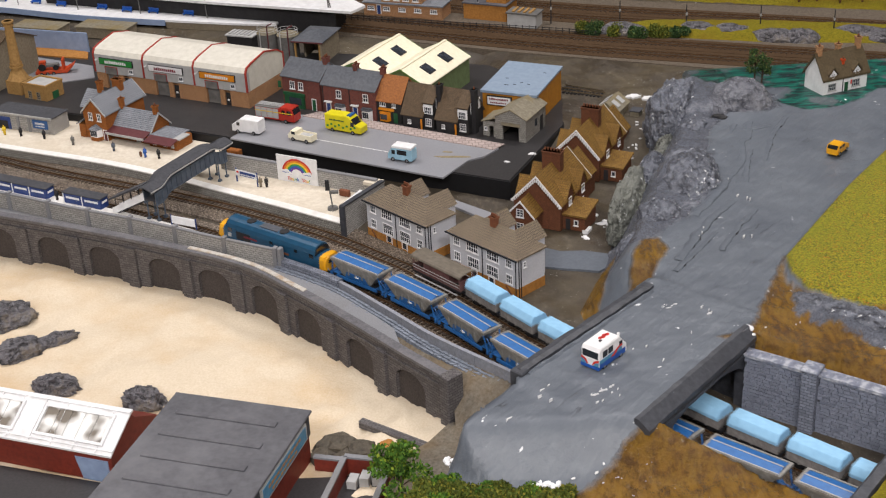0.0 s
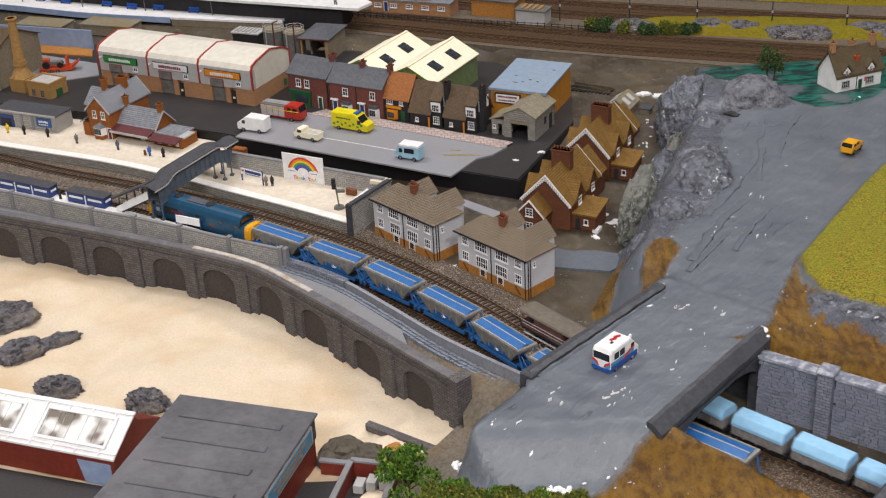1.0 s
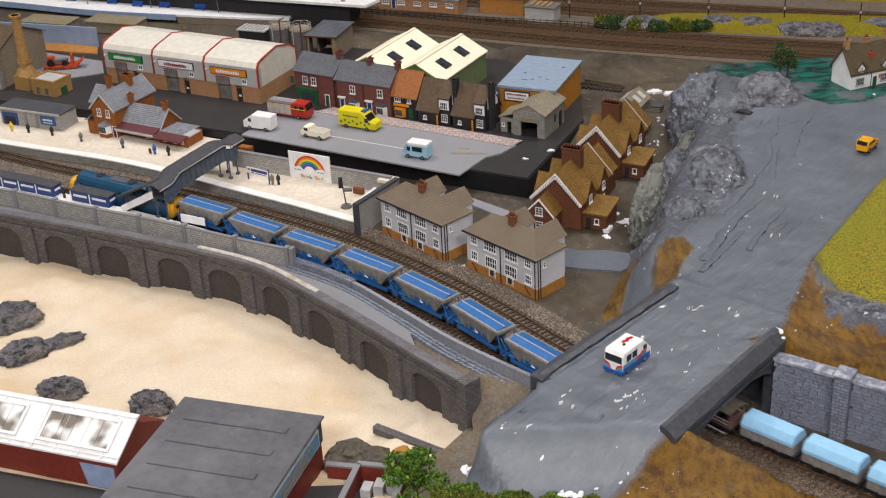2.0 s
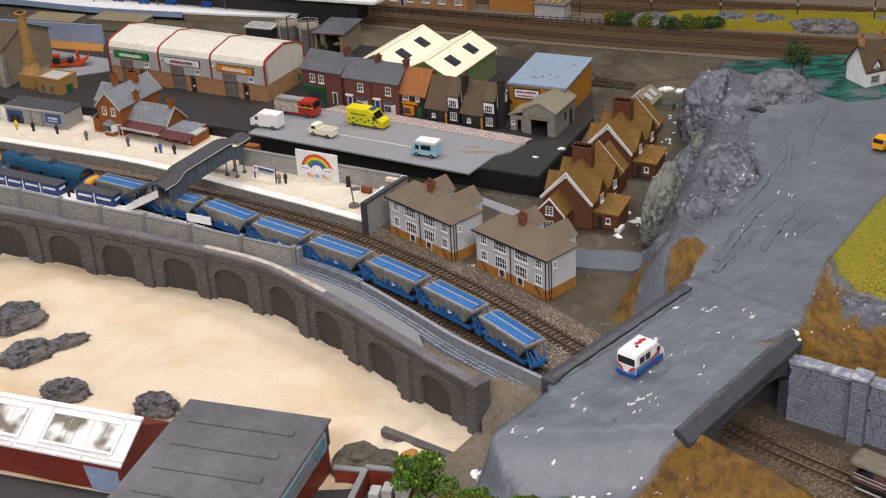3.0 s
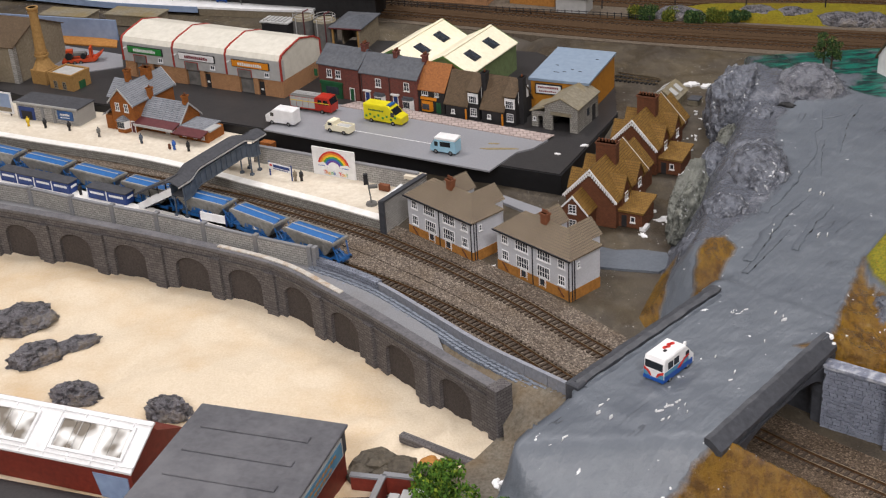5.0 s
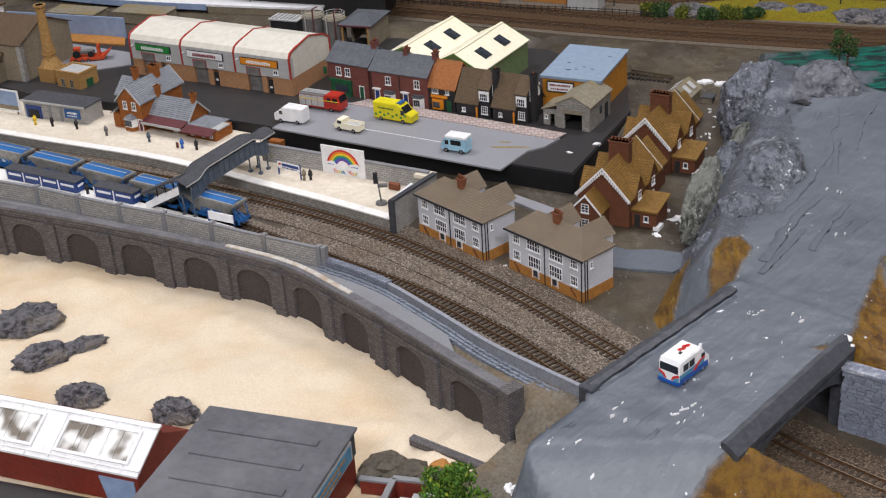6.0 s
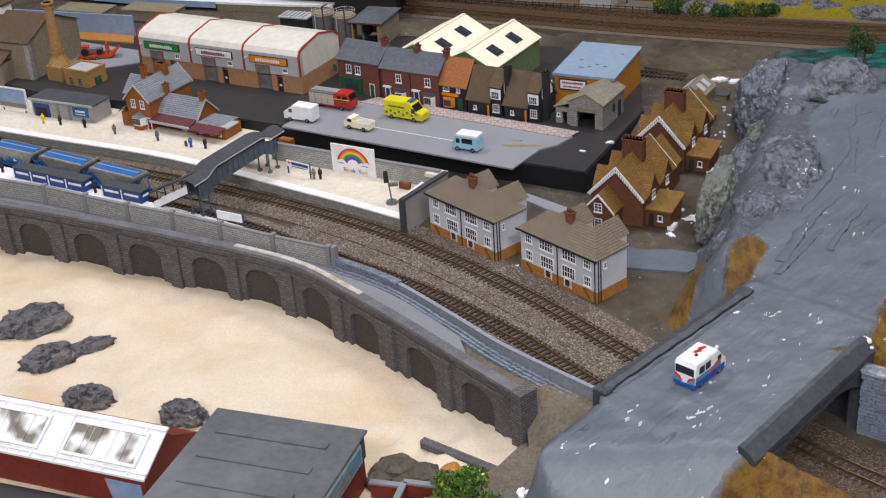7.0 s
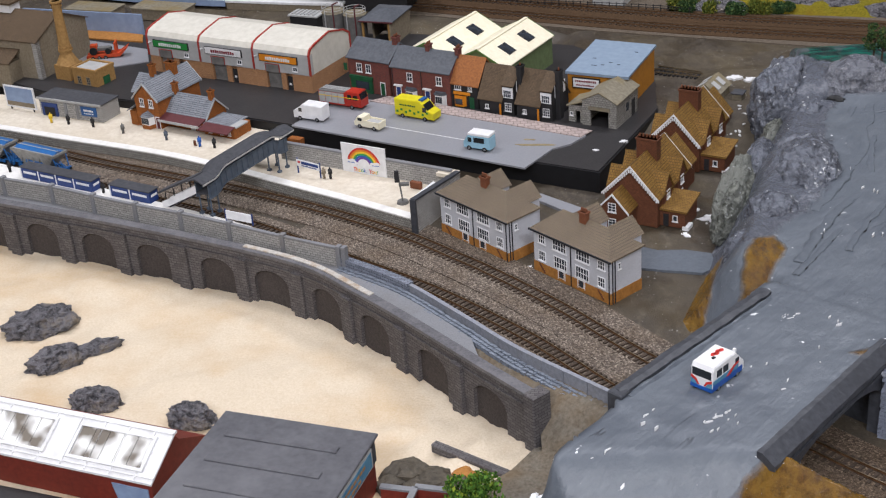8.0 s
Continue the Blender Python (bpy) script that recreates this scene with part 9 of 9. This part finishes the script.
def boathouse():
    m = pose(-0.337 - 0.30 * math.cos(radians(70.5)), -0.405 - 0.30 * math.sin(radians(70.5)), -0.075, 0, 0, -19.5)
    b = thing("grey_boathouse", m, "grey flat-roofed shed with red-brown walls and blue sign", "shed")
    l, w, h = 0.199, 0.30, 0.078
    bx("body", (0.003, l - 0.003, 0.003, w - 0.003, 0, h - 0.034), "brick_paint", b, "red-brown lower walls")
    bx("upper_wall", (0.001, l - 0.001, 0.001, w - 0.001, h - 0.034, h), "felt", b, "dark grey upper wall")
    bm = bmesh.new()
    box(bm, -0.003, l + 0.003, -0.003, w + 0.003, h, h + 0.004, bev=0.001)
    rf = part("roof", bm, "roof_grey", b, "weathered dark grey roof")
    for i in range(5):
        y = w - 0.042 - i * 0.050
        bx("roof_rib", (0.020, l - 0.030, y - 0.006, y + 0.006, h + 0.0038, h + 0.0062), "roof_grey", rf, "", None, 0.001)
    s = bx("sign_frame", (l - 0.001, l + 0.002, w - 0.170, w - 0.018, h - 0.030, h - 0.004), "clad_grey", b, "pale framed blue sign panel")
    bx("sign_panel", (l + 0.0018, l + 0.0026, w - 0.166, w - 0.022, h - 0.0275, h - 0.0065), "sky_glass", s)
    mm = side(l, w, "r") @ pose(0, -0.0018, 0)
    bars(s, mm, w - 0.150, h - 0.015, 0.110, 0.004, 12, "brass_brick")
    bars(s, mm, w - 0.140, h - 0.024, 0.085, 0.004, 9, "brass_brick")


boathouse()


def rooflight_shed():
    m = pose(-0.645, -0.336, -0.075, 0, 0, -22)
    b = thing("rooflight_shed", m, "red-brown shed with glossy white roof and large rooflights", "shed")
    l, r, e, dep = 0.270, 0.077, 0.046, 0.064
    X = -0.20
    bm = bmesh.new()
    prism(bm, [(-dep, 0), (0.06, 0), (0.06, r - 0.045), (0.004, r - 0.012), (-0.003, r - 0.002), (-dep, e)], X, l - 0.002, "x")
    part("body", bm, "brick_paint", b, "red-brown painted walls")
    bm = bmesh.new()
    k = (r - e) / (dep * 0.95)
    prism(bm, [(-dep - 0.003, e - 0.003 * k), (-0.003, r), (0.001, r), (0.001, r + 0.003), (-0.003, r + 0.003), (-dep - 0.003, e - 0.003 * k + 0.003)], X, l, "x")
    rf = part("roof", bm, "white", b, "glossy white pitched roof")
    a = math.degrees(math.atan2(r - e, dep * 0.95))
    sl = pose(0, -dep, e, a, 0, 0)
    ln = math.hypot(r - e, dep * 0.95)
    for u0 in (-0.145, -0.005, 0.140):
        fr = bmesh.new()
        for d in ((u0, u0 + 0.112, 0.010, 0.014), (u0, u0 + 0.112, ln - 0.014, ln - 0.010), (u0, u0 + 0.004, 0.014, ln - 0.014), (u0 + 0.108, u0 + 0.112, 0.014, ln - 0.014)):
            box(fr, *d, 0.003, 0.0065)
        f = part("rooflight", fr, "white", rf, "white rooflight frame", sl)
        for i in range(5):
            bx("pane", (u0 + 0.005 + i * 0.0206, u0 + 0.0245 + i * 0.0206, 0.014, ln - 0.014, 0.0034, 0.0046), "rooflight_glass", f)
    for i in range(13):
        x = X + 0.012 + i * 0.036
        bx("roof_batten", (x, x + 0.0016, 0.0, ln, 0.0028, 0.0046), "white", rf, "", sl)
    for k in (0.004, ln - 0.003):
        bx("roof_lath", (X, l, k, k + 0.0018, 0.0028, 0.0048), "white", rf, "", sl)
    bm = bmesh.new()
    prism(bm, [(l - 0.052, 0), (l - 0.008, 0), (l - 0.008, 0.036), (l - 0.060, 0.036)], -dep - 0.0015, -dep + 0.001, "y")
    part("door", bm, "blue_board", b, "pale blue-grey door panel")
    bx("left_door", (0.002, 0.024, -dep - 0.0015, -dep + 0.001, 0, 0.034), "sky_glass", b, "blue door")


# glass with soft brown and white reflections painted into its colour
n = Nodes("rooflight_painted_reflections")
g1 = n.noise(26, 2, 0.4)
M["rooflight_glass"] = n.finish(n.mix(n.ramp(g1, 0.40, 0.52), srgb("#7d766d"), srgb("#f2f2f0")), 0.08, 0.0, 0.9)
rooflight_shed()


def red_yard():
    b = thing("walled_yard", pose(-0.146, -0.500, -0.070, 0, 0, -16), "low red-painted yard walls with grey copings", "wall")
    for nm, d in (("wall", (0, 0.044, -0.003, 0.003, 0, 0.020)), ("wall", (0.044, 0.110, -0.003, 0.003, 0, 0.026)), ("wall", (0.041, 0.047, -0.10, -0.003, 0, 0.026)), ("wall", (0.107, 0.113, -0.10, -0.003, 0, 0.026))):
        p = bx(nm, d, "brick_paint", b)
        bx("coping", (d[0] - 0.001, d[1] + 0.001, d[2] - 0.001, d[3] + 0.001, d[5], d[5] + 0.003), "walltop", p)
    for i in range(3):
        bx("crate", (0.055 + i * 0.016, 0.068 + i * 0.016, -0.035 + 0.006 * i, -0.015 + 0.006 * i, 0, 0.012 + 0.003 * i), "clad_grey", b, "pale grey crate")


red_yard()


# ---- small things on the ground ----
def splash(x, y, z, r, seed, rz=0.0, stretch=1.6):
    rng = random.Random(seed)
    bm = bmesh.new()
    ph = [rng.uniform(0, 6.28) for _ in range(5)]
    prism(bm, [(r * stretch * math.cos(a) * (1 + 0.25 * math.sin(3 * a + ph[0]) + 0.2 * math.sin(7 * a + ph[1]) + 0.12 * math.sin(13 * a + ph[2])),
                r * math.sin(a) * (1 + 0.25 * math.sin(4 * a + ph[3]) + 0.2 * math.sin(9 * a + ph[4]))) for a in np.linspace(0, 6.28, 48, endpoint=False)], -0.006, 0.0014, "z")
    ob = part("plaster_glint_splash", bm, "white", None, "", pose(x, y, z, 0, 0, rz))
    return tagged(ob, "white fleck: dried plaster on the ground, painted glint on the road", "plaster", "white plaster splashes")


for i, (x, y, z, r) in enumerate(((0.476, 0.562, 0.030, 0.009), (0.500, 0.548, 0.030, 0.007), (0.478, 0.470, 0.026, 0.007), (0.482, 0.440, 0.024, 0.010), (0.470, 0.405, 0.022, 0.006), (0.345, 0.070, -0.0085, 0.010), (0.055, -0.058, -0.008, 0.006), (0.300, -0.095, -0.0085, 0.006), (0.30, 0.02, -0.0085, 0.005), (0.19, 0.27, BOARD_Z, 0.003), (0.24, 0.30, BOARD_Z, 0.004), (0.33, 0.10, -0.008, 0.004))):
    splash(x, y, z, r, 300 + i, i * 37)
rng = random.Random(56)
for i in range(26):
    k = rng.random()
    x, y = 0.352 + 0.135 * k + rng.gauss(-0.012, 0.010), 0.03 + 0.42 * k + rng.gauss(0, 0.015)
    splash(x, y, float(ground_height(np.array([x]), np.array([y]))[0]) + 0.0006, rng.uniform(0.0006, 0.0018), 700 + i, rng.uniform(0, 180), rng.uniform(1.2, 2.6))
rng = random.Random(55)
# clusters of white specks modelled in place of glints on the glossy road
for i, (cx, cy, count, spread) in enumerate(((0.227, -0.626, 7, 0.018), (0.243, -0.612, 6, 0.012), (0.160, -0.612, 5, 0.014), (0.352, -0.416, 7, 0.010), (0.404, -0.433, 4, 0.010), (0.303, -0.519, 2, 0.01), (0.199, -0.690, 4, 0.02), (0.105, -0.660, 3, 0.012),
                                             (0.523, -0.089, 3, 0.02), (0.513, -0.226, 2, 0.02), (0.374, -0.500, 2, 0.02), (0.308, -0.560, 2, 0.012), (0.50, -0.02, 3, 0.03), (0.43, -0.20, 3, 0.03))):
    for k in range(count):
        x, y = cx + rng.gauss(0, spread * 0.6), cy + rng.gauss(0, spread * 0.6)
        splash(x, y, float(road_level(0, np.float64(y))) + 0.0028, rng.uniform(0.0003, 0.0007), 400 + i * 10 + k, rng.uniform(10, 75), rng.uniform(2.5, 6.0))

tp = thing("track_panel", pose(0.345, 0.642, 0.026, 0, 0, -34), "discarded lengths of model track in a heap", "track")
for k, (dx, dy, rz) in enumerate(((0, 0, 0), (0.010, -0.020, 6))):
    bm = bmesh.new()
    mm = pose(dx, dy, 0.002 * k, 0, 0, rz)
    for i in range(10):
        box(bm, i * 0.0085, i * 0.0085 + 0.004, -0.014, 0.014, 0, 0.003, mm)
    part("sleeper_grid", bm, "chassis", tp)
    for s in (-1, 1):
        bm = bmesh.new()
        box(bm, -0.002, 0.086, s * 0.0085 - 0.0008, s * 0.0085 + 0.0008, 0.003, 0.0055, mm)
        part("rail", bm, "railtop", tp)
gs = thing("grey_lean_to", pose(0.384, 0.468, 0.014, 0, 0, -30), "grey corrugated shed with pale skylight panels", "shed")
gable_walls(gs, 0, 0.046, 0, 0.062, 0.030, 0.046, "moss_roof", "y")
rf = gable_roof(gs, 0, 0.046, 0, 0.062, 0.030, 0.046, "moss_roof", "y", 0.003)
for y0 in (0.012, 0.036):
    for s in (-1, 1):
        bx("skylight", (-0.009, 0.009, 0, 0.014, 0, 0.0008), "clad_grey", rf, "", pose(0.023 + s * 0.0125, y0, 0.0402, 0, s * 34.8, 0))
ou = thing("outhouse", pose(0.452, 0.462, 0.016, 0, 0, -30), "tiny grey outhouse beside the cottage", "outhouse")
bx("body", (0, 0.018, 0, 0.020, -0.004, 0.022), "moss_roof", ou)
bx("roof", (-0.002, 0.020, -0.002, 0.022, 0.022, 0.024), "felt", ou)
slab_poly("house_path", [(0.066, 0.188), (0.080, 0.200), (0.160, 0.118), (0.140, 0.100)], -0.009, -0.003, "tarmac", "pale grey card path behind the houses", "path")
slab_poly("plaster_slab", [(0.196, -0.004), (0.219, -0.010), (0.250, -0.030), (0.290, -0.034), (0.326, -0.050), (0.326, -0.090), (0.304, -0.108), (0.280, -0.100), (0.250, -0.092), (0.209, -0.078)], -0.009, -0.004, "roadpaint", "grey painted plaster slab beside the house", "slab")
st = rock("foil_stone", 0.345, -0.700, 0.038, 0.013, 0.009, 0.010, 10, 9, "clad_grey", "crumpled pale stone on the mud edge beside the bridge", levels=3)

for i, (x, y, z, r) in enumerate(((0.034, -0.661, 0.050, 0.0070), (0.041, -0.664, 0.045, 0.0060), (0.058, -0.677, 0.045, 0.0080), (0.066, -0.684, 0.045, 0.0090), (0.075, -0.687, 0.050, 0.0060), (0.101, -0.699, 0.050, 0.0060), (0.109, -0.704, 0.050, 0.0070), (0.118, -0.709, 0.050, 0.0050), (0.140, -0.719, 0.050, 0.0080), (0.156, -0.723, 0.050, 0.0070), (0.178, -0.726, 0.060, 0.0030), (0.207, -0.718, 0.060, 0.0035), (0.217, -0.708, 0.065, 0.0030), (0.242, -0.682, 0.085, 0.0045), (0.445, -0.484, 0.104, 0.0060), (0.450, -0.492, 0.098, 0.0050), (0.447, -0.499, 0.090, 0.0045), (0.258, -0.675, 0.099, 0.0035), (0.252, -0.676, 0.095, 0.0040), (0.298, -0.686, 0.065, 0.0030), (0.304, -0.689, 0.060, 0.0040))):
    for k in range(3 if r > 0.0055 else 1):
        a, q = 2.1 * k + i, (0.0 if r <= 0.0055 else r * 0.9)
        rock("plaster_lump", x + q * math.cos(a), y + q * math.sin(a) * 0.6, z - 0.003, r * 0.85, r * 0.45, r * 0.42, 37 * i + 50 * k, 500 + i + 40 * k, "white", "lump of raw white plaster at the road edge", "plaster", "raw plaster lumps", levels=3)
for i, (x, y, r) in enumerate(((0.553, -0.428, 0.020), (0.582, -0.458, 0.022), (0.612, -0.478, 0.024), (0.648, -0.492, 0.024), (0.690, -0.505, 0.026))):
    rock("bank_rock", x, y, 0.100, r * 1.3, r * 0.75, r * 0.55, -35, 640 + i, "rock_paint", "shiny grey painted rock below the grass edge", group="rocks below the grass", levels=4)
# black piece stands in for the darkness of the hole beside the dome
rock("hole_dark_lump", 0.577, 0.250, 0.097, 0.017, 0.010, 0.010, -25, 610, "black", "black lump added as the dark of the hole between the painted rocks", levels=3)


motions()
